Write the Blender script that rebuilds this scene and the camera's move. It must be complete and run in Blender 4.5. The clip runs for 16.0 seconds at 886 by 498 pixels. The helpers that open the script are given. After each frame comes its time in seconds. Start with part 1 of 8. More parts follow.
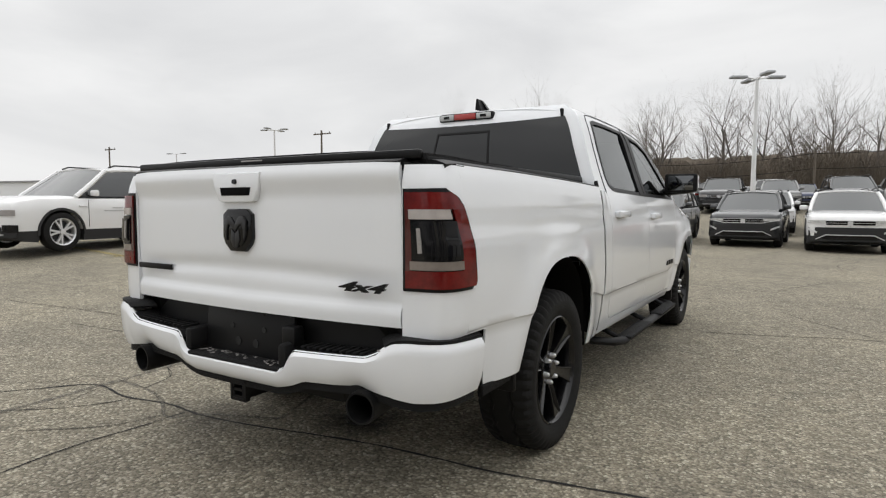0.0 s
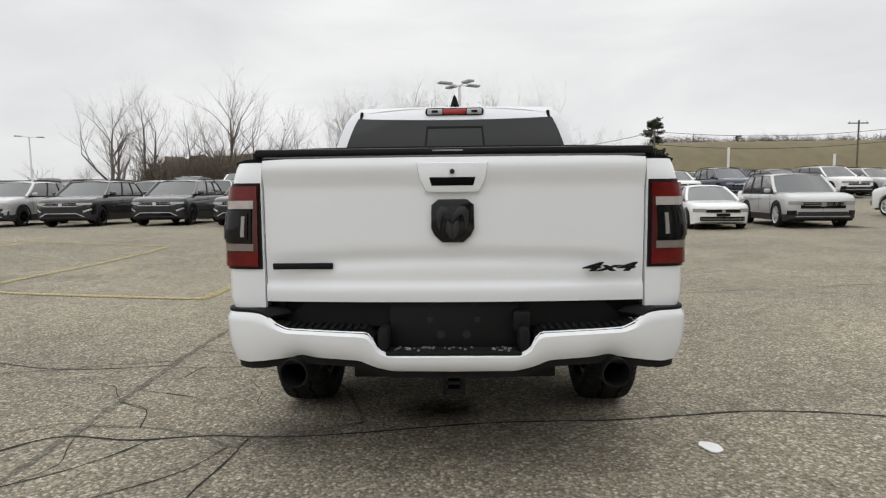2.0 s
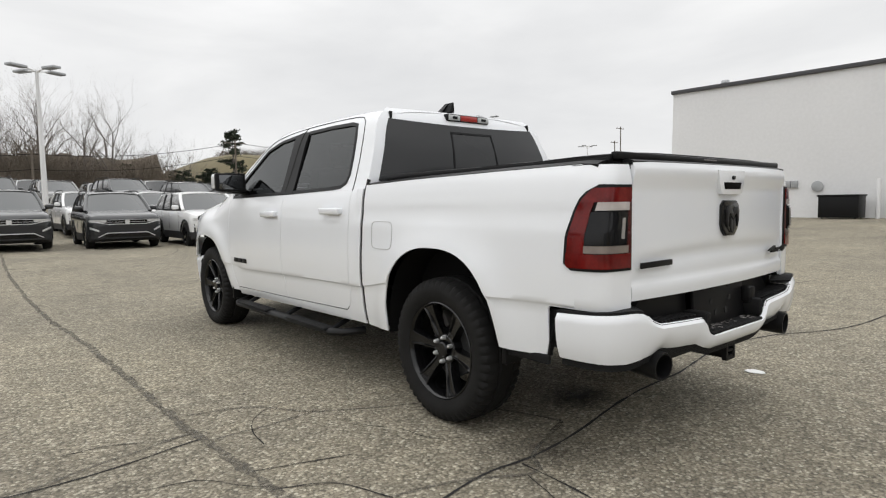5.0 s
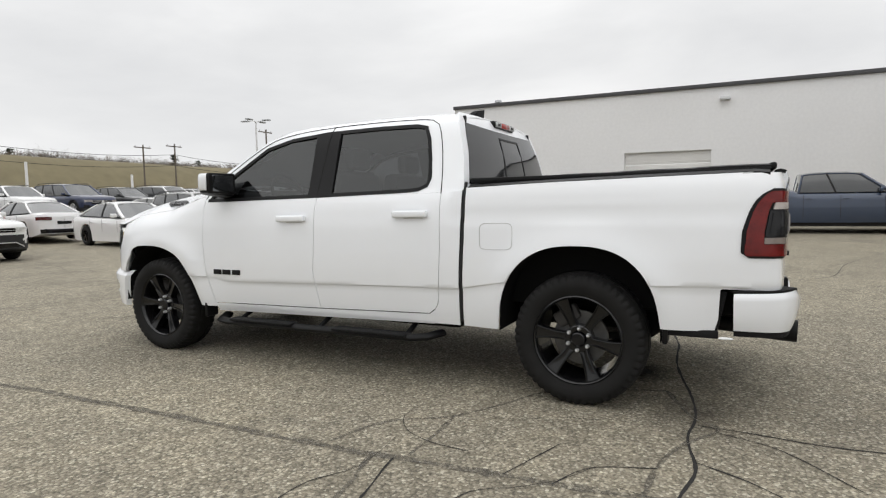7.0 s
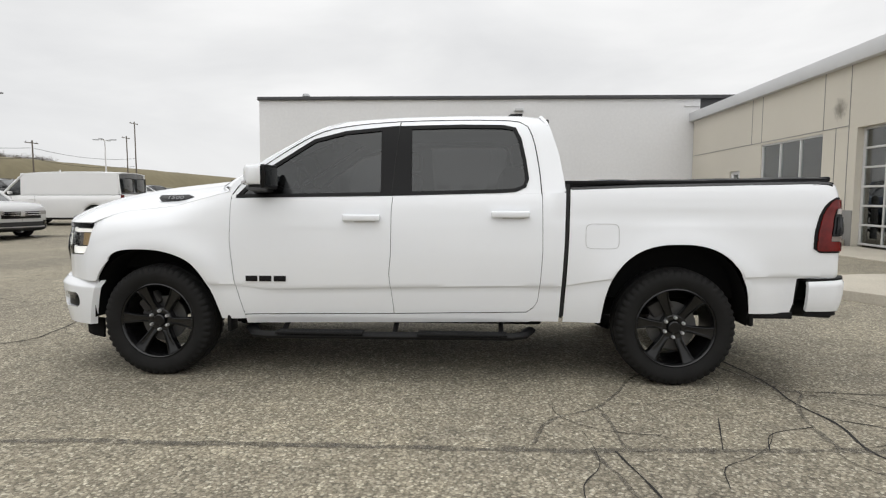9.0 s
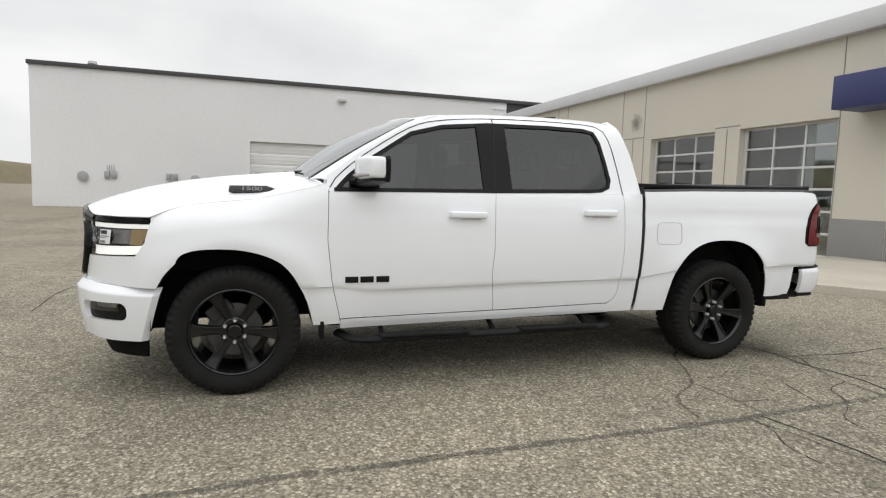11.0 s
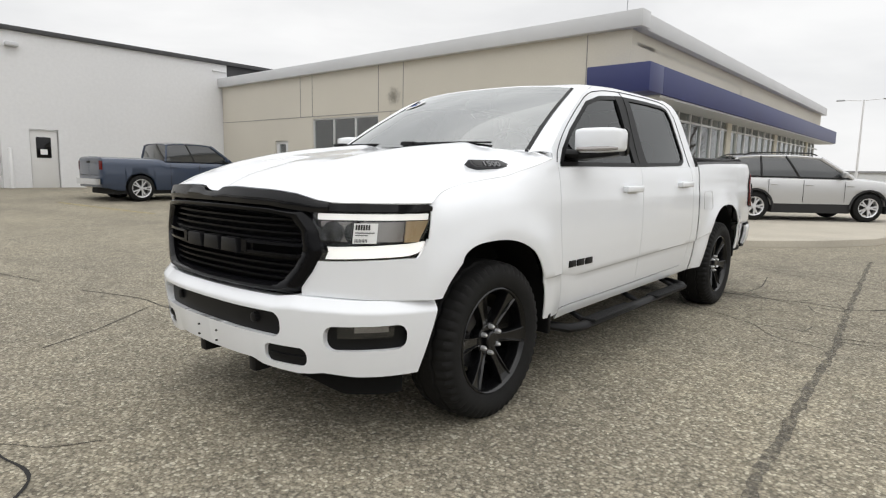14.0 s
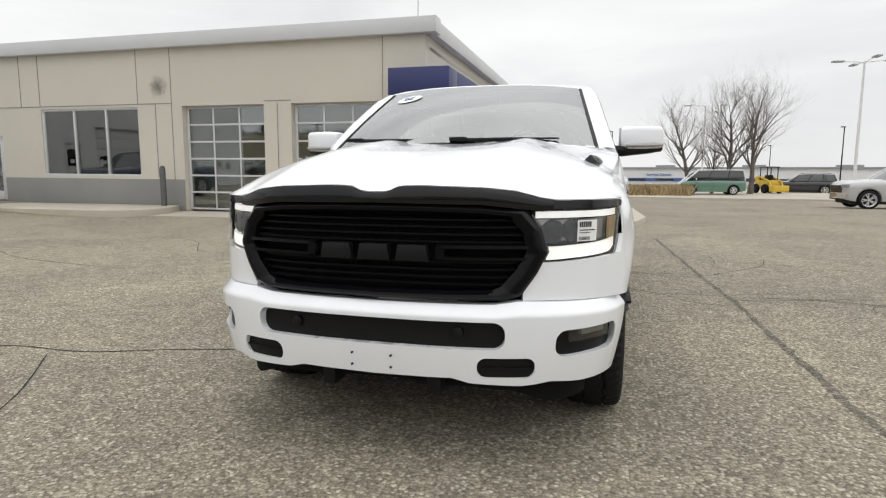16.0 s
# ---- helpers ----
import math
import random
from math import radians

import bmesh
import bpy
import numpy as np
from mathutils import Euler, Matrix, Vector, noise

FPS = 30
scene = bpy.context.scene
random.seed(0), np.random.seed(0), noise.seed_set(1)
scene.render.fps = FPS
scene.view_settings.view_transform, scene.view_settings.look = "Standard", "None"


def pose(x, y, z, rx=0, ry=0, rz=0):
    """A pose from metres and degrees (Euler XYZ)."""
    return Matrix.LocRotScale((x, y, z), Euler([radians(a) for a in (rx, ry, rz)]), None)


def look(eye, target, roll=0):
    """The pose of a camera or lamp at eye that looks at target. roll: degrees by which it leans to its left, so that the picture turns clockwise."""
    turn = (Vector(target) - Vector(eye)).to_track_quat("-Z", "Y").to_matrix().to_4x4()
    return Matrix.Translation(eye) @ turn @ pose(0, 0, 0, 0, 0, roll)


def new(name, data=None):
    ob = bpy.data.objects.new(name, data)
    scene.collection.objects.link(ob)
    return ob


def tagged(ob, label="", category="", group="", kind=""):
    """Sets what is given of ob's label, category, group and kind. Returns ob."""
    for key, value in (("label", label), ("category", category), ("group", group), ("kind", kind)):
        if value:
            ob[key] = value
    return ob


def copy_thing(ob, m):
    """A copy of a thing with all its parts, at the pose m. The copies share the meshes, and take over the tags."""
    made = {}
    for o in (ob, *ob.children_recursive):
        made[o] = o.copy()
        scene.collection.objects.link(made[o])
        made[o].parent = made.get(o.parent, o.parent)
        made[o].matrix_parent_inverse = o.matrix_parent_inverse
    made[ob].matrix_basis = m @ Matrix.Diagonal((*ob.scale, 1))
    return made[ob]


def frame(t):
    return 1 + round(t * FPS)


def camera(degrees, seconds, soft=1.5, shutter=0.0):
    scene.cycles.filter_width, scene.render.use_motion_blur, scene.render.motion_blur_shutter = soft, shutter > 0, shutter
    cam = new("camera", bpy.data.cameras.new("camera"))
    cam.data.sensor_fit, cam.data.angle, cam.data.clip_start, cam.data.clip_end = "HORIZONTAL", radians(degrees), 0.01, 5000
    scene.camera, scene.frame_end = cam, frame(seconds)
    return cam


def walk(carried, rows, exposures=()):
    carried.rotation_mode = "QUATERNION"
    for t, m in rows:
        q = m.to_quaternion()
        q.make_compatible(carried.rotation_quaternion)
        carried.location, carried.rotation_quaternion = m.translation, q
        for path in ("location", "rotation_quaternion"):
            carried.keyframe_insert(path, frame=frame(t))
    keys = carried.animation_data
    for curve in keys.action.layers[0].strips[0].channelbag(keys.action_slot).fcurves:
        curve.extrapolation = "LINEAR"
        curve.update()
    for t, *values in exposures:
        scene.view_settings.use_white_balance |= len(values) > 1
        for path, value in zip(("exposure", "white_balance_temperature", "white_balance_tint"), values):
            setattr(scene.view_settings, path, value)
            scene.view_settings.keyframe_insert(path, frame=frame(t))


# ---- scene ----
cam = camera(74.0, 16.0, soft=1.2)
PATH = [
    (0, (2.023, -4.645, 1.23), (0.988, -2.94, 1.083), 0.1),
    (0.5, (1.541, -4.928, 1.22), (0.727, -3.108, 1.061), -0.3),
    (1, (1.041, -5.157, 1.221), (0.473, -3.246, 1.054), -0.3),
    (1.5, (0.551, -5.362, 1.233), (0.236, -3.394, 1.061), -0.4),
    (2, (0.026, -5.404, 1.225), (-0.029, -3.413, 1.048), -0.6),
    (2.5, (-0.531, -5.409, 1.222), (-0.335, -3.427, 1.04), -0.7),
    (3, (-1.061, -5.276, 1.222), (-0.616, -3.334, 1.042), -0.7),
    (3.5, (-1.603, -5.131, 1.216), (-0.926, -3.257, 1.043), -0.6),
    (4, (-2.098, -4.891, 1.218), (-1.197, -3.113, 1.05), -0.9),
    (4.2, (-2.297, -4.794, 1.226), (-1.312, -3.061, 1.06), -0.9),
    (6.3, (-4.04, -3.325, 1.224), (-2.4, -2.189, 1.071), -0.9),
    (6.5, (-4.175, -3.141, 1.217), (-2.49, -2.076, 1.064), -0.9),
    (7, (-4.491, -2.681, 1.232), (-2.705, -1.793, 1.084), -1.0),
    (7.5, (-4.694, -2.162, 1.26), (-2.827, -1.461, 1.114), -0.9),
    (8, (-4.884, -1.626, 1.255), (-2.956, -1.114, 1.11), -0.7),
    (8.5, (-4.947, -1.089, 1.274), (-2.98, -0.764, 1.115), -0.4),
    (9, (-5.049, -0.525, 1.273), (-3.06, -0.387, 1.108), 0.0),
    (9.2, (-5.045, -0.301, 1.267), (-3.053, -0.246, 1.097), 0.2),
    (11.3, (-4.672, 1.984, 1.292), (-2.804, 1.294, 1.103), 1.3),
    (11.5, (-4.565, 2.167, 1.264), (-2.72, 1.418, 1.072), 1.2),
    (12, (-4.249, 2.627, 1.266), (-2.481, 1.714, 1.06), 1.3),
    (12.5, (-3.911, 3.064, 1.263), (-2.233, 1.998, 1.04), 1.3),
    (13, (-3.508, 3.447, 1.255), (-1.935, 2.235, 1.018), 1.2),
    (13.5, (-3.129, 3.872, 1.257), (-1.681, 2.516, 1.003), 1.2),
    (14, (-2.694, 4.207, 1.252), (-1.393, 2.712, 0.99), 0.9),
    (14.5, (-2.259, 4.531, 1.251), (-1.133, 2.9, 0.983), 0.7),
    (15, (-1.795, 4.705, 1.229), (-0.862, 2.956, 0.961), 0.3),
    (15.5, (-1.331, 4.889, 1.221), (-0.604, 3.045, 0.958), 0.2),
    (16, (-0.909, 5.024, 1.219), (-0.378, 3.114, 0.962), 0.1),
]
walk(cam, [(t, look(eye, target, roll)) for t, eye, target, roll in PATH], [(0.0, 0.23), (2.5, 0.26), (4.2, 0.31), (8.5, 0.30), (11.5, 0.33), (13.0, 0.34), (16.0, 0.38)])

# ---- mesh helpers ----
UP = Vector((0, 0, 1))


def spline(pts, n):
    """Catmull-Rom through the points, n samples evenly spread along it."""
    p = np.array(pts, float)
    if len(p) == 2:
        return p[0] + (p[1] - p[0]) * np.linspace(0, 1, n)[:, None]
    q = np.vstack([2 * p[0] - p[1], p, 2 * p[-1] - p[-2]])
    out = []
    for i in range(1, len(q) - 2):
        for t in np.linspace(0, 1, 12, endpoint=False):
            a, b, c, d = q[i - 1], q[i], q[i + 1], q[i + 2]
            out.append(0.5 * (2 * b + (c - a) * t + (2 * a - 5 * b + 4 * c - d) * t**2 + (3 * b - a - 3 * c + d) * t**3))
    out.append(p[-1])
    out = np.array(out)
    run = np.r_[0, np.cumsum(np.linalg.norm(np.diff(out, axis=0), axis=1))]
    return np.stack([np.interp(np.linspace(0, run[-1], n), run, out[:, k]) for k in range(out.shape[1])], 1)


def lerp(x, xs, ys):
    return float(np.interp(x, xs, ys))


def soft(bm, angle=38):
    for f in bm.faces:
        f.smooth = True
    bm.normal_update()
    lim = radians(angle)
    for e in bm.edges:
        if len(e.link_faces) == 2 and e.calc_face_angle(0) > lim:
            e.smooth = False


def part(name, bm, material, parent=None, label="", angle=38):
    """Links a bmesh as one mesh object, under a thing or a part."""
    soft(bm, angle)
    me = bpy.data.meshes.new(name)
    bm.to_mesh(me)
    bm.free()
    mats = material if isinstance(material, (list, tuple)) else [material]
    for m in mats:
        me.materials.append(m)
    ob = new(name, me)
    ob.parent = parent
    if label:
        tagged(ob, label)
    return ob


def thing(name, label, category, m=Matrix(), group="", kind=""):
    ob = new(name)
    ob.matrix_basis = m
    return tagged(ob, label, category, group, kind)


def structure(name, bm, material, label, category):
    return tagged(part(name, bm, material), label, category, "", "structure")


def box(bm, c, s, bevel=0.0, rot=None, mi=0, seg=2):
    m = Matrix.Translation(c) @ (rot if rot is not None else Matrix()) @ Matrix.Diagonal((s[0], s[1], s[2], 1))
    r = bmesh.ops.create_cube(bm, size=1.0, matrix=m)
    vs = r["verts"]
    fs = {f for v in vs for f in v.link_faces}
    for f in fs:
        f.material_index = mi
    if bevel > 0:
        es = list({e for v in vs for e in v.link_edges})
        bmesh.ops.bevel(bm, geom=es, offset=bevel, segments=seg, affect="EDGES", profile=0.5, material=mi)
    return bm


def newbox(c, s, bevel=0.0, rot=None, seg=2):
    return box(bmesh.new(), c, s, bevel, rot, 0, seg)


def grid_faces(bm, rows, loop_u=False, loop_v=False, mi=0):
    vs = [[bm.verts.new(p) for p in row] for row in rows]
    nu, nv = len(vs), len(vs[0])
    for i in range(nu if loop_u else nu - 1):
        for j in range(nv if loop_v else nv - 1):
            a, b, c, d = vs[i][j], vs[(i + 1) % nu][j], vs[(i + 1) % nu][(j + 1) % nv], vs[i][(j + 1) % nv]
            if len({a, b, c, d}) == 4:
                f = bm.faces.new((a, b, c, d))
                f.material_index = mi
    return vs


def sheet(fn, us, vs, th=0.015, out=(0, 0, 0), bm=None, mi=0):
    """A panel of thickness th over a grid of parameters; out: a point that lies behind the panel."""
    bm = bm or bmesh.new()
    P = np.array([[fn(u, v) for v in vs] for u in us], float)
    du, dv = np.gradient(P, axis=0), np.gradient(P, axis=1)
    N = np.cross(du, dv)
    N /= np.linalg.norm(N, axis=-1, keepdims=True) + 1e-12
    mid = P.shape[0] // 2, P.shape[1] // 2
    if np.dot(N[mid], P[mid] - np.array(out)) < 0:
        N = -N
        P, N = P[::-1], N[::-1]
    if th <= 0:
        grid_faces(bm, P.tolist(), mi=mi)
        return bm
    A = [[bm.verts.new(p) for p in r] for r in P.tolist()]
    B = [[bm.verts.new(p) for p in r] for r in (P - N * th).tolist()]
    nu, nv = len(A), len(A[0])
    quads = []
    for i in range(nu - 1):
        for j in range(nv - 1):
            quads.append((A[i][j], A[i + 1][j], A[i + 1][j + 1], A[i][j + 1]))
            quads.append((B[i][j + 1], B[i + 1][j + 1], B[i + 1][j], B[i][j]))
    for i in range(nu - 1):
        quads.append((A[i + 1][0], A[i][0], B[i][0], B[i + 1][0]))
        quads.append((A[i][-1], A[i + 1][-1], B[i + 1][-1], B[i][-1]))
    for j in range(nv - 1):
        quads.append((A[0][j], A[0][j + 1], B[0][j + 1], B[0][j]))
        quads.append((A[-1][j + 1], A[-1][j], B[-1][j], B[-1][j + 1]))
    for q in quads:
        bm.faces.new(q).material_index = mi
    return bm


def prism(pts, axis, a, b, bevel=0.0, bm=None, mi=0, seg=2):
    """A polygon of the plane across an axis ('x', 'y' or 'z'), drawn out from a to b."""
    bm = bm or bmesh.new()
    put = {"x": lambda p, h: (h, p[0], p[1]), "y": lambda p, h: (p[0], h, p[1]), "z": lambda p, h: (p[0], p[1], h)}[axis]
    lo, hi = [bm.verts.new(put(p, a)) for p in pts], [bm.verts.new(put(p, b)) for p in pts]
    fs = [bm.faces.new(lo[::-1]), bm.faces.new(hi)]
    n = len(pts)
    for i in range(n):
        fs.append(bm.faces.new((lo[i], lo[(i + 1) % n], hi[(i + 1) % n], hi[i])))
    for f in fs:
        f.material_index = mi
    bmesh.ops.recalc_face_normals(bm, faces=fs)
    if bevel > 0:
        es = [e for e in fs[1].edges] + [e for e in fs[0].edges]
        bmesh.ops.bevel(bm, geom=list(set(es)), offset=bevel, segments=seg, affect="EDGES", profile=0.5, material=mi)
    return bm


def lathe(profile, n=32, axis="x", bm=None, c=(0, 0, 0), mi=0, closed=False):
    """A profile of (along, radius) turned about an axis."""
    bm = bm or bmesh.new()
    rows = []
    for k in range(n):
        w = 2 * math.pi * k / n
        row = []
        for h, r in profile:
            u, v = r * math.cos(w), r * math.sin(w)
            p = {"x": (h, u, v), "y": (u, h, v), "z": (u, v, h)}[axis]
            row.append((p[0] + c[0], p[1] + c[1], p[2] + c[2]))
        rows.append(row)
    grid_faces(bm, rows, loop_u=True, loop_v=closed, mi=mi)
    return bm


def tube(pts, radii, sides=8, bm=None, cap=True, mi=0, squash=1.0):
    """A tapered tube along a line of points."""
    bm = bm or bmesh.new()
    pts = [Vector(p) for p in pts]
    if not hasattr(radii, "__len__"):
        radii = [radii] * len(pts)
    d0 = (pts[1] - pts[0]).normalized()
    side = d0.cross(UP if abs(d0.z) < 0.9 else Vector((1, 0, 0))).normalized()
    rows = []
    for i, p in enumerate(pts):
        d = (pts[min(i + 1, len(pts) - 1)] - pts[max(i - 1, 0)]).normalized()
        side = (side - d * side.dot(d)).normalized()
        up = side.cross(d)
        rows.append([p + radii[i] * (math.cos(w) * side + squash * math.sin(w) * up) for w in (2 * math.pi * k / sides for k in range(sides))])
    vs = grid_faces(bm, rows, loop_v=True, mi=mi)
    if cap:
        for row in (vs[0][::-1], vs[-1]):
            bm.faces.new(row).material_index = mi
    return bm


def flip_x(ob, name, parent, label=""):
    """The same part on the other side of its thing."""
    me = ob.data.copy()
    me.transform(Matrix.Diagonal((-1, 1, 1, 1)))
    me.flip_normals()
    o = new(name, me)
    o.parent = parent
    if label:
        tagged(o, label)
    return o


def text_mesh(words, size, depth, shear=0.0, bold=0.0):
    cu = bpy.data.curves.new("words", "FONT")
    cu.body, cu.size, cu.extrude, cu.shear, cu.offset = words, size, depth, shear, bold
    cu.align_x, cu.align_y, cu.resolution_u = "CENTER", "CENTER", 3
    ob = bpy.data.objects.new("words", cu)
    scene.collection.objects.link(ob)
    me = bpy.data.meshes.new_from_object(ob.evaluated_get(bpy.context.evaluated_depsgraph_get()))
    bpy.data.objects.remove(ob)
    bm = bmesh.new()
    bm.from_mesh(me)
    bpy.data.meshes.remove(me)
    return bm


# ---- world and light ----
world = bpy.data.worlds.new("overcast_sky")
scene.world = world
world.use_nodes = True
wn, wl = world.node_tree.nodes, world.node_tree.links
wn.clear()


def wnode(kind, **kw):
    n = wn.new(kind)
    for k, v in kw.items():
        n.inputs[k].default_value = v
    return n


sky = wn.new("ShaderNodeTexSky")
sky.sky_type = "NISHITA"
sky.sun_disc = False
sky.sun_elevation, sky.sun_rotation = radians(48), radians(200)
clear = wnode("ShaderNodeBackground", Strength=0.05)
wl.new(sky.outputs[0], clear.inputs[0])
where = wn.new("ShaderNodeTexCoord")
flat = wn.new("ShaderNodeMapping")
flat.inputs["Scale"].default_value = (1.0, 1.0, 3.2)
wl.new(where.outputs["Generated"], flat.inputs[0])
big = wnode("ShaderNodeTexNoise", Scale=2.1, Detail=7.0, Roughness=0.52, Distortion=0.35)
wl.new(flat.outputs[0], big.inputs["Vector"])
tone = wn.new("ShaderNodeValToRGB")
tone.color_ramp.elements[0].position, tone.color_ramp.elements[0].color = 0.30, (0.74, 0.745, 0.755, 1)
tone.color_ramp.elements[1].position, tone.color_ramp.elements[1].color = 0.66, (0.93, 0.93, 0.93, 1)
mid = tone.color_ramp.elements.new(0.48)
mid.color = (0.825, 0.828, 0.833, 1)
wl.new(big.outputs[0], tone.inputs[0])
cloud = wnode("ShaderNodeBackground", Strength=1.0)
wl.new(tone.outputs[0], cloud.inputs[0])
# an overcast sky is brightest overhead
axis = wn.new("ShaderNodeSeparateXYZ")
wl.new(where.outputs["Generated"], axis.inputs[0])
dome = wn.new("ShaderNodeMapRange")
dome.inputs[1].default_value, dome.inputs[2].default_value, dome.inputs[3].default_value, dome.inputs[4].default_value = 0.26, 0.80, 0.83, 1.38
wl.new(axis.outputs[2], dome.inputs[0])
wl.new(dome.outputs[0], cloud.inputs["Strength"])
cover = wnode("ShaderNodeMixShader", Fac=0.97)
wl.new(clear.outputs[0], cover.inputs[1])
wl.new(cloud.outputs[0], cover.inputs[2])
wout = wn.new("ShaderNodeOutputWorld")
wl.new(cover.outputs[0], wout.inputs[0])

sun = new("sun", bpy.data.lights.new("sun", "SUN"))
sun.data.energy, sun.data.angle, sun.data.color = 0.5, radians(100), (1.0, 0.985, 0.95)
sun.matrix_world = look((-5, 2, 18), (0, 0, 0))

# ---- materials ----
def mat(name, color, rough=0.5, metal=0.0, coat=0.0, var=0.0, vscale=3.0, bump=0.0, bscale=200.0, spec=0.5, fine=0.0, fscale=60.0):
    """A principled surface with a slow change of tone (var), a fine grain (fine) and a fine relief (bump)."""
    m = bpy.data.materials.new(name)
    m.use_nodes = True
    nt = m.node_tree
    p = nt.nodes["Principled BSDF"]
    p.inputs["Base Color"].default_value = (*color, 1)
    p.inputs["Roughness"].default_value = rough
    p.inputs["Metallic"].default_value = metal
    p.inputs["Coat Weight"].default_value = coat
    p.inputs["Coat Roughness"].default_value = 0.03
    p.inputs["Specular IOR Level"].default_value = spec
    tc = nt.nodes.new("ShaderNodeTexCoord")
    last = None
    for amount, scale in ((var, vscale), (fine, fscale)):
        if amount:
            n = nt.nodes.new("ShaderNodeTexNoise")
            n.inputs["Scale"].default_value, n.inputs["Detail"].default_value = scale, 6
            nt.links.new(tc.outputs["Object"], n.inputs["Vector"])
            r = nt.nodes.new("ShaderNodeMapRange")
            r.inputs[1].default_value, r.inputs[2].default_value = 0.25, 0.75
            r.inputs[3].default_value, r.inputs[4].default_value = 1 - amount, 1 + amount
            nt.links.new(n.outputs[0], r.inputs[0])
            mx = nt.nodes.new("ShaderNodeMix")
            mx.data_type, mx.blend_type = "RGBA", "MULTIPLY"
            mx.inputs["Factor"].default_value = 1
            if last is None:
                mx.inputs["A"].default_value = (*color, 1)
            else:
                nt.links.new(last, mx.inputs["A"])
            nt.links.new(r.outputs[0], mx.inputs["B"])
            last = mx.outputs["Result"]
    if last is not None:
        nt.links.new(last, p.inputs["Base Color"])
    if bump:
        n = nt.nodes.new("ShaderNodeTexNoise")
        n.inputs["Scale"].default_value, n.inputs["Detail"].default_value = bscale, 4
        nt.links.new(tc.outputs["Object"], n.inputs["Vector"])
        b = nt.nodes.new("ShaderNodeBump")
        b.inputs["Strength"].default_value, b.inputs["Distance"].default_value = bump, 0.01
        nt.links.new(n.outputs[0], b.inputs["Height"])
        nt.links.new(b.outputs[0], p.inputs["Normal"])
    return m


def glass(name, tint, gloss=0.06):
    """Coated pane: tinted see-through with a mirror gloss that grows at a slant."""
    m = bpy.data.materials.new(name)
    m.use_nodes = True
    nt = m.node_tree
    nt.nodes.clear()
    o = nt.nodes.new("ShaderNodeOutputMaterial")
    t = nt.nodes.new("ShaderNodeBsdfTransparent")
    t.inputs[0].default_value = (*tint, 1)
    g = nt.nodes.new("ShaderNodeBsdfGlossy")
    g.inputs["Roughness"].default_value = 0.015
    g.inputs[0].default_value = (0.95, 0.97, 0.97, 1)
    f = nt.nodes.new("ShaderNodeFresnel")
    f.inputs[0].default_value = 1.5
    a = nt.nodes.new("ShaderNodeMath")
    a.operation, a.use_clamp = "ADD", True
    a.inputs[1].default_value = gloss
    nt.links.new(f.outputs[0], a.inputs[0])
    x = nt.nodes.new("ShaderNodeMixShader")
    nt.links.new(a.outputs[0], x.inputs[0])
    nt.links.new(t.outputs[0], x.inputs[1])
    nt.links.new(g.outputs[0], x.inputs[2])
    nt.links.new(x.outputs[0], o.inputs[0])
    return m


def glow(name, color, strength):
    m = mat(name, color, 0.3)
    p = m.node_tree.nodes["Principled BSDF"]
    p.inputs["Emission Color"].default_value = (*color, 1)
    p.inputs["Emission Strength"].default_value = strength
    return m


WHITE = mat("white_paint", (0.828, 0.845, 0.872), 0.22, coat=0.8, var=0.012, vscale=1.5)
SEAM = mat("dark_gap", (0.012, 0.012, 0.012), 0.8)
GLOSSBLK = mat("gloss_black_plastic", (0.005, 0.005, 0.006), 0.10, coat=0.12, spec=0.32)
GRILLEBLK = mat("dark_grille_plastic", (0.004, 0.004, 0.005), 0.16, spec=0.14)
BARBLK = mat("grille_bar_plastic", (0.005, 0.005, 0.006), 0.35, spec=0.10)
SATIN = mat("satin_black_plastic", (0.009, 0.009, 0.0095), 0.42, fine=0.2, fscale=300, spec=0.16)
MATTE = mat("grained_black_plastic", (0.013, 0.013, 0.0135), 0.62, spec=0.12, var=0.15, vscale=6, bump=0.25, bscale=700)
RUBBER = mat("tyre_rubber", (0.0101, 0.0099, 0.0097), 0.75, var=0.25, vscale=9, bump=0.2, bscale=300, spec=0.22)
RIMBLK = mat("black_wheel_enamel", (0.0055, 0.0055, 0.006), 0.18, coat=0.25, spec=0.35, var=0.2, vscale=12)
DISC = mat("dull_brake_steel", (0.10, 0.10, 0.10), 0.4, 0.7, var=0.25, vscale=14)
STEEL = mat("brushed_steel", (0.52, 0.52, 0.53), 0.3, 1.0, var=0.1, vscale=20)
CHROME = mat("chrome", (0.82, 0.82, 0.83), 0.06, 1.0)
RUST = mat("dull_chassis_steel", (0.035, 0.032, 0.03), 0.7, var=0.4, vscale=8)
LINER = mat("wheel_liner_felt", (0.010, 0.010, 0.010), 0.95, spec=0.1)
TINT = glass("tinted_glass", (0.17, 0.175, 0.18), 0.02)
SHIELD = glass("windscreen_glass", (0.45, 0.48, 0.47), 0.22)
REARTINT = glass("rear_tinted_glass", (0.09, 0.095, 0.10), 0.02)
CLEAR = glass("clear_lens", (0.92, 0.92, 0.92), 0.03)
SMOKE = glass("smoked_lens", (0.30, 0.28, 0.28), 0.03)
REDLENS = mat("red_lens", (0.125, 0.006, 0.005), 0.10, spec=0.4, var=0.35, vscale=14, fine=0.12, fscale=90)
DARKRED = mat("dark_red_lens", (0.07, 0.008, 0.008), 0.12, coat=0.8)
LENSBLK = mat("black_lamp_lens", (0.006, 0.006, 0.007), 0.08, spec=0.35)
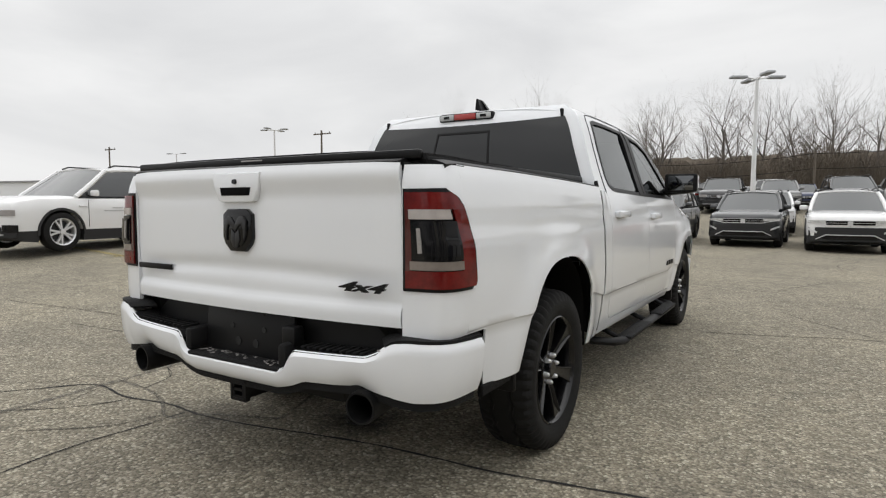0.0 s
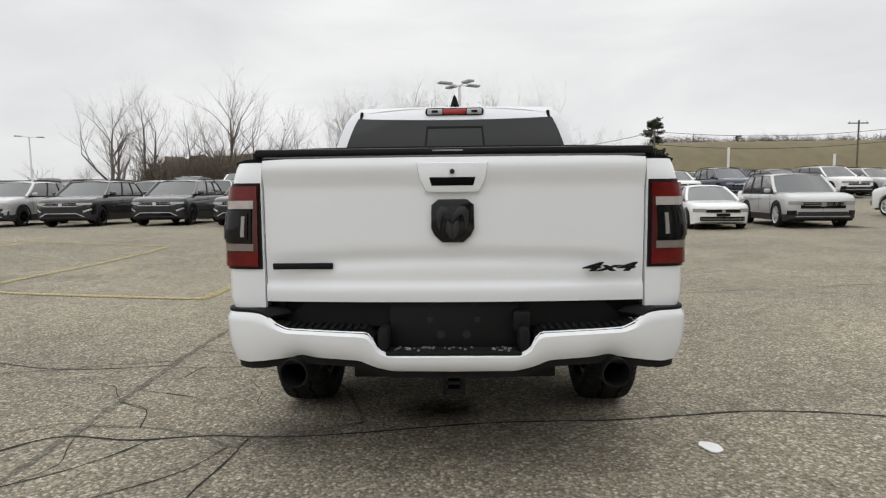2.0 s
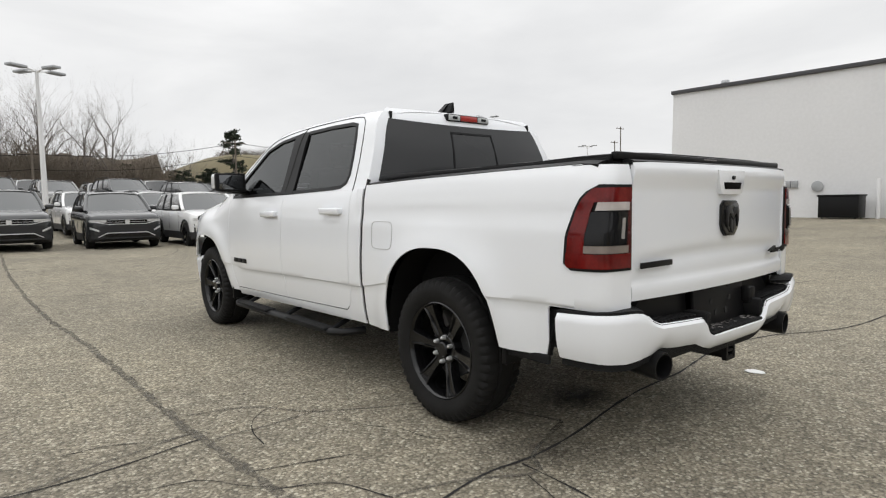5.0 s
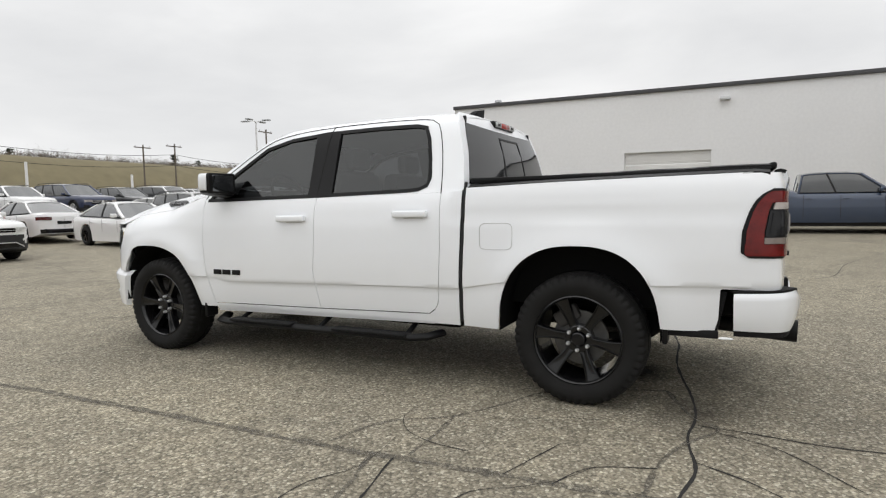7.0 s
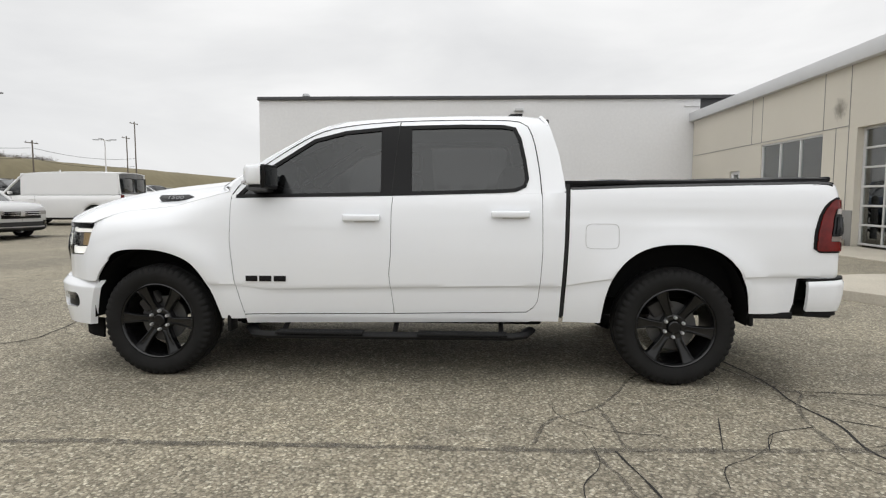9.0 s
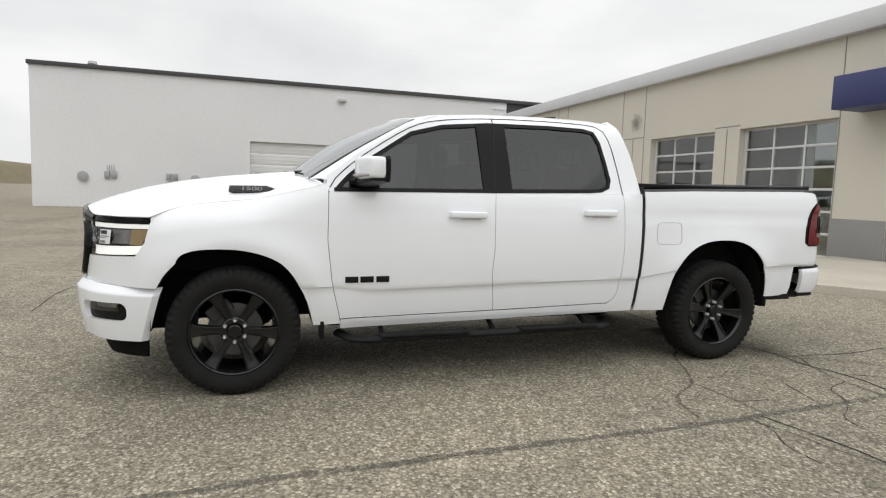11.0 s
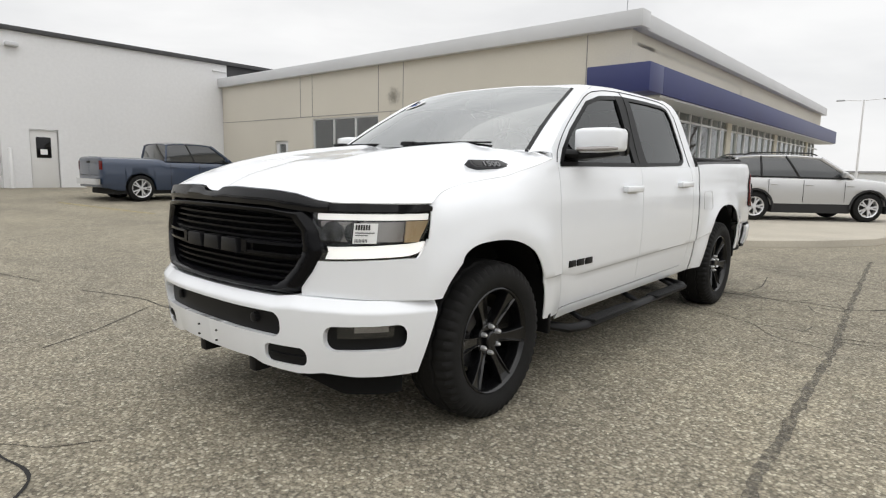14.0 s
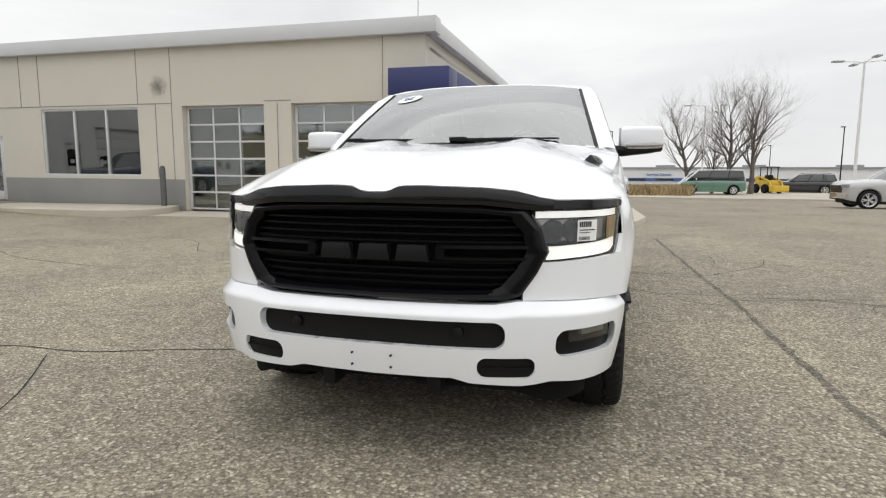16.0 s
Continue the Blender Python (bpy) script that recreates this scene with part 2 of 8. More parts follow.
NUT = mat("bright_nut", (0.75, 0.75, 0.76), 0.3, 0.7)
GREYLENS = mat("clear_reflector", (0.34, 0.32, 0.31), 0.2, 0.2, coat=0.6, fine=0.2, fscale=140)
AMBER = mat("amber_lens", (0.55, 0.40, 0.22), 0.3, coat=0.3)
LED = glow("lit_led_strip", (1.0, 0.99, 0.95), 0.52)
CABIN = mat("black_cabin_trim", (0.018, 0.018, 0.019), 0.75, fine=0.2, fscale=80)
VINYL = mat("black_vinyl_cover", (0.018, 0.018, 0.019), 0.55, spec=0.16, var=0.12, vscale=5, bump=0.35, bscale=420)
PAPER = mat("white_paper", (0.80, 0.80, 0.79), 0.7)
INK = mat("black_ink", (0.02, 0.02, 0.02), 0.7)
BLUEINK = mat("blue_ink", (0.05, 0.10, 0.32), 0.6)
GUNMETAL = mat("gunmetal_badge", (0.03, 0.03, 0.032), 0.32, 0.4)
# background
CONCRETE = mat("pale_concrete", (0.42, 0.385, 0.32), 0.9, var=0.12, vscale=0.9, fine=0.12, fscale=40, bump=0.2, bscale=60)
KERB = mat("kerb_concrete", (0.36, 0.33, 0.28), 0.9, var=0.2, vscale=1.5, fine=0.15, fscale=50)
CRACK = mat("open_crack", (0.016, 0.015, 0.014), 0.95)
STUCCO = mat("beige_panel", (0.60, 0.565, 0.49), 0.9, var=0.04, vscale=0.35, fine=0.04, fscale=25, bump=0.08, bscale=80)
SKIRT = mat("grey_base_course", (0.25, 0.245, 0.235), 0.85, var=0.08, vscale=0.8, fine=0.06, fscale=30)
FASCIA = mat("pale_grey_metal", (0.58, 0.585, 0.595), 0.45, 0.0, var=0.05, vscale=0.5)
NAVY = mat("navy_panel", (0.028, 0.036, 0.13), 0.45, var=0.08, vscale=0.6)
WALLWHITE = mat("white_painted_block", (0.75, 0.75, 0.755), 0.8, var=0.04, vscale=0.25, fine=0.03, fscale=8, bump=0.15, bscale=12)
COPING = mat("dark_coping", (0.055, 0.055, 0.058), 0.6, var=0.1, vscale=0.6)
DOORWHITE = mat("ribbed_door_enamel", (0.70, 0.695, 0.68), 0.5, var=0.05, vscale=0.8)
ALU = mat("mill_aluminium", (0.62, 0.62, 0.62), 0.4, 0.2, var=0.05, vscale=2)
PANE = glass("shop_glass", (0.55, 0.59, 0.58), 0.14)
GALV = mat("galvanised_steel", (0.38, 0.39, 0.40), 0.5, 0.5, var=0.15, vscale=3)
POLEWHITE = mat("white_pole_enamel", (0.72, 0.72, 0.72), 0.5, var=0.05, vscale=1)
WOODPOLE = mat("weathered_pole_wood", (0.13, 0.11, 0.09), 0.9, var=0.2, vscale=2, fine=0.2, fscale=30)
BARK = mat("grey_bark", (0.14, 0.122, 0.108), 0.95, var=0.3, vscale=1.5, fine=0.25, fscale=20)
TWIG = mat("bare_twigs", (0.20, 0.172, 0.15), 0.95, var=0.35, vscale=0.4)
BRUSH = mat("bare_brush", (0.125, 0.103, 0.080), 0.95, var=0.4, vscale=0.3, fine=0.3, fscale=3)
NEEDLE = mat("pine_needles", (0.040, 0.052, 0.034), 0.9, var=0.35, vscale=1.2)
DRYGRASS = mat("dormant_grass", (0.175, 0.150, 0.088), 0.95, var=0.12, vscale=0.08, fine=0.12, fscale=0.7)
STRAW = mat("straw_grass", (0.42, 0.32, 0.18), 0.95, var=0.2, vscale=1.2, fine=0.25, fscale=14)
FARWHITE = mat("distant_white_wall", (0.74, 0.75, 0.76), 0.8, var=0.04, vscale=0.05)
FARGREY = mat("distant_grey_roof", (0.30, 0.30, 0.31), 0.8, var=0.08, vscale=0.1)
SIGNBLUE = mat("sign_blue", (0.07, 0.13, 0.33), 0.5)
ORANGE = mat("faded_orange_cone", (0.50, 0.16, 0.06), 0.7, var=0.15, vscale=6)
INDOOR = mat("workshop_wall", (0.55, 0.55, 0.53), 0.8, var=0.1, vscale=0.6)
TUBELIGHT = glow("workshop_light", (1.0, 0.99, 0.95), 5.0)


def asphalt():
    """Old asphalt: pale aggregate of several colours in worn binder, with broad stains."""
    m = bpy.data.materials.new("old_asphalt")
    m.use_nodes = True
    nt = m.node_tree
    p = nt.nodes["Principled BSDF"]
    p.inputs["Roughness"].default_value = 0.88
    p.inputs["Specular IOR Level"].default_value = 0.3
    tc = nt.nodes.new("ShaderNodeTexCoord")

    def tex(kind, scale, **kw):
        n = nt.nodes.new(kind)
        nt.links.new(tc.outputs["Object"], n.inputs["Vector"])
        n.inputs["Scale"].default_value = scale
        for k, v in kw.items():
            n.inputs[k].default_value = v
        return n

    def ramp(src, stops):
        r = nt.nodes.new("ShaderNodeValToRGB")
        e = r.color_ramp.elements
        while len(e) < len(stops):
            e.new(0.5)
        for k, (pos, col) in zip(e, stops):
            k.position, k.color = pos, (*col, 1)
        nt.links.new(src, r.inputs[0])
        return r.outputs[0]

    def mul(a, b, fac=1.0, kind="MULTIPLY"):
        x = nt.nodes.new("ShaderNodeMix")
        x.data_type, x.blend_type = "RGBA", kind
        x.inputs["Factor"].default_value = fac
        nt.links.new(a, x.inputs["A"])
        nt.links.new(b, x.inputs["B"])
        return x.outputs["Result"]

    # uneven chips: the cells are bent by a fine noise
    bend = tex("ShaderNodeTexNoise", 55.0, Detail=3.0)
    mixv = nt.nodes.new("ShaderNodeMix")
    mixv.data_type = "VECTOR"
    mixv.inputs["Factor"].default_value = 0.018
    nt.links.new(tc.outputs["Object"], mixv.inputs[4])
    nt.links.new(bend.outputs[1], mixv.inputs[5])
    stone = tex("ShaderNodeTexVoronoi", 68.0)
    nt.links.new(mixv.outputs[1], stone.inputs["Vector"])
    sep = nt.nodes.new("ShaderNodeSeparateColor")
    nt.links.new(stone.outputs["Color"], sep.inputs[0])
    cols = ramp(sep.outputs[0], [(0.0, (0.148, 0.131, 0.101)), (0.35, (0.203, 0.181, 0.141)), (0.65, (0.252, 0.227, 0.178)), (0.88, (0.322, 0.293, 0.233)), (1.0, (0.43, 0.40, 0.33))])
    edge = ramp(stone.outputs["Distance"], [(0.0, (1, 1, 1)), (0.42, (0.95, 0.95, 0.95)), (0.75, (0.55, 0.55, 0.55)), (1.0, (0.42, 0.42, 0.42))])
    c = mul(cols, edge)
    grit = ramp(tex("ShaderNodeTexNoise", 30.0, Detail=5.0, Roughness=0.7).outputs[0], [(0.3, (0.93, 0.93, 0.915)), (0.7, (1.45, 1.45, 1.425))])
    c = mul(c, grit)
    blot = ramp(tex("ShaderNodeTexNoise", 0.42, Detail=6.0, Roughness=0.6, Distortion=0.6).outputs[0], [(0.28, (0.80, 0.80, 0.81)), (0.50, (1.03, 1.03, 1.02)), (0.72, (1.24, 1.23, 1.19))])
    c = mul(c, blot)
    scuff = ramp(tex("ShaderNodeTexNoise", 5.5, Detail=5.0, Roughness=0.65, Distortion=0.4).outputs[0], [(0.30, (0.80, 0.80, 0.80)), (0.50, (1.0, 1.0, 1.0)), (0.70, (1.16, 1.15, 1.13))])
    c = mul(c, scuff)
    drip = ramp(tex("ShaderNodeTexNoise", 2.3, Detail=3.0).outputs[0], [(0.22, (0.62, 0.62, 0.63)), (0.34, (1, 1, 1)), (1.0, (1.04, 1.04, 1.04))])
    c = mul(c, drip)
    nt.links.new(c, p.inputs["Base Color"])
    b = nt.nodes.new("ShaderNodeBump")
    b.inputs["Strength"].default_value, b.inputs["Distance"].default_value, b.invert = 0.55, 0.006, True
    nt.links.new(stone.outputs["Distance"], b.inputs["Height"])
    nt.links.new(b.outputs[0], p.inputs["Normal"])
    return m


ASPHALT = asphalt()


def paint(name, color, metal=0.0):
    return mat(name, color, 0.25 if metal == 0 else 0.32, metal, coat=1.0, var=0.02, vscale=1.0)


def worn(name, color, low, high, scale, rough=0.8):
    """A thin coat that has worn through in patches, so that the ground shows between."""
    m = mat(name, color, rough, var=0.2, vscale=1.2, fine=0.3, fscale=60)
    nt = m.node_tree
    p = nt.nodes["Principled BSDF"]
    tc = nt.nodes.new("ShaderNodeTexCoord")
    n = nt.nodes.new("ShaderNodeTexNoise")
    n.inputs["Scale"].default_value, n.inputs["Detail"].default_value, n.inputs["Roughness"].default_value = scale, 8, 0.75
    nt.links.new(tc.outputs["Object"], n.inputs["Vector"])
    r = nt.nodes.new("ShaderNodeMapRange")
    r.inputs[1].default_value, r.inputs[2].default_value = low, high
    nt.links.new(n.outputs[0], r.inputs[0])
    nt.links.new(r.outputs[0], p.inputs["Alpha"])
    return m


YELLOW = worn("worn_yellow_paint", (0.44, 0.36, 0.15), 0.30, 0.62, 26.0)
TAR = worn("crack_filler", (0.105, 0.096, 0.080), 0.30, 0.75, 14.0)


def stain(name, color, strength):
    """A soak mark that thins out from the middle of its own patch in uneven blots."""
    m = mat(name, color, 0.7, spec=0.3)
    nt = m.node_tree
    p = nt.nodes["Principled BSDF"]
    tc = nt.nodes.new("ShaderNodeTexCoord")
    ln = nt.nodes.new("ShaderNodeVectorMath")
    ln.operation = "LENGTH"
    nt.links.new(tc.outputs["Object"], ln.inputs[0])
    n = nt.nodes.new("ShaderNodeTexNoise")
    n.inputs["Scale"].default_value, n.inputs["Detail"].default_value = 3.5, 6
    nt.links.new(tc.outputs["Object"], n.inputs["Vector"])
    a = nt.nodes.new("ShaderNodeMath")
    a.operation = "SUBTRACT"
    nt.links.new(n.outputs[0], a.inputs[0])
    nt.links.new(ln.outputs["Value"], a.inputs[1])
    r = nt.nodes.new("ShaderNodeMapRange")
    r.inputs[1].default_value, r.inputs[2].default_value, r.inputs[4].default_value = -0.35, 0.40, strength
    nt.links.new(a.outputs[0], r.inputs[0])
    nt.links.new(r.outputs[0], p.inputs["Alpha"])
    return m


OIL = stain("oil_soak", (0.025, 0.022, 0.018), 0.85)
# soft dark patch, also used as painted contact shade below the truck
DAMPSHADE = stain("dark_soak", (0.07, 0.062, 0.05), 0.35)

# ---- ground ----
def smooth(t):
    t = min(max(t, 0.0), 1.0)
    return t * t * (3 - 2 * t)


def north(y):
    return 1.05 * smooth((y - 18.0) / 15.0) + 0.2 * smooth((y - 34.0) / 30.0)


def gz(x, y):
    """Height of the car park: level by the truck, rising gently to the west, to the far rows and towards the white hall, falling to the south lane."""
    west = 0.42 * smooth((-x - 1.0) / 16.0) * smooth((y + 3.0) / 6.0)
    east = 0.37 * smooth((x - 11.0) / 13.5)
    row = 0.07 + 0.27 * smooth((2.0 - x) / 11.0) + 0.29 * smooth((x - 6.0) / 16.0)
    k = smooth((y - 4.0) / 8.0)
    south = 0.50 * smooth((-y - 10.0) / 26.0)
    return (west + east) * (1 - k) + row * k + north(y) * (1 - 0.3 * row / 0.37) - south


def ticks():
    near = list(np.arange(-24, 36.01, 0.5))
    return [-900, -400, -200, -120, -80, -60, -48, -40, -34, -29] + near + [40, 46, 54, 64, 80, 110, 160, 240, 420, 900]


bm = bmesh.new()
grid_faces(bm, [[(x, y, gz(x, y)) for y in ticks()] for x in ticks()])
structure("ground", bm, ASPHALT, "old grey-tan asphalt car park with pale aggregate", "ground")


def ribbon(pts, width, material, name, label, category, parent=None, rag=0.25, lift=0.004, fade=0.0):
    """An uneven strip laid on the ground along a line of plan points."""
    n = max(6, int(sum(math.dist(a, b) for a, b in zip(pts, pts[1:])) / 0.05))
    line = spline(pts, n)
    bm = bmesh.new()
    rows = []
    off = random.random() * 100
    for i, (x, y) in enumerate(line):
        d = line[min(i + 1, n - 1)] - line[max(i - 1, 0)]
        d /= np.linalg.norm(d) + 1e-9
        s = np.array([-d[1], d[0]])
        w = width / 2 * (1 + rag * (noise.noise((i * 0.35 + off, 0, 0)) + 0.6 * noise.noise((i * 0.9, off, 0))))
        w *= 1 - fade * (i / n)
        j = rag * 0.10 * (noise.noise((i * 0.12, off, 5)) + 0.4 * noise.noise((i * 0.5, off, 9)))
        j = j * min(1.0, width * 12) * 0.5
        side = [np.array([x, y]) + s * (j + k * w) for k in (-1, 1)]
        rows.append([(q[0], q[1], gz(q[0], q[1]) + lift) for q in side])
    grid_faces(bm, rows)
    ob = part(name, bm, material, parent)
    return tagged(ob, label, category, "", "structure") if parent is None else ob


# ---- beige showroom ----
show = thing("showroom_building", "beige panelled showroom with glazed doors and navy canopy", "building", pose(3.95, -10.54, 0, 0, -0.35, 0))
H0, H1 = 4.90, 5.32


def wall_with_holes(name, x0, x1, z0, z1, holes, th, material, parent, label=""):
    """A wall along x, its outer face at y = 0 and th thick behind it, with rectangular openings that go through."""
    xs = sorted({x0, x1, *[v for h in holes for v in h[:2]]})
    zs = sorted({z0, z1, *[v for h in holes for v in h[2:]]})
    bm = bmesh.new()

    def solid(i, j):
        if not (0 <= i < len(xs) - 1 and 0 <= j < len(zs) - 1):
            return False
        cx, cz = (xs[i] + xs[i + 1]) / 2, (zs[j] + zs[j + 1]) / 2
        return not any(a < cx < b and c < cz < d for a, b, c, d in holes)

    memo = {}

    def v(i, j, k):
        if (i, j, k) not in memo:
            memo[i, j, k] = bm.verts.new((xs[i], -th * k, zs[j]))
        return memo[i, j, k]

    for i in range(len(xs) - 1):
        for j in range(len(zs) - 1):
            if not solid(i, j):
                continue
            bm.faces.new((v(i, j, 0), v(i, j + 1, 0), v(i + 1, j + 1, 0), v(i + 1, j, 0)))
            bm.faces.new((v(i, j, 1), v(i + 1, j, 1), v(i + 1, j + 1, 1), v(i, j + 1, 1)))
            for di, dj, a, b in ((-1, 0, (i, j), (i, j + 1)), (1, 0, (i + 1, j + 1), (i + 1, j)), (0, -1, (i + 1, j), (i, j)), (0, 1, (i, j + 1), (i + 1, j + 1))):
                if not solid(i + di, j + dj):
                    bm.faces.new((v(*a, 0), v(*b, 0), v(*b, 1), v(*a, 1)))
    bmesh.ops.recalc_face_normals(bm, faces=bm.faces)
    return part(name, bm, material, parent, label)


GD = [(1.25, 4.05), (4.95, 7.78)]
WIN = (9.40, 13.30, 1.03, 3.18)
PDOOR = (15.02, 15.98, 0.16, 2.34)
EAST = 20.36
holes = [(a, b, -0.3, 3.18) for a, b in GD] + [WIN, (PDOOR[0], PDOOR[1], -0.3, 2.34)]
wall_with_holes("wall", 0.0, EAST, -0.3, H0, holes, 0.30, STUCCO, show)
bm = newbox((EAST / 2 - 0.1, -0.05, (H0 + H1) / 2), (EAST + 0.5, 0.5, H1 - H0), 0.02)
part("fascia", bm, FASCIA, show, "pale grey metal roof edge")
bm = newbox((EAST / 2, -13.6, H1 - 0.30), (EAST, 26.4, 0.2))
part("roof", bm, FARGREY, show)
bm = newbox((EAST - 0.15, -13.8, 2.4), (0.3, 27.0, 5.3))
part("wall", bm, STUCCO, show)
bm = newbox((0.0, -13.6, (H0 + H1) / 2), (0.5, 27.2, H1 - H0), 0.02)
part("fascia", bm, FASCIA, show)
# grey base course, in lengths between the openings
for a, b in ((0.0, GD[0][0]), (GD[0][1], GD[1][0]), (GD[1][1], PDOOR[0]), (PDOOR[1], EAST)):
    part("base_course", newbox(((a + b) / 2, 0.012, 0.33), (b - a - 0.02, 0.03, 1.24), 0.006), SKIRT, show)
# panel joints
for a, b in ((8.15, EAST), (4.05, 4.95)):
    part("panel_joint", newbox(((a + b) / 2, 0.004, 3.27), (b - a, 0.014, 0.022)), SKIRT, show)
for x, z0, z1 in ((9.40, 3.28, H0), (8.15, 0.95, H0), (13.30, 3.28, H0), (1.22, 0.95, H0), (14.1, 3.28, H0), (8.75, 1.0, 3.26), (4.50, 0.95, 3.2)):
    part("panel_joint", newbox((x, 0.004, (z0 + z1) / 2), (0.02, 0.014, z1 - z0)), SKIRT, show)
# soot stain over the workshop window
bm = bmesh.new()
bmesh.ops.create_circle(bm, cap_ends=True, segments=24, radius=1.0)
bm.transform(Matrix.Rotation(math.pi / 2, 4, "X"))
o = part("stain", bm, stain("soot_streaks", (0.16, 0.145, 0.12), 0.5), show, "faint grey soot streaks")
o.matrix_basis = o.matrix_basis @ Matrix.Translation((8.62, 0.003, 3.78)) @ Matrix.Diagonal((0.42, 1, 0.42, 1))


def glazed_lift_door(x0, x1, parent):
    """Aluminium sectional door, three panes wide and six high."""
    d = part("lift_door", newbox(((x0 + x1) / 2, -0.22, 3.16), (x1 - x0, 0.06, 0.05)), ALU, parent, "glazed aluminium sectional door")
    n, rows_ = 3, 6
    z0, z1 = 0.05, 3.14
    for i in range(n + 1):
        x = x0 + 0.05 + (x1 - x0 - 0.1) * i / n
        part("stile", newbox((x, -0.20, (z0 + z1) / 2), (0.045 if 0 < i < n else 0.09, 0.05, z1 - z0), 0.006), ALU, d)
    for j in range(rows_ + 1):
        z = z0 + (z1 - z0) * j / rows_
        part("rail", newbox(((x0 + x1) / 2, -0.197, z), (x1 - x0, 0.045, 0.055), 0.006), ALU, d)
    for i in range(n):
        for j in range(rows_):
            xa, xb = x0 + 0.05 + (x1 - x0 - 0.1) * i / n, x0 + 0.05 + (x1 - x0 - 0.1) * (i + 1) / n
            za, zb = z0 + (z1 - z0) * j / rows_, z0 + (z1 - z0) * (j + 1) / rows_
            o = part("pane", newbox(((xa + xb) / 2, -0.205, (za + zb) / 2), (xb - xa, 0.008, zb - za)), PANE, d)
            o.visible_shadow = False
    return d


for a, b in GD:
    glazed_lift_door(a, b, show)
# workshop window of three lights
w = part("window", newbox(((WIN[0] + WIN[1]) / 2, -0.08, WIN[2] + 0.03), (WIN[1] - WIN[0], 0.12, 0.07), 0.008), ALU, show, "three-light aluminium window")
part("frame", newbox(((WIN[0] + WIN[1]) / 2, -0.08, WIN[3] - 0.03), (WIN[1] - WIN[0], 0.10, 0.06), 0.008), ALU, w)
for i in range(4):
    x = WIN[0] + 0.03 + (WIN[1] - WIN[0] - 0.06) * i / 3
    part("mullion", newbox((x, -0.078, (WIN[2] + WIN[3]) / 2), (0.06, 0.09, WIN[3] - WIN[2]), 0.008), ALU, w)
    if i < 3:
        o = part("pane", newbox((x + 0.64, -0.09, (WIN[2] + WIN[3]) / 2), (1.24, 0.01, WIN[3] - WIN[2] - 0.1)), PANE, w)
        o.visible_shadow = False
# staff door
dx = (PDOOR[0] + PDOOR[1]) / 2
d = part("door", newbox((dx, -0.10, 2.27), (0.96, 0.10, 0.13), 0.008), ALU, show, "narrow glazed aluminium door with a notice")
for x in (PDOOR[0] + 0.12, PDOOR[1] - 0.12):
    part("stile", newbox((x, -0.098, 1.22), (0.24, 0.09, 2.10), 0.008), ALU, d)
part("rail", newbox((dx, -0.10, 0.33), (0.6, 0.08, 0.30), 0.008), ALU, d)
o = part("pane", newbox((dx, -0.10, 1.34), (0.55, 0.01, 1.78)), PANE, d)
o.visible_shadow = False
part("notice", newbox((dx, -0.085, 1.62), (0.19, 0.006, 0.30)), PAPER, d)
part("pull_handle", tube([(dx - 0.30, -0.02, 1.0), (dx - 0.30, 0.03, 1.01), (dx - 0.30, 0.03, 1.27), (dx - 0.30, -0.02, 1.28)], 0.012), STEEL, d)
# inside of the workshop
part("workshop_floor", newbox((7.8, -5.2, 0.02), (15.5, 9.6, 0.06)), CONCRETE, show)
part("inner_wall", newbox((7.8, -10.0, 2.6), (15.6, 0.2, 5.2)), INDOOR, show)
part("inner_wall", newbox((16.4, -5.2, 2.6), (0.2, 9.8, 5.2)), INDOOR, show)
part("ceiling_panel", newbox((7.8, -5.2, 4.6), (15.6, 9.6, 0.1)), INDOOR, show)
for x in (2.0, 3.6, 6.2, 9.8, 12.4):
    part("strip_light", newbox((x, -3.0, 4.25), (1.2, 0.16, 0.07), 0.01), TUBELIGHT, show, "lit fluorescent fitting")
    part("strip_light", newbox((x + 0.5, -6.5, 4.25), (1.2, 0.16, 0.07), 0.01), TUBELIGHT, show, "lit fluorescent fitting")

# west front: piers, glazing, soffit and canopy
for y0, y1 in ((-0.3, -1.55),):
    part("wall", newbox((0.15, (y0 + y1) / 2, 2.4), (0.3, y0 - y1, 5.36)), STUCCO, show)
    part("base_course", newbox((-0.012, (y0 + y1) / 2 + 0.15, 0.35), (0.03, y0 - y1 + 0.3, 1.24), 0.006), SKIRT, show)
part("wall", newbox((0.15, -14.275, 4.35), (0.3, 25.45, 1.46)), STUCCO, show)
part("wall", newbox((0.15, -14.275, 0.35), (0.3, 25.45, 1.2)), SKIRT, show)
for i in range(24):
    y = -1.62 - 1.05 * i
    part("mullion", newbox((0.05, y, 2.28), (0.10, 0.10 if i % 7 or i == 0 else 0.55, 2.7), 0.01), ALU if i % 7 or i == 0 else STUCCO, show)
    if i < 23:
        o = part("pane", newbox((0.06, y - 0.525, 2.28), (0.012, 1.0, 2.66)), PANE, show)
        o.visible_shadow = False
part("rail", newbox((0.05, -14.8, 2.9), (0.07, 24.2, 0.06)), ALU, show)
canopy = part("canopy", newbox((-0.08, 0.435, 3.56), (1.64, 0.87, 0.68), 0.015), NAVY, show, "navy blue canopy band wrapping the corner")
part("canopy_return", newbox((-0.45, -13.4, 3.557), (0.90, 26.8, 0.674), 0.015), NAVY, canopy)
part("soffit", newbox((-0.38, -13.3, 3.195), (0.90, 26.6, 0.05)), FASCIA, canopy)
part("wall_lamp", newbox((-0.10, -1.0, 2.78), (0.16, 0.22, 0.55), 0.03), FASCIA, show, "pale wall lamp on the corner pier")
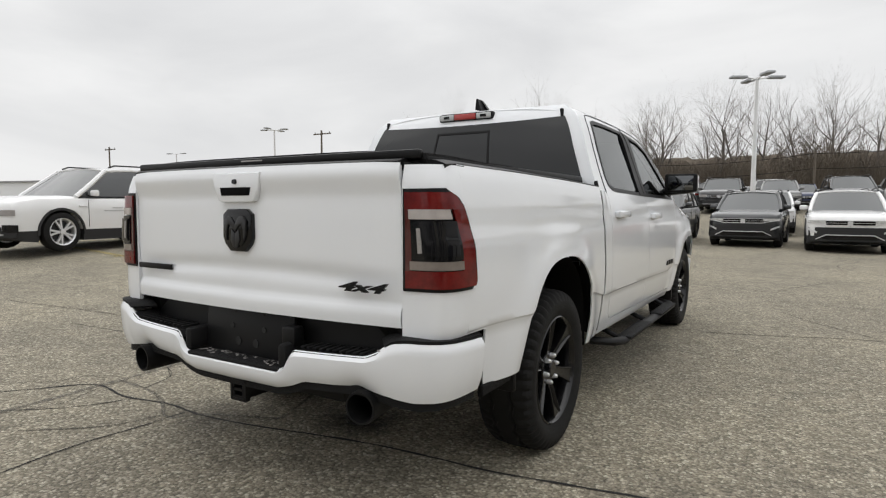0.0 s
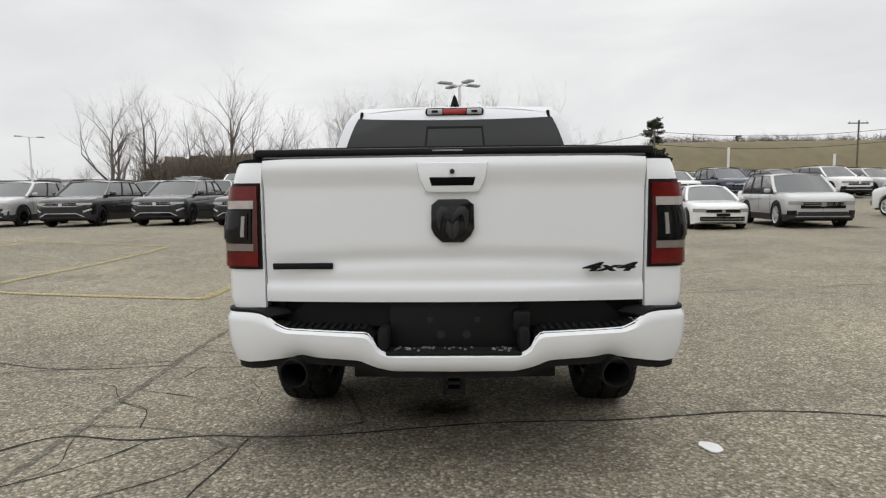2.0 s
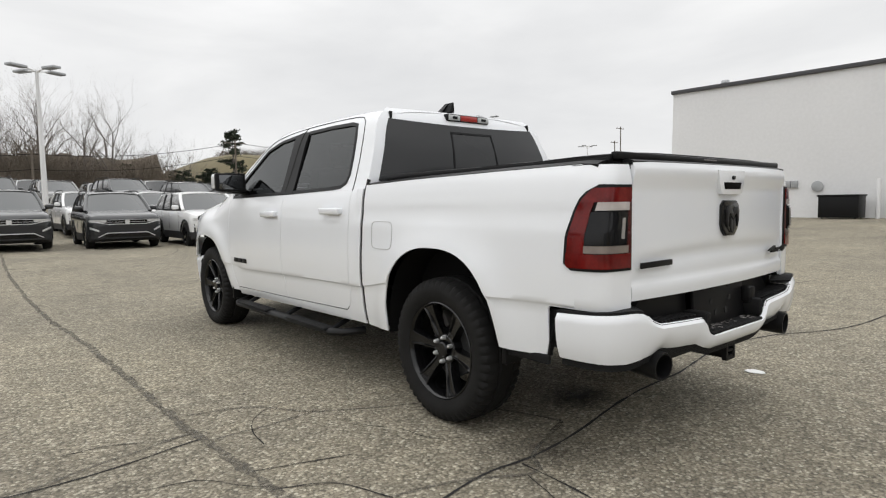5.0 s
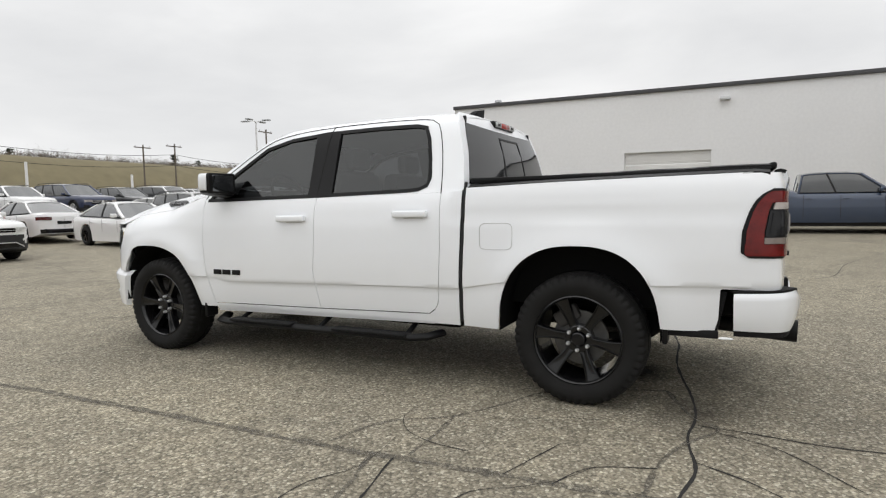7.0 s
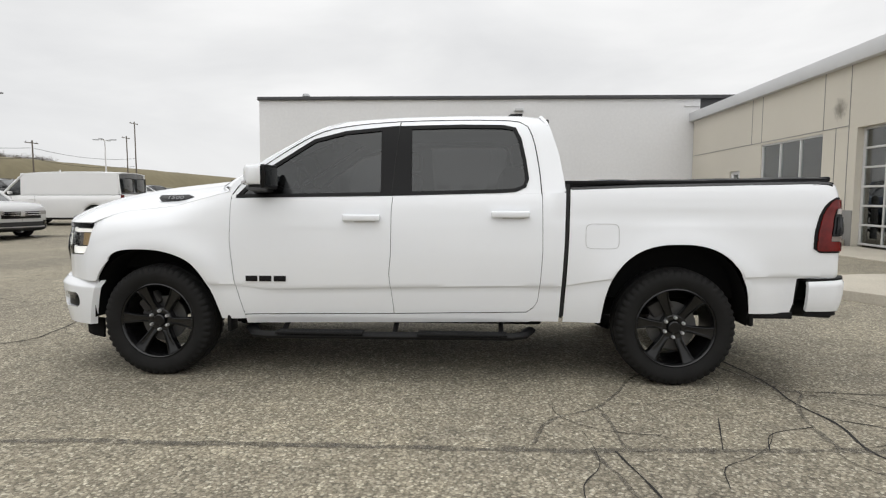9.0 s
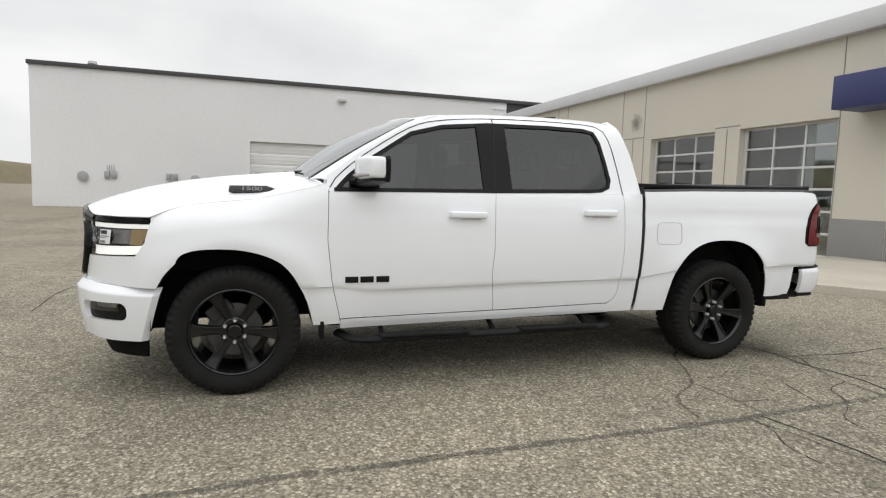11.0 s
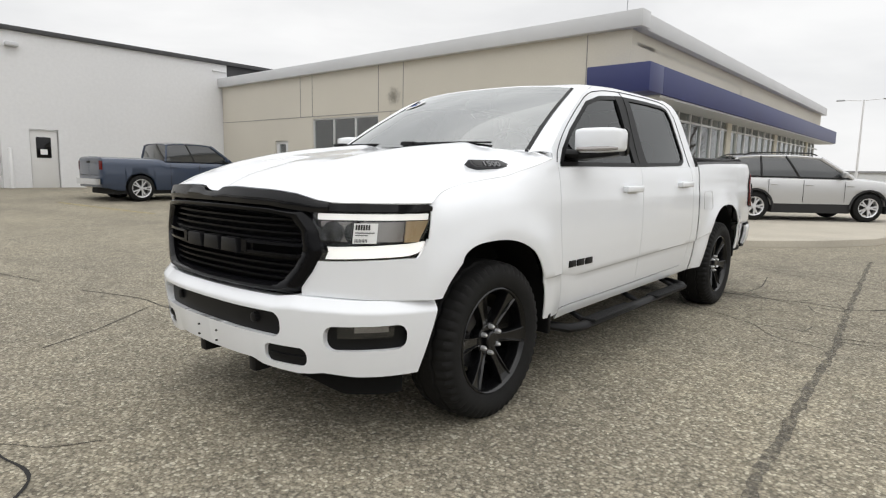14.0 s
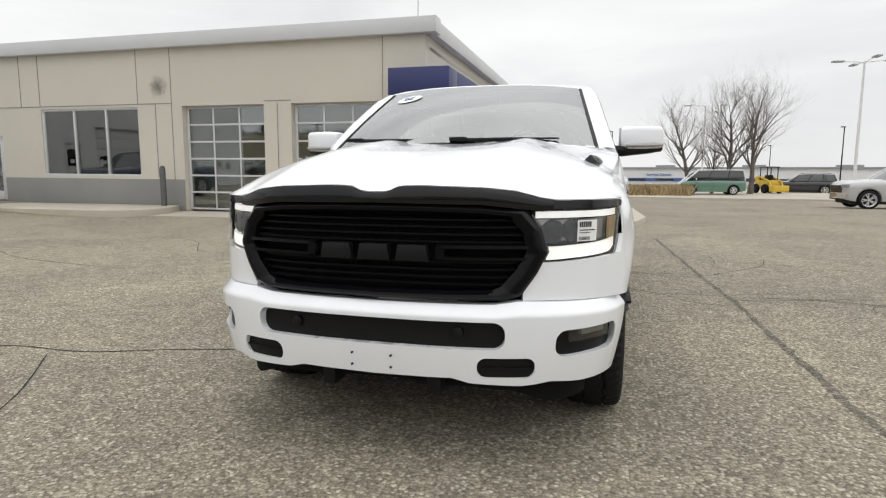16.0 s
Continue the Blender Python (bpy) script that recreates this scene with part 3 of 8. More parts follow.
part("roof_aerial", tube([(0.3, -0.3, 5.2), (0.3, -0.3, 6.1)], 0.012, 6), GALV, show)

# steel bollard by the lift door
bm = lathe([(0.0, 0.085), (1.18, 0.085), (1.26, 0.06), (1.29, 0.0)], 16, "z")
b = part("bollard", bm, mat("dark_bollard_paint", (0.10, 0.10, 0.10), 0.6, var=0.15, vscale=5))
b.matrix_basis = pose(3.95, -10.54, 0) @ pose(8.22, 0.45, 0.14)
tagged(b, "dark grey steel bollard beside the workshop door", "bollard")

# pavements with kerbs
def pavement(name, pts, z, label):
    line = [tuple(p) for p in pts]
    bm = prism(line, "z", -0.7, z, 0.02)
    structure(name, bm, CONCRETE, label, "pavement")


WESTPAD = [(-1.3, -60), (-1.5, -24), (-1.75, -13.5), (-1.87, -10.6), (-1.62, -9.3), (-0.95, -8.15), (-0.1, -7.2), (1.1, -6.3), (2.3, -5.4), (2.9, -5.05), (3.6, -5.05), (4.2, -5.5), (4.5, -6.4), (4.8, -9.0), (5.0, -10.5), (3.9, -10.6), (5.6, -40), (5.6, -60)]
pavement("pavement_1", WESTPAD, 0.13, "pale concrete display pad with a rounded kerb")
EASTPAD = [(11.95, -10.5), (11.45, -9.5), (11.35, -8.6), (11.75, -7.95), (12.5, -7.7), (15.7, -7.75), (20.0, -7.85), (24.2, -7.9), (24.2, -10.4)]
pavement("pavement_2", EASTPAD, 0.20, "pale concrete pavement along the showroom wall")
pavement("pavement_3", [(5.0, -10.6), (4.75, -8.9), (11.4, -8.6), (11.9, -10.6)], 0.025, "pale concrete apron before the lift doors")

# ---- white hall ----
hall = thing("white_hall", "long white-painted block hall with dark coping and a loading door", "building", Matrix())
# local x runs from north to south along the wall; local y points to the truck's side and is turned outwards
hall.matrix_basis = Matrix.Translation((24.31, 0, 0)) @ Matrix(((0, -1, 0, 0), (-1, 0, 0, 0), (-0.0145, 0, 1, 0), (0, 0, 0, 1)))
DK = (-2.06, 1.66, -0.3, 3.51)
HD = (2.58, 3.56, -0.3, 2.64)
HT = 6.20
wall_with_holes("wall", -10.84, 10.79, -0.3, HT, [DK, HD], 0.30, WALLWHITE, hall)
part("coping", newbox((3.1, -0.10, HT + 0.085), (28.0, 0.44, 0.17), 0.01), COPING, hall, "dark metal coping")
part("wall", newbox((-10.69, -15.3, 3.0), (0.3, 30, 6.4)), WALLWHITE, hall)
part("coping", newbox((-10.74, -15.3, HT + 0.085), (0.44, 30, 0.17), 0.01), COPING, hall)
part("roof", newbox((3, -15.3, HT - 0.2), (27, 30, 0.2)), FARGREY, hall)
ld = part("loading_door", newbox(((DK[0] + DK[1]) / 2, -0.24, 3.46), (DK[1] - DK[0], 0.07, 0.10)), DOORWHITE, hall, "white sectional loading door with small windows")
for j in range(6):
    z0 = 0.33 + j * 0.525
    part("panel", newbox(((DK[0] + DK[1]) / 2, -0.20, z0 + 0.258), (DK[1] - DK[0], 0.05, 0.51), 0.015), DOORWHITE, ld)
    for k in range(3):
        part("rib", newbox(((DK[0] + DK[1]) / 2, -0.172, z0 + 0.12 + 0.15 * k), (DK[1] - DK[0], 0.012, 0.035), 0.005), DOORWHITE, ld)
for k in range(3):
    x = -1.53 + k * 1.25
    part("window", newbox((x, -0.162, 1.95), (0.66, 0.03, 0.22), 0.05), GLOSSBLK, ld)
pd = part("door", newbox((3.07, -0.12, 1.48), (0.92, 0.06, 2.28), 0.01), DOORWHITE, hall, "white steel door with a small window")
part("window", newbox((3.05, -0.085, 1.95), (0.50, 0.02, 0.80), 0.02), GLOSSBLK, pd)
part("notice", newbox((3.05, -0.072, 1.78), (0.24, 0.006, 0.2)), PAPER, pd)
part("wall_light", newbox((2.17, 0.14, 5.68), (0.42, 0.30, 0.14), 0.03), FASCIA, hall, "white wall-pack light")
for x, z in ((-4.41, 1.62), (-8.91, 1.62)):
    part("hose_reel", lathe([(0.0, 0.02), (0.0, 0.20), (0.10, 0.22), (0.12, 0.10), (0.12, 0.0)], 20, "y", c=(x, 0, z)), GALV, hall, "round grey hose reel")
for x in (-7.98, -7.70, -5.52, -5.25):
    part("utility_box", newbox((x, 0.06, 1.72), (0.2, 0.12, 0.3), 0.015), GALV, hall)
for k in range(4):
    part("conduit", tube([(-7.98 + 0.09 * k, 0.03, 1.86), (-7.98 + 0.09 * k, 0.03, 2.15 + 0.01 * k)], 0.012, 6), GALV, hall)
part("roof_vent", lathe([(HT, 0.12), (HT + 0.3, 0.12), (HT + 0.3, 0.2), (HT + 0.42, 0.16), (HT + 0.45, 0.0)], 12, "z", c=(-8.61, -0.6, 0)), GALV, hall)
part("downspout", tube([(10.75, 0.05, 5.86), (10.05, 0.05, 5.86)], 0.035, 6), WALLWHITE, hall)
part("upper_siding", newbox((14.0, -0.2, 5.55), (6.4, 0.2, 1.3)), COPING, hall, "dark metal siding above the lower roof")
for x, lean in ((-2.22, 0.4), (1.84, -0.3)):
    bm = lathe([(-0.3, 0.075), (1.42, 0.075), (1.47, 0.05), (1.48, 0.0)], 14, "z")
    b = part("dock_post", bm, POLEWHITE)
    b.matrix_basis = Matrix.Translation((23.85, -x, 0.40)) @ Matrix.Rotation(radians(lean), 4, "X")
    tagged(b, "white steel guard post beside the loading door", "post", "loading door posts")
# skip by the loading door
sk = thing("waste_bin", "black steel waste bin against the white hall", "bin", Matrix.Translation((23.45, 3.29, 0.36)) @ Matrix.Rotation(math.pi / 2, 4, "Z"))
bm = bmesh.new()
box(bm, (0, 0, 0.48), (1.35, 0.9, 0.86), 0.03)
box(bm, (0, 0, 0.90), (1.42, 0.97, 0.07), 0.015)
part("tub", bm, SATIN, sk)
for x in (-0.55, 0.55):
    for y in (-0.35, 0.35):
        part("caster", lathe([(-0.02, 0.0), (-0.02, 0.05), (0.02, 0.05), (0.02, 0.0)], 12, "x", c=(x, y, 0.05)), RUBBER, sk)

# ---- white pickup ----
truck = thing("pickup_truck", "white crew-cab pickup with black wheels and a black bed cover", "truck")


def crease(y):
    """Height of the sharp line along the lower side."""
    return lerp(y, [-2.6, -2.3, -1.37, -1.03, -0.7, 0.17, 1.03, 1.15, 1.3, 2.4], [0.755, 0.750, 0.732, 0.672, 0.672, 0.655, 0.636, 0.666, 0.668, 0.668])


def W(y, z):
    """Half width of the lower body."""
    w = lerp(z, [0.36, 0.44, 0.52, 0.62, 0.72, 0.80, 0.90, 1.10, 1.22, 1.29, 1.335, 1.37, 1.42], [0.92, 0.960, 0.978, 0.993, 1.002, 1.007, 1.008, 1.0, 0.985, 0.968, 0.948, 0.92, 0.86])
    if y < -1.0:
        w = lerp(z, [1.10, 1.22, 1.29, 1.335, 1.37, 1.40, 1.42], [w, 0.988, 0.978, 0.968, 0.956, 0.940, 0.915]) if z > 1.10 else w
    elif y > 1.3:
        w -= 0.070 * max(0.0, 1 - (fender_top(y) - z) / 0.16) ** 2 * smooth((2.42 - y) / 0.25) * smooth((y - 1.22) / 0.6)
    w += 0.014 - 0.010 * (1 - smooth((z - crease(y)) / 0.013))
    for yc in (1.84, -1.84):
        r = math.hypot(y - yc, (z - 0.42))
        w += 0.026 * math.exp(-(((r - 0.54) / 0.12) ** 2)) * (1 if z < 1.1 else math.exp(-((z - 1.1) / 0.1) ** 2))
    if y > 1.95:
        w -= 0.12 * ((y - 1.95) / 0.65) ** 2.2
    if y < -2.2:
        w -= 0.026 * smooth((-2.2 - y) / 0.6)
    return w


def arch(y, yc, r=0.545, top=0.955, base=0.40, p=2.5):
    t = abs(y - yc) / r
    return None if t >= 1 else base + (top - base) * (1 - t**p) ** (1 / p)


def bottom(y):
    for yc, r, top in ((1.835, 0.480, 0.926), (-1.82, 0.49, 0.978)):
        a = arch(y, yc, r, top, 0.42)
        if a is not None:
            return max(a, 0.42)
    if y < -2.2:
        return 0.51
    return 0.425


def side_panel(name, yl, yr, top, low=None, nu=24, nv=22, sharp=(), material=WHITE, parent=truck, th=0.02, zs=None):
    """One painted panel of the left side between two edges, each a list of (y, z) from bottom to top."""
    low = low or bottom

    def fn(u, v):
        y = yl[0][0] + (yr[0][0] - yl[0][0]) * u
        zb, zt = low(y), top(yl[-1][0] + (yr[-1][0] - yl[-1][0]) * u)
        zk = max(crease(y), zb + 0.01)
        z = lerp(v, [0, 0.24, 0.27, 0.30, 1], [zb, zk, zk + 0.006, zk + 0.013, zt]) if zt > 0.8 else zb + (zt - zb) * v
        a = lerp(z, [p[1] for p in yl], [p[0] for p in yl])
        b = lerp(z, [p[1] for p in yr], [p[0] for p in yr])
        y = a + (b - a) * u
        return (-W(y, z), y, z)

    us = np.unique(np.r_[np.linspace(0, 1, nu), np.array(sharp)])
    return part(name, sheet(fn, us, np.unique(np.r_[np.linspace(0, 0.24, max(3, nv // 4)), 0.27, np.linspace(0.30, 1, nv)]), 0.008, (0, (yl[0][0] + yr[0][0]) / 2, 0.9)), material, parent)


def dense(yl, yr, marks, w=0.10, n=9):
    """Panel parameters crowded round the marked places along y."""
    out = []
    for m in marks:
        out += [(y - yl) / (yr - yl) for y in np.linspace(m - w, m + w, n)]
    return [u for u in out if 0 < u < 1]


fender_top = lambda y: lerp(y, [1.2, 1.3, 1.45, 1.7, 1.9, 2.05, 2.15, 2.23, 2.3, 2.37, 2.45, 2.6], [1.345, 1.330, 1.292, 1.232, 1.212, 1.196, 1.177, 1.153, 1.125, 1.113, 1.108, 1.10])
belt = lambda y: lerp(y, [-1.1, -0.9, 0.1, 1.2, 1.3], [1.325, 1.318, 1.300, 1.284, 1.282])
bed_top = lambda y: lerp(y, [-3.02, -2.9, -2.78, -1.6, -1.05], [1.350, 1.372, 1.384, 1.362, 1.344])


def fender_low(y):
    return bottom(min(y, 2.2))


both = []
both.append(side_panel("front_fender", [(1.178, 0.42), (1.243, 0.70), (1.272, 0.98), (1.262, 1.35)], [(2.20, 0.42), (2.20, 0.84), (2.335, 0.958), (2.303, 1.078), (2.300, 1.11), (2.300, 1.35)], fender_top, fender_low, 46, 24, dense(1.2, 2.3, (1.36, 2.25), 0.06)))
MIDSEAM = [(0.105, 0.42), (0.107, 0.50), (0.137, 0.76), (0.122, 0.90), (0.118, 1.21), (0.104, 1.35)]
REARSEAM = [(-0.80, 0.49), (-0.862, 0.52), (-0.898, 0.58), (-0.914, 0.735), (-0.926, 0.92), (-0.922, 1.35)]
sill = lambda y: lerp(y, [-0.86, 0.11, 1.19], [0.502, 0.478, 0.460])
both.append(side_panel("front_door", MIDSEAM, [(1.174, 0.42), (1.239, 0.70), (1.268, 0.98), (1.258, 1.35)], belt, sill, 14, 24))
both.append(side_panel("rear_door", REARSEAM, [(y - 0.004, z) for y, z in MIDSEAM], belt, sill, 14, 24))
both.append(side_panel("cab_corner", [(-1.045, 0.42), (-1.075, 1.0), (-1.085, 1.40)], [(y - 0.004, z) for y, z in REARSEAM], belt, lambda y: 0.43, 8, 24))
both.append(side_panel("rocker_panel", [(-0.85, 0.38), (-0.85, 1.0)], [(1.18, 0.38), (1.18, 1.0)], lambda y: sill(y) - 0.008, lambda y: lerp(y, [-1.0, 1.2], [0.428, 0.388]), 14, 5))
both.append(side_panel("bed_side", [(-2.765, 0.42), (-2.765, 1.42)], [(-1.075, 0.42), (-1.105, 1.0), (-1.115, 1.42)], bed_top, lambda y: max(bottom(y), 0.43) if y > -2.55 else lerp(y, [-2.615, -2.605], [0.752, 0.52]) if y < -2.605 else lerp(y, [-2.605, -2.5], [0.52, 0.51]), 46, 26, dense(-2.765, -1.1, (-1.33, -2.30, -2.61), 0.07)))
for o in both:
    flip_x(o, o.name.split(".")[0], truck)
# dark seams behind the gaps, under-body and bed floor
for s in (-1, 1):
    part("door_frame", newbox((s * 0.925, 0.03, 0.89), (0.05, 2.46, 0.84)), SEAM, truck)
part("bed_tub", newbox((0, -1.98, 0.93), (1.50, 1.78, 0.72), 0.02), LINER, truck)
part("cab_floor", newbox((0, 0.1, 0.52), (1.55, 2.2, 0.12), 0.02), LINER, truck)
part("engine_bay", newbox((0, 1.9, 0.92), (1.42, 1.3, 0.34), 0.02), LINER, truck)
bm = bmesh.new()
for s in (-1, 1):
    box(bm, (s * 0.48, -0.12, 0.52), (0.10, 4.9, 0.14), 0.01)
box(bm, (0, -1.84, 0.42), (1.5, 0.10, 0.10), 0.03)
lathe([(-0.16, 0.02), (-0.14, 0.13), (0.0, 0.17), (0.14, 0.13), (0.16, 0.02)], 18, "x", bm, (0, -1.84, 0.42))
box(bm, (0, 1.84, 0.42), (1.4, 0.12, 0.10), 0.03)
tube([(0, -1.6, 0.44), (0, 0.4, 0.52)], 0.05, 10, bm)
box(bm, (0, -2.6, 0.52), (0.96, 0.10, 0.14), 0.01)
part("chassis_frame", bm, RUST, truck)

# wheel housings
BRACKET = mat("dusty_grey_liner", (0.055, 0.055, 0.054), 0.8, var=0.3, vscale=12)
for yc, r, ztop in ((1.835, 0.480, 0.926), (-1.82, 0.49, 0.978)):
    for s in (-1, 1):
        rows = []
        for x in (0.60, 0.80, 0.975):
            k = 1.0
            pts = [(yc + r * k * math.copysign(abs(math.cos(w)) ** 0.8, math.cos(w)), 0.42 + (ztop - 0.42) * k * max(0, math.sin(w)) ** 0.8) for w in np.linspace(0, math.pi, 25)]
            rows.append([(s * x, y, z) for y, z in pts])
        bm = bmesh.new()
        vs = grid_faces(bm, rows)
        bm.faces.new(vs[0])
        hs_ = part("wheel_housing", bm, LINER, truck)
        if yc < 0:
            for dy, zz, hh_ in ((0.20, 0.80, 0.20), (-0.02, 0.86, 0.14), (-0.24, 0.79, 0.18)):
                part("liner_bracket", newbox((s * 0.66, yc + dy, zz), (0.10, 0.11, hh_), 0.02), BRACKET, hs_)

# ---- wheels ----
def wheel(m):
    """Alloy with six broad split spokes on an all-terrain tyre; outer face towards -x."""
    hub = new("wheel")
    hub.parent = truck
    hub.matrix_basis = m
    # carcass with the tread cut into it: two zigzag grooves and open shoulders
    prof = [(-0.100, 0.266), (-0.124, 0.276), (-0.138, 0.305), (-0.143, 0.335), (-0.141, 0.352), (-0.137, 0.372), (-0.126, 0.390), (-0.108, 0.400), (-0.062, 0.405), (-0.056, 0.396), (-0.044, 0.396), (-0.038, 0.4065), (0.0, 0.407), (0.038, 0.4065), (0.044, 0.396), (0.056, 0.396), (0.062, 0.405), (0.108, 0.400), (0.126, 0.390), (0.137, 0.372), (0.141, 0.352), (0.143, 0.335), (0.124, 0.276), (0.100, 0.266)]
    n, rows = 150, []
    for k in range(n):
        a = 2 * math.pi * k / n
        row = []
        for h, rr in prof:
            cut = k % 3 == (0 if h < 0 else 1)
            zig = 0.006 * math.sin(k * 2 * math.pi / 6) if 0.03 < abs(h) < 0.07 else 0.0
            if cut and abs(h) > 0.10 and rr > 0.368:
                rr -= 0.009
                h -= math.copysign(0.005 if rr < 0.385 else 0.0, h)
            row.append((h + zig, rr * math.cos(a), rr * math.sin(a)))
        rows.append(row)
    bm = bmesh.new()
    grid_faces(bm, rows, loop_u=True, loop_v=True)
    bmesh.ops.recalc_face_normals(bm, faces=bm.faces)
    part("tyre", bm, RUBBER, hub, angle=24)
    bm = lathe([(-0.100, 0.270), (-0.124, 0.273), (-0.128, 0.267), (-0.120, 0.258), (-0.100, 0.252), (-0.05, 0.246), (0.10, 0.230), (0.105, 0.268), (-0.09, 0.268)], 56, "x", closed=True)
    rim = part("rim", bm, RIMBLK, hub, "black enamel six-spoke alloy")
    # spokes: flat-topped with raised edges, dished in the middle
    bm = bmesh.new()
    for k in range(6):
        rot = Matrix.Rotation(2 * math.pi * (k + 0.5) / 6, 4, "X")
        rows = []
        for rr, hw, xo, dip in ((0.050, 0.030, -0.074, 0.002), (0.085, 0.027, -0.084, 0.005), (0.12, 0.0265, -0.094, 0.010), (0.17, 0.031, -0.104, 0.013), (0.215, 0.037, -0.112, 0.012), (0.245, 0.043, -0.117, 0.008), (0.262, 0.050, -0.119, 0.003)):
            sec = [(xo + 0.060, -hw * 0.9), (xo + 0.012, -hw), (xo + 0.001, -hw + 0.003), (xo, -hw + 0.008), (xo + dip, -hw + 0.013), (xo + dip + 0.002, 0.0), (xo + dip, hw - 0.013), (xo, hw - 0.008), (xo + 0.001, hw - 0.003), (xo + 0.012, hw), (xo + 0.060, hw * 0.9)]
            rows.append([rot @ Vector((x, y, rr)) for x, y in sec])
        vs = grid_faces(bm, rows, loop_v=True)
        bm.faces.new(vs[0])
        bm.faces.new(vs[-1][::-1])
    lathe([(-0.02, 0.0), (-0.02, 0.088), (-0.076, 0.086), (-0.082, 0.078), (-0.080, 0.050)], 36, "x", bm)
    bmesh.ops.recalc_face_normals(bm, faces=bm.faces)
    part("spokes", bm, RIMBLK, rim, angle=20)
    part("centre_cap", lathe([(-0.070, 0.044), (-0.098, 0.043), (-0.104, 0.036), (-0.104, 0.0)], 28, "x"), GLOSSBLK, rim)
    bm = lathe([(-0.02, 0.0), (-0.02, 0.168), (0.0, 0.168), (0.0, 0.0)], 36, "x")
    part("brake_disc", bm, DISC, hub, "dull grey steel brake disc")
    part("brake_caliper", newbox((-0.015, 0.10, 0.12), (0.08, 0.16, 0.10), 0.02, Matrix.Rotation(-0.7, 4, "X")), RUST, hub)
    for k in range(6):
        a = 2 * math.pi * k / 6 + 0.05
        part("lug_nut", lathe([(-0.070, 0.0125), (-0.100, 0.012), (-0.110, 0.007), (-0.112, 0.0)], 10, "x", c=(0, 0.068 * math.sin(a), 0.068 * math.cos(a))), NUT, rim, "bright lug nut")
    return hub


wheel(pose(-0.872, 1.836, 0.402, 4))
wheel(pose(-0.872, -1.836, 0.402, 8))
wheel(pose(0.872, 1.836, 0.402, 40, 0, 180))
wheel(pose(0.872, -1.836, 0.402, 20, 0, 180))

# ---- cab ----
def GW(z):
    """Half width of the cab above the belt."""
    return lerp(z, [1.28, 1.32, 1.345, 1.45, 1.60, 1.70, 1.76, 1.81, 1.85, 1.875, 1.895], [0.982, 0.966, 0.955, 0.918, 0.868, 0.836, 0.812, 0.785, 0.750, 0.712, 0.672])


OUT = [(1.252, 1.281), (1.278, 1.33), (1.265, 1.395), (1.06, 1.55), (0.70, 1.765), (0.47, 1.838), (0.10, 1.872), (-0.40, 1.882), (-0.78, 1.872), (-0.92, 1.848), (-0.985, 1.785), (-1.04, 1.60), (-1.07, 1.45), (-1.085, 1.338), (-1.072, 1.322), (-0.75, 1.316), (0.10, 1.298)]
INN = [(1.228, 1.294), (1.205, 1.325), (1.14, 1.395), (1.005, 1.506), (0.693, 1.709), (0.463, 1.769), (0.12, 1.802), (-0.36, 1.810), (-0.66, 1.804), (-0.745, 1.785), (-0.785, 1.70), (-0.815, 1.55), (-0.832, 1.42), (-0.812, 1.364), (-0.745, 1.334), (-0.65, 1.327), (0.10, 1.309)]


def loop_spline(pts, n, closed=True):
    p = list(pts)
    return spline(p + [p[0]], n + 1)[:-1]


def pair_ring(a, b, steps, n=8):
    """Rings between two outlines that match point for point, each stretch cut into n."""
    out = []
    for s in steps:
        ring = []
        for i in range(len(a)):
            j = (i + 1) % len(a)
            for t in np.linspace(0, 1, n, endpoint=False):
                pa = np.array(a[i]) * (1 - t) + np.array(a[j]) * t
                pb = np.array(b[i]) * (1 - t) + np.array(b[j]) * t
                ring.append(pa * (1 - s) + pb * s)
        out.append(np.array(ring))
    return out


def ring_mesh(a, b, fx, depth, steps=(0, 0.25, 0.5, 0.75, 1.0)):
    bm = bmesh.new()
    rows = [[(-fx(z), y, z) for y, z in ring] for ring in pair_ring(a, b, steps)]
    rows.append([(x + depth, y, z) for x, y, z in rows[-1]])
    rows.append([(x + depth, y, z) for x, y, z in rows[0]])
    grid_faces(bm, rows, loop_u=True, loop_v=True)
    bmesh.ops.recalc_face_normals(bm, faces=bm.faces)
    return bm


def inset(pts, d):
    c = np.mean(pts, axis=0)
    out = []
    n = len(pts)
    for i in range(n):
        p, q, r = (np.array(pts[k % n]) for k in (i - 1, i, i + 1))
        t = (r - p) / (np.linalg.norm(r - p) + 1e-9)
        nn = np.array([-t[1], t[0]])
        if np.dot(c - q, nn) < 0:
            nn = -nn
        out.append(tuple(q + nn * d))
    return out


o = part("cab_side", ring_mesh(OUT, INN, GW, 0.05), WHITE, truck)
flip_x(o, "cab_side", truck)
IN2 = inset(INN, 0.022)
o = part("window_surround", ring_mesh(inset(INN, -0.004), IN2, lambda z: GW(z) + 0.004, 0.04, (0, 0.5, 1)), SATIN, truck, "black window surround")
flip_x(o, "window_surround", truck)
fwd = [p for p in IN2 if p[0] > 0.3]


def window(name, outline, off=-0.006, material=TINT):
    bm = bmesh.new()
    vs = [bm.verts.new((-(GW(z) + off), y, z)) for y, z in outline]
    c = bm.verts.new((-(GW(float(np.mean([p[1] for p in outline]))) + off), *np.mean(outline, axis=0)))
    for i in range(len(vs)):
        f = bm.faces.new((c, vs[i], vs[(i + 1) % len(vs)]))
        f.normal_update()
        if f.normal.x > 0:
            f.normal_flip()
    o = part(name, bm, material, truck)
    o.visible_shadow = False
    o2 = flip_x(o, name, truck)
    o2.visible_shadow = False
    return o


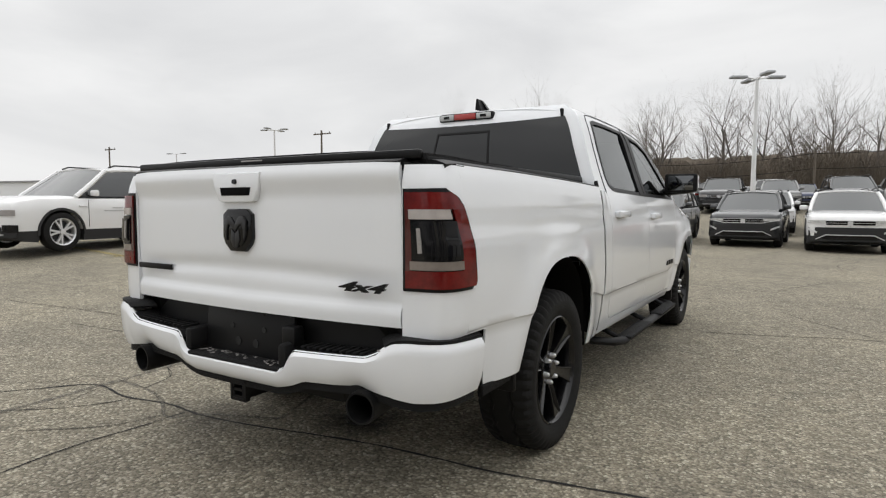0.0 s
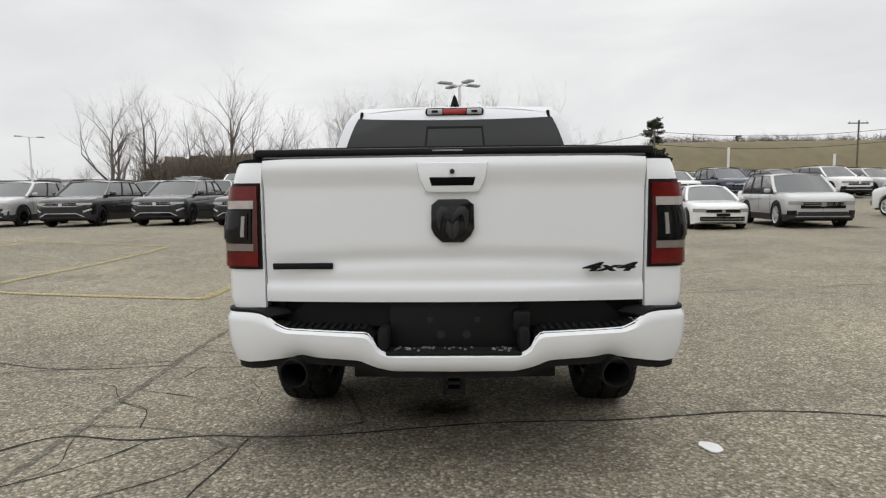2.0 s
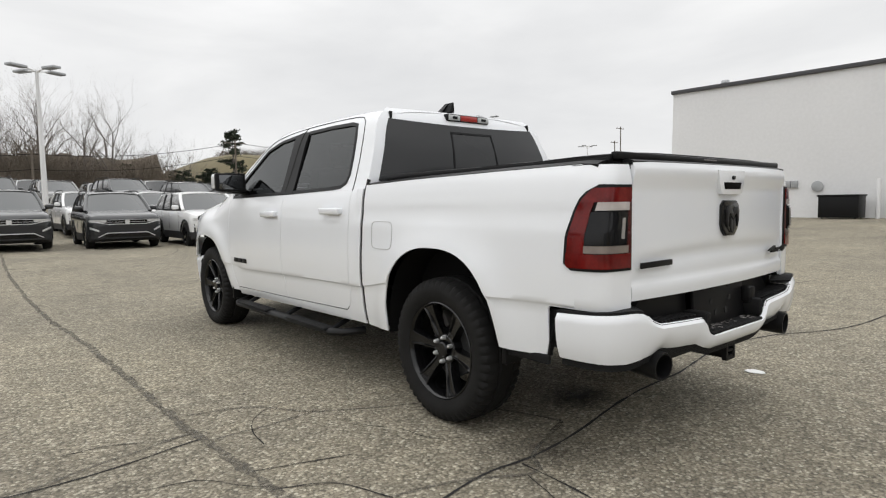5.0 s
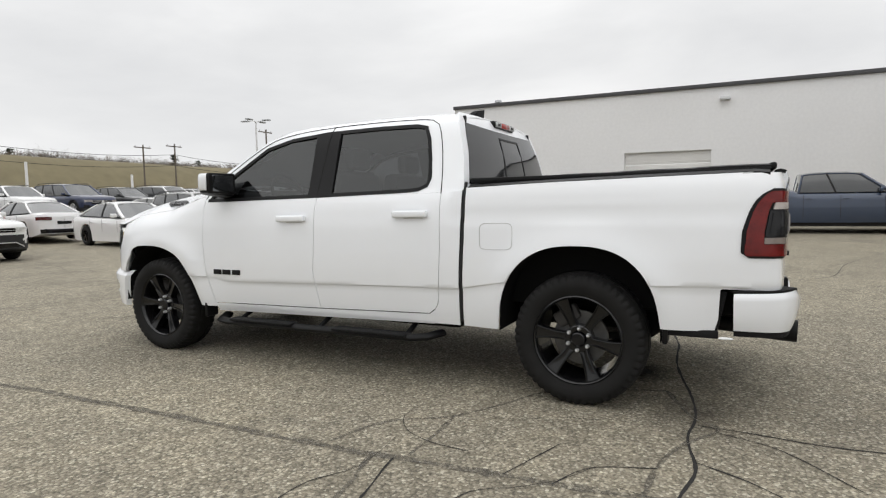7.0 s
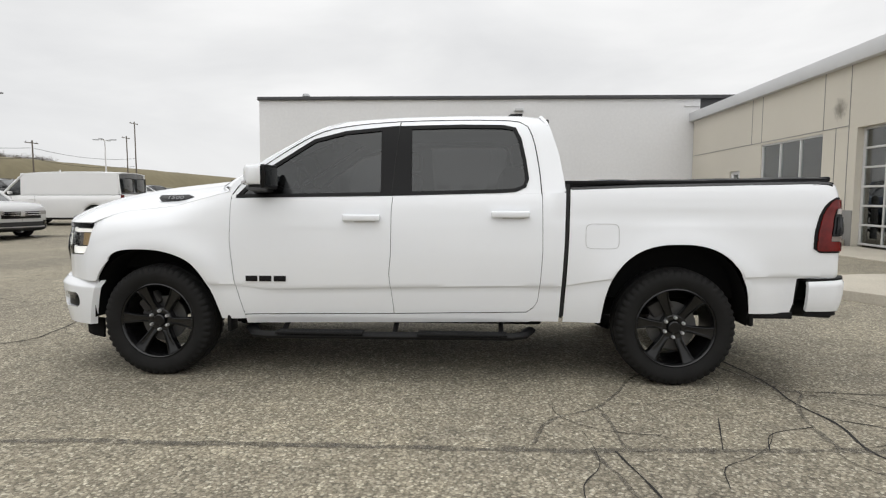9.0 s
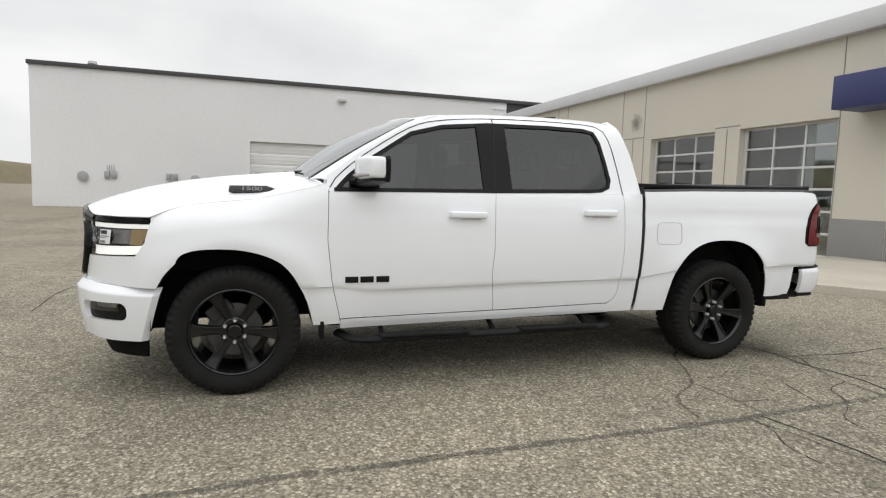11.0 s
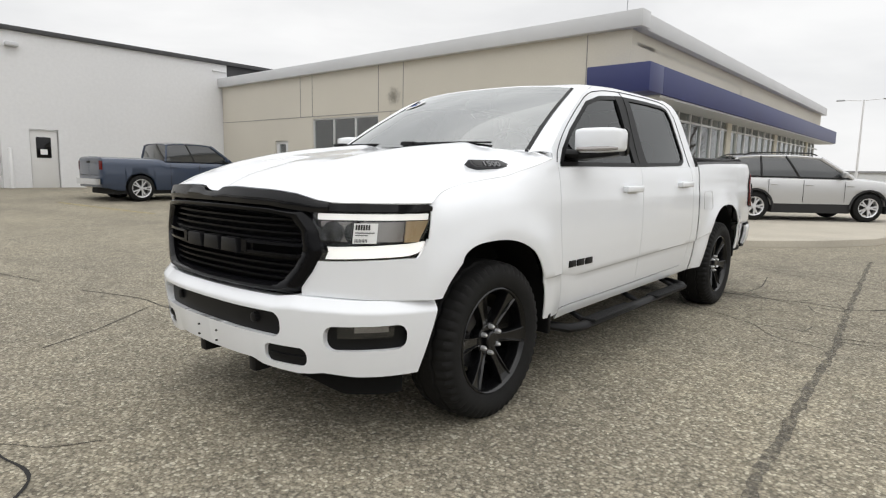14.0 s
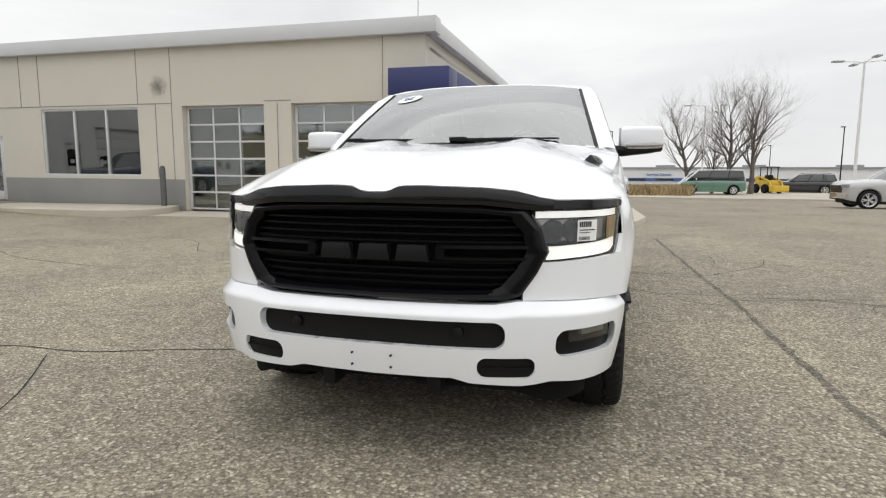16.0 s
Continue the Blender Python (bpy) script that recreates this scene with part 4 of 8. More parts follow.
FW = [(1.180, 1.316), (1.130, 1.385), (1.000, 1.490), (0.690, 1.692), (0.460, 1.750), (0.205, 1.777), (0.190, 1.328)]
RW = [(-0.017, 1.336), (-0.005, 1.786), (-0.36, 1.790), (-0.65, 1.785), (-0.728, 1.766), (-0.765, 1.70), (-0.797, 1.55), (-0.813, 1.42), (-0.796, 1.376), (-0.735, 1.350)]
window("front_side_window", FW)
window("rear_side_window", RW)
# black B-pillar
def bp(u, v):
    z = 1.310 + 0.488 * v
    a, b = lerp(v, [0, 1], [-0.022, -0.008]), lerp(v, [0, 1], [0.194, 0.210])
    return (-(GW(z) + 0.006), a + (b - a) * u, z)


o = part("centre_pillar", sheet(bp, np.linspace(0, 1, 4), np.linspace(0, 1, 8), 0.03, (0, 0.1, 1.6)), SATIN, truck)
flip_x(o, "centre_pillar", truck)
# door shut lines above the belt
for line in ([(0.116, 1.305), (0.102, 1.50), (0.086, 1.70), (0.074, 1.84)], [(-0.922, 1.31), (-0.907, 1.49), (-0.873, 1.69), (-0.832, 1.795), (-0.79, 1.825), (-0.67, 1.842), (-0.36, 1.848), (0.074, 1.840), (0.44, 1.808), (0.69, 1.742), (1.03, 1.532), (1.20, 1.392), (1.255, 1.315)]):
    pts = spline(line, 40)
    o = part("door_gap", tube([(-(GW(z) + 0.001 + (0.005 if 1.32 < z < 1.80 and abs(y - 0.095) < 0.03 else 0)), y, z) for y, z in pts], 0.0035, 5), SEAM, truck)
    flip_x(o, "door_gap", truck)

ROOFY = [0.66, 0.50, 0.10, -0.40, -0.78, -0.925, -0.985]
ROOFC = [1.846, 1.874, 1.904, 1.917, 1.911, 1.896, 1.875]
ROOFE = [1.780, 1.838, 1.872, 1.882, 1.872, 1.848, 1.785]


def roof(u, v):
    s = 2 * u - 1
    y = 0.60 + (-0.975 - 0.60) * v + 0.10 * (1 - v) ** 3 * (1 - abs(s) ** 2.5)
    zc, ze = lerp(-y, [-k for k in ROOFY], ROOFC), lerp(-y, [-k for k in ROOFY], ROOFE)
    return (s * (GW(ze) + 0.001), y, ze + (zc - ze) * (1 - abs(s) ** 3.2) ** 0.75 if abs(s) < 1 else ze)


part("roof", sheet(roof, np.linspace(0, 1, 29), np.linspace(0, 1, 26), 0.02, (0, -0.2, 1.5)), WHITE, truck)


def shield(u, v):
    s = 2 * u - 1
    yb, zb, xb = 1.50 - 0.13 * abs(s) ** 2.2, 1.402 - 0.034 * abs(s) ** 3, 0.852
    yt, zt, xt = 0.72 - 0.085 * abs(s) ** 2.2, 1.843 - 0.035 * abs(s) ** 3, 0.708
    x = s * (xb + (xt - xb) * v)
    z = zb + (zt - zb) * v
    return (x, yb + (yt - yb) * v + 0.045 * math.sin(math.pi * v) * (1 - 0.4 * abs(s)), z + 0.030 * math.sin(math.pi * v) * (1 - abs(s) ** 3))


o = part("windscreen", sheet(shield, np.linspace(0, 1, 25), np.linspace(0, 1, 17), 0.0, (0, 0, 1.0)), SHIELD, truck, "grey-reflecting windscreen")
o.visible_shadow = False
# black band round the windscreen and the A-pillar skins
for s in (0, 1):
    def pillar(u, v, s=s):
        sg = -1 if s == 0 else 1
        x, y, z = shield(s, v)
        k = np.array([abs(x), y, z])
        zo = z - 0.004
        yo = lerp(zo, [p[1] for p in OUT[2:6]], [p[0] for p in OUT[2:6]])
        e = np.array([GW(zo), yo, zo])
        p = k * (1 - u) + e * u
        return (sg * p[0], p[1], p[2] + 0.012 * math.sin(math.pi * u))

    part("windscreen_pillar", sheet(pillar, np.linspace(0, 1, 6), np.linspace(-0.01, 1, 16), 0.012, (0, 0, 1.2)), WHITE, truck)
    def edge(u, v, s=s):
        q = 0.012 * u if s == 0 else 1 - 0.012 * u
        x, y, z = shield(q, v)
        return (x, y + 0.003, z + 0.004)
    part("windscreen_trim", sheet(edge, np.linspace(0, 1, 3), np.linspace(0, 1, 16), 0.006, (0, 0, 1.2)), SATIN, truck)


def header(u, v):
    x, y, z = shield(u, 1)
    X, Y, Z = roof(u, 0)
    return (x * (1 - v) + X * v, y * (1 - v) + Y * v, z * (1 - v) + Z * v + 0.006 * math.sin(math.pi * v))


part("roof_header", sheet(header, np.linspace(0, 1, 25), np.linspace(0, 1, 4), 0.01, (0, 0, 1.5)), WHITE, truck)


# rear of the cab
def back(u, v):
    s = 2 * u - 1
    z = 1.335 + (1.885 - 1.335) * v
    y = lerp(z, [1.335, 1.60, 1.78, 1.85, 1.89], [-1.088, -1.045, -0.990, -0.965, -0.93]) - 0.035 * (1 - s * s)
    return (s * min(GW(z), 0.93), y, z)


part("cab_back", sheet(back, np.linspace(0, 1, 21), np.linspace(0, 1, 12), 0.02, (0, 0, 1.5)), WHITE, truck)


def rglass(u, v):
    s = 2 * u - 1
    z = 1.375 + (1.785 + 0.020 * s * s - 1.375) * v
    x, y, _ = back(u, (z - 1.335) / 0.55)
    return (s * (GW(z) - 0.075), y - 0.010, z)


o = part("rear_window", sheet(rglass, np.linspace(0, 1, 17), np.linspace(0, 1, 8), 0.006, (0, 0, 1.5)), mat("black_privacy_glass", (0.016, 0.017, 0.018), 0.05, spec=0.45), truck, "dark privacy rear window with a sliding pane")
bm = bmesh.new()
for s0, s1, v0, v1 in ((-0.27, 0.27, 0.85, 0.885), (-0.275, -0.258, 0.02, 0.885), (0.258, 0.275, 0.02, 0.885)):
    sheet(lambda u, v: tuple(np.array(rglass(0.5 + 0.5 * (s0 + (s1 - s0) * u), v0 + (v1 - v0) * v)) - (0, 0.004, 0)), np.linspace(0, 1, 7), np.linspace(0, 1, 5), 0.008, (0, 0, 1.5), bm)
part("slider_frame", bm, SATIN, o)
for s in (-1, 1):
    part("roof_channel", newbox((s * 0.690, -0.978, 1.824), (0.022, 0.024, 0.062), 0.006, Matrix.Rotation(s * -0.12, 4, "Y")), SATIN, truck)
# high stop lamp
STOPRED = mat("stop_lamp_red", (0.42, 0.03, 0.025), 0.18, coat=0.6)
LAMPCLEAR = mat("stop_lamp_clear", (0.55, 0.56, 0.56), 0.15, coat=0.6)
hs = part("stop_lamp", newbox((0, -0.992, 1.847), (0.43, 0.06, 0.060), 0.02), SATIN, truck, "high stop lamp with red and clear lenses")
part("red_lens", newbox((0, -1.021, 1.847), (0.17, 0.014, 0.040), 0.006), STOPRED, hs)
for s in (-1, 1):
    part("clear_lens", newbox((s * 0.145, -1.021, 1.847), (0.11, 0.014, 0.040), 0.006), LAMPCLEAR, hs)
    part("lens_divider", newbox((s * 0.145, -1.029, 1.847), (0.045, 0.006, 0.018)), SATIN, hs)
# shark-fin aerial
bm = bmesh.new()
rows = []
for t in np.linspace(0, 1, 9):
    w = 0.032 * (1 - t) ** 0.7 + 0.004
    y0, y1 = -0.62 + 0.0 * t - 0.13 * t, -0.83 - 0.015 * t
    rows.append([(w * sx * (0.3 if k in (0, 3) else 1), y, 1.922 + 0.075 * t) for k, (sx, y) in enumerate(((-1, y0), (-1, (y0 + y1) / 2), (1, (y0 + y1) / 2), (1, y0))) ] + [(w * 0.6, y1, 1.922 + 0.075 * t), (-w * 0.6, y1, 1.922 + 0.075 * t)])
vs = grid_faces(bm, rows, loop_v=True)
bm.faces.new(vs[-1])
bmesh.ops.recalc_face_normals(bm, faces=bm.faces)
part("roof_fin_aerial", bm, SATIN, truck)

# cabin inside
bm = bmesh.new()
box(bm, (0, 1.18, 1.24), (1.62, 0.46, 0.26), 0.06)
part("dashboard", bm, CABIN, truck)
for x in (-0.42, 0.42):
    for y, h in ((0.28, 0), (-0.62, 0)):
        s = part("cabin_seat", newbox((x, y - 0.08, 1.22), (0.56, 0.18, 0.62), 0.06, Matrix.Rotation(0.2, 4, "X")), CABIN, truck)
        part("headrest", newbox((x, y - 0.17, 1.62), (0.28, 0.12, 0.18), 0.05), CABIN, s)
sw = part("steering_wheel", bmesh.new(), CABIN, truck)
bm = bmesh.new()
tube([Vector((-0.42 + 0.19 * math.cos(a), 0.86 + 0.07 * math.sin(a), 1.36 + 0.17 * math.sin(a))) for a in np.linspace(0, 2 * math.pi, 25)], 0.016, 8, bm, cap=False)
box(bm, (-0.42, 0.87, 1.36), (0.34, 0.03, 0.05), 0.01)
bm.to_mesh(sw.data)
bm.free()
part("cabin_floor", newbox((0, 0.1, 0.98), (1.7, 2.4, 0.06)), CABIN, truck)
part("interior_mirror", newbox((0, 0.74, 1.73), (0.24, 0.04, 0.08), 0.02), CABIN, truck)
part("camera_housing", newbox((0, 0.69, 1.80), (0.20, 0.10, 0.05), 0.015, Matrix.Rotation(-0.5, 4, "X")), CABIN, truck)
part("headliner", sheet(lambda u, v: tuple(np.array(roof(u, v)) * (0.95, 0.95, 1) - (0, 0, 0.035)), np.linspace(0, 1, 9), np.linspace(0, 1, 7), 0.01, (0, -0.2, 1.5)), mat("grey_headliner", (0.22, 0.22, 0.21), 0.95), truck)
def on_shield(u, v, drop=0.008):
    """Frame on the inner face of the windscreen: x along it, z up it, y out."""
    p = Vector(shield(u, v))
    a = (Vector(shield(u + 0.01, v)) - p).normalized()
    b = (Vector(shield(u, v + 0.01)) - p).normalized()
    n = a.cross(b).normalized()
    n = n if n.y > 0 else -n
    m = Matrix((-a, n, b)).transposed().to_4x4()
    m.translation = p - n * drop
    return m


fr = on_shield(0.83, 0.76, -0.004)
bm = bmesh.new()
bm.faces.new([bm.verts.new(((0.105 if k % 2 else 0.088) * math.cos(math.pi * k / 14), 0.0, (0.080 if k % 2 else 0.066) * math.sin(math.pi * k / 14))) for k in range(28)])
bm.transform(fr)
st = part("price_sticker", bm, PAPER, truck, "white starburst sticker with blue numerals")
tx = text_mesh("20", 0.085, 0.001)
tx.transform(fr @ Matrix.Translation((0, 0.003, 0)) @ Matrix.Rotation(math.pi / 2, 4, "X") @ Matrix.Rotation(math.pi, 4, "Y"))
part("numerals", tx, BLUEINK, st)
# dark blocks added low under the body to deepen the shade on the ground
part("under_tray", newbox((0, 0.15, 0.41), (1.50, 2.2, 0.10), 0.02), LINER, truck)
part("skid_plate", newbox((0, 2.35, 0.42), (1.30, 0.5, 0.10), 0.02), LINER, truck)
part("fuel_tank", newbox((0.25, -1.1, 0.47), (0.5, 0.9, 0.18), 0.05), LINER, truck)
part("rear_tray", newbox((0, -2.45, 0.60), (1.4, 0.7, 0.10), 0.02), LINER, truck)

# ---- front of the truck ----
PLAN = spline([(0, 2.805), (0.3, 2.792), (0.55, 2.742), (0.74, 2.648), (0.87, 2.535), (0.938, 2.42), (0.968, 2.30), (0.990, 2.15)], 120)
RUN = np.r_[0, np.cumsum(np.linalg.norm(np.diff(PLAN, axis=0), axis=1))]
BPLAN = spline([(0, 2.858), (0.3, 2.848), (0.58, 2.798), (0.78, 2.698), (0.90, 2.575), (0.965, 2.45), (1.0, 2.325), (1.005, 2.28)], 120)
BRUN = np.r_[0, np.cumsum(np.linalg.norm(np.diff(BPLAN, axis=0), axis=1))]


def front(a, z, off=0.0, plan=PLAN, run=RUN):
    """The place at signed run a along the nose in plan and height z, pushed out by off."""
    s = -1.0 if a < 0 else 1.0
    x, y = (np.interp(abs(a), run, plan[:, k]) for k in (0, 1))
    e = 0.01
    x2, y2 = (np.interp(min(abs(a) + e, run[-1]), run, plan[:, k]) for k in (0, 1))
    x1, y1 = (np.interp(max(min(abs(a), run[-1] - e) - e, 0), run, plan[:, k]) for k in (0, 1))
    nx, ny = y1 - y2, x2 - x1
    L = math.hypot(nx, ny) + 1e-9
    nx, ny = nx / L, ny / L
    if abs(a) < 1e-6:
        nx, ny = 0, 1
    lean = -0.13 * max(0, z - 0.92) - 0.03 * max(0, 0.92 - z) * 0
    return (s * (x + nx * off), y + ny * off + lean, z)


def at_x(x, plan=PLAN, run=RUN):
    return float(np.interp(x, plan[:, 0], run))


END = RUN[-1]


def at_y(y, plan=PLAN, run=RUN):
    return float(np.interp(-y, -plan[:, 1], run))


A23 = at_y(2.30)


def strip(name, a0, a1, zb, zt, off, material, parent, nu=40, nv=8, th=0.02, plan=PLAN, run=RUN, bulge=0.0, label="", skew=0.0):
    def fn(u, v):
        a = a0 + (a1 - a0 - math.copysign(skew * (1 - v), a1)) * u
        lo, hi = zb(a), zt(a)
        o = off(a, v) if callable(off) else off
        return front(a, lo + (hi - lo) * v, o + bulge * math.sin(math.pi * v), plan, run)
    us = np.linspace(0, 1, nu)
    return part(name, sheet(fn, us, np.linspace(0, 1, nv), th, (0, 1.6, 0.8)), material, parent, label)


A64, A58, A46 = at_x(0.66), at_x(0.585), at_x(0.46)
lamp_low = lambda a: lerp(abs(a), [at_x(0.64), at_x(0.64) + 0.04, at_x(0.64) + 0.10, A23 - 0.08, A23], [0.872, 0.866, 0.866, 0.880, 0.890])
# painted corner below each lamp, back to the wheel arch
for s in (-1, 1):
    def nose_corner(u, v, s=s):
        a = at_x(0.600) + (at_y(2.201) - at_x(0.600)) * u
        x, y, _ = front(a, 0.9, 0.004)
        lo = lerp(a, [at_x(0.572), at_x(0.60), at_x(0.70), at_y(2.33), at_y(2.27)], [0.722, 0.715, 0.712, 0.692, 0.690])
        if y < 2.31:
            lo = max(lo, bottom(min(y, 2.34)) if y < 2.30 else lo)
        hi = lerp(a, [at_x(0.572), at_x(0.62), A64], [0.762, 0.82, 0.860])
        if a > A64:
            hi = min(0.892, lamp_low(a) - 0.001) if y > 2.385 else lerp(y, [2.17, 2.198, 2.322, 2.338, 2.385], [0.815, 0.842, 0.947, 0.962, 0.880])
        z = lo + (max(hi, lo + 0.002) - lo) * v
        x, y, _ = front(a, z, 0.004)
        k = smooth((2.50 - y) / 0.16)
        x = x * (1 - k) + W(y, z) * k
        return (s * x, y, z)
    part("nose_corner", sheet(nose_corner, np.linspace(0, 1, 70), np.linspace(0, 1, 10), 0.02, (0, 1.6, 0.8)), WHITE, truck)
    # black cap over the lamp
    strip("lamp_brow", s * at_x(0.63), s * (A23 - 0.022), lambda a: 1.078, lambda a: lerp(abs(a), [at_x(0.63), at_x(0.8), A23 - 0.05, A23], [1.108, 1.112, 1.108, 1.090]), 0.008, GLOSSBLK, truck, 28, 4)
trim_top = lambda a: lerp(abs(a), [0, 0.055, 0.105, 0.20, at_x(0.45), at_x(0.56), at_x(0.66), at_x(0.72), A23], [1.142, 1.142, 1.166, 1.168, 1.160, 1.148, 1.120, 1.112, 1.112])


# hood
def hood_z(ax, y):
    zc = lerp(y, [1.2, 1.44, 1.6, 1.9, 2.18, 2.4, 2.55, 2.65, 2.74, 2.82], [1.42, 1.41, 1.395, 1.367, 1.332, 1.292, 1.255, 1.228, 1.190, 1.15])
    t = smooth((2.75 - y) / 1.2)
    zc += 0.022 * math.exp(-(((ax - 0.46) / 0.10) ** 2)) * (0.3 + 0.7 * t) - 0.012 * math.exp(-((ax / 0.25) ** 2)) * t
    k = max(0.0, (ax - 0.30) / 0.70) ** 2.4
    return zc * (1 - k) + (fender_top(y) + 0.002) * k


def hood(u, v):
    s = 2 * u - 1
    ax = abs(s)
    a = s * (A23 - 0.03)
    xf, yf, zf = front(a, trim_top(a) + 0.003, 0.010)
    yb = 1.45 - 0.17 * ax**6
    t = v**1.25
    y = yf + (yb - yf) * t
    # the rim lies flush on the top edge of the fender
    xe = s * (W(y, fender_top(y)) + 0.002)
    x = xf + (xe - xf) * (1 - (1 - t) ** (3 + 14 * ax**8))
    z = hood_z(ax, y) + (zf - hood_z(ax, yf)) * (1 - t) ** 6
    return (x, y, z)


part("hood", sheet(hood, np.linspace(0, 1, 71), np.linspace(0, 1, 36), 0.006, (0, 1.9, 0.6)), WHITE, truck)
# cowl sides
for s in (-1, 1):
    def corner(u, v, s=s):
        a, b = Vector(shield(0.5 + 0.5 * (0.6 + 0.4 * u), 0)), Vector((0.93, 1.27, 1.335))
        h = Vector(hood(0.5 + 0.5 * (0.6 + 0.4 * u), 1))
        p = a.lerp(h, v)
        return (s * p.x, p.y, p.z)
    part("cowl_side", sheet(corner, np.linspace(0, 1, 8), np.linspace(0, 1, 4), 0.01, (0, 1.3, 1.0)), WHITE, truck)
    def apron(u, v, s=s):
        a = Vector((0.842, 1.285, 1.365)).lerp(Vector((0.915, 1.285, 1.345)), u)
        b = Vector((GW(1.365), 1.285, 1.365)).lerp(Vector((0.945, 1.283, 1.335)), u)
        p = a.lerp(b, v)
        return (s * p.x, p.y + 0.004, p.z)
    part("cowl_side", sheet(apron, np.linspace(0, 1, 4), np.linspace(0, 1, 4), 0.01, (0, 1.0, 1.3)), WHITE, truck)
part("cowl_grille", sheet(lambda u, v: tuple(Vector(shield(0.14 + 0.72 * u, 0)).lerp(Vector(hood(0.14 + 0.72 * u, 1)), v) - Vector((0, 0, 0.008))), np.linspace(0, 1, 20), np.linspace(0, 1, 4), 0.01, (0, 1.3, 1.0)), SATIN, truck)
# wipers
for x0, x1 in ((-0.62, -0.02), (0.08, 0.66)):
    bm = tube([(x1, 1.49, 1.418), ((x0 + x1) / 2, 1.468, 1.424), (x0, 1.41, 1.424)], [0.012, 0.008, 0.006], 6)
    box(bm, (x1, 1.485, 1.424), (0.11, 0.05, 0.025), 0.01)
    part("wiper", bm, SATIN, truck)

# grille: gloss frame, recessed bars, crossbar
GO = [(0, 0.705), (0.30, 0.708), (0.53, 0.709), (0.608, 0.728), (0.667, 0.82), (0.705, 0.905), (0.678, 1.00), (0.612, 1.086), (0.44, 1.105), (0.20, 1.112), (0.0, 1.112)]
GI = [(0, 0.748), (0.30, 0.750), (0.475, 0.754), (0.515, 0.772), (0.572, 0.838), (0.608, 0.905), (0.595, 0.985), (0.545, 1.037), (0.42, 1.050), (0.20, 1.055), (0.0, 1.055)]


def full(pts):
    return pts + [(-x, z) for x, z in pts[-2:0:-1]]


def nose_ring(a, b, offs, th):
    bm = bmesh.new()
    rows = []
    rings = pair_ring(full(a), full(b), np.linspace(0, 1, len(offs)), 6)
    for ring, o in zip(rings, offs):
        rows.append([front(math.copysign(at_x(abs(x)), x), z, o) for x, z in ring])
    rows.append([front(math.copysign(at_x(abs(x)), x), z, offs[-1] - th) for x, z in rings[-1]])
    grid_faces(bm, rows, loop_v=True)
    bmesh.ops.recalc_face_normals(bm, faces=bm.faces)
    return bm


gr = part("grille", nose_ring(GO, GI, (-0.02, 0.018, 0.030, 0.026, 0.006), 0.06), GRILLEBLK, truck, "gloss black grille with crossbar")
bm = sheet(lambda u, v: front((2 * u - 1) * at_x(0.655), 0.725 + 0.365 * v, -0.062), np.linspace(0, 1, 30), np.linspace(0, 1, 4), 0.01, (0, 1.6, 0.9))
part("grille_mesh", bm, LINER, gr)


def gi_half(z):
    zs = [p[1] for p in GI[2:9]]
    return lerp(z, zs, [p[0] for p in GI[2:9]])


for z in (0.775, 0.805, 0.835, 0.865, 0.945, 0.975, 1.005, 1.033):
    h = at_x(gi_half(z) + 0.01)
    bm = bmesh.new()
    rows = []
    for a in np.linspace(-h, h, 33):
        rows.append([front(a, z - 0.007, -0.05), front(a, z - 0.005, -0.016), front(a, z + 0.004, -0.014), front(a, z + 0.006, -0.05)])
    grid_faces(bm, rows, loop_v=True)
    bmesh.ops.recalc_face_normals(bm, faces=bm.faces)
    part("grille_bar", bm, BARBLK, gr)
for s in (-1, 1):
    bm = bmesh.new()
    a0, a1 = at_x(0.29), at_x(0.615)
    for z, w in ((0.928, 0.010), (0.882, 0.010)):
        rows = []
        for t in np.linspace(0, 1, 14):
            a = s * (a0 + (a1 - a0) * t)
            rows.append([front(a, z - w, -0.02), front(a, z - w * 0.6, 0.014), front(a, z + w * 0.6, 0.014), front(a, z + w, -0.02)])
        grid_faces(bm, rows, loop_v=True)
    rows = []
    for t in np.linspace(0, 1, 5):
        a = s * (at_x(0.262) + 0.035 * t)
        rows.append([front(a, 0.872, -0.02), front(a, 0.878, 0.016), front(a, 0.932, 0.016), front(a, 0.938, -0.02)])
    grid_faces(bm, rows, loop_v=True)
    bmesh.ops.recalc_face_normals(bm, faces=bm.faces)
    part("crossbar", bm, GRILLEBLK, gr)
# maker's name, as plain blocks of its size
for k in range(3):
    x = 0.165 - 0.165 * k
    bm = prism([(x - 0.072, 0.868), (x + 0.072, 0.868), (x + 0.060, 0.934), (x - 0.060, 0.934)], "y", 2.780, 2.822, 0.006)
    part("badge_block", bm, mat("satin_grey_badge", (0.008, 0.008, 0.009), 0.4, spec=0.2) if k == 0 else bpy.data.materials["satin_grey_badge"], gr)
# black hood-edge trim with a dip in the middle
strip("hood_edge_trim", -at_x(0.70), at_x(0.70), lambda a: lerp(abs(a), [0, at_x(0.44), at_x(0.6), at_x(0.66), at_x(0.70)], [1.100, 1.095, 1.076, 1.070, 1.075]), trim_top, lambda a, v: 0.010 + 0.022 * (1 - smooth((abs(a) - at_x(0.48)) / (at_x(0.70) - at_x(0.48)))), GLOSSBLK, truck, 61, 6, 0.05, bulge=0.005)

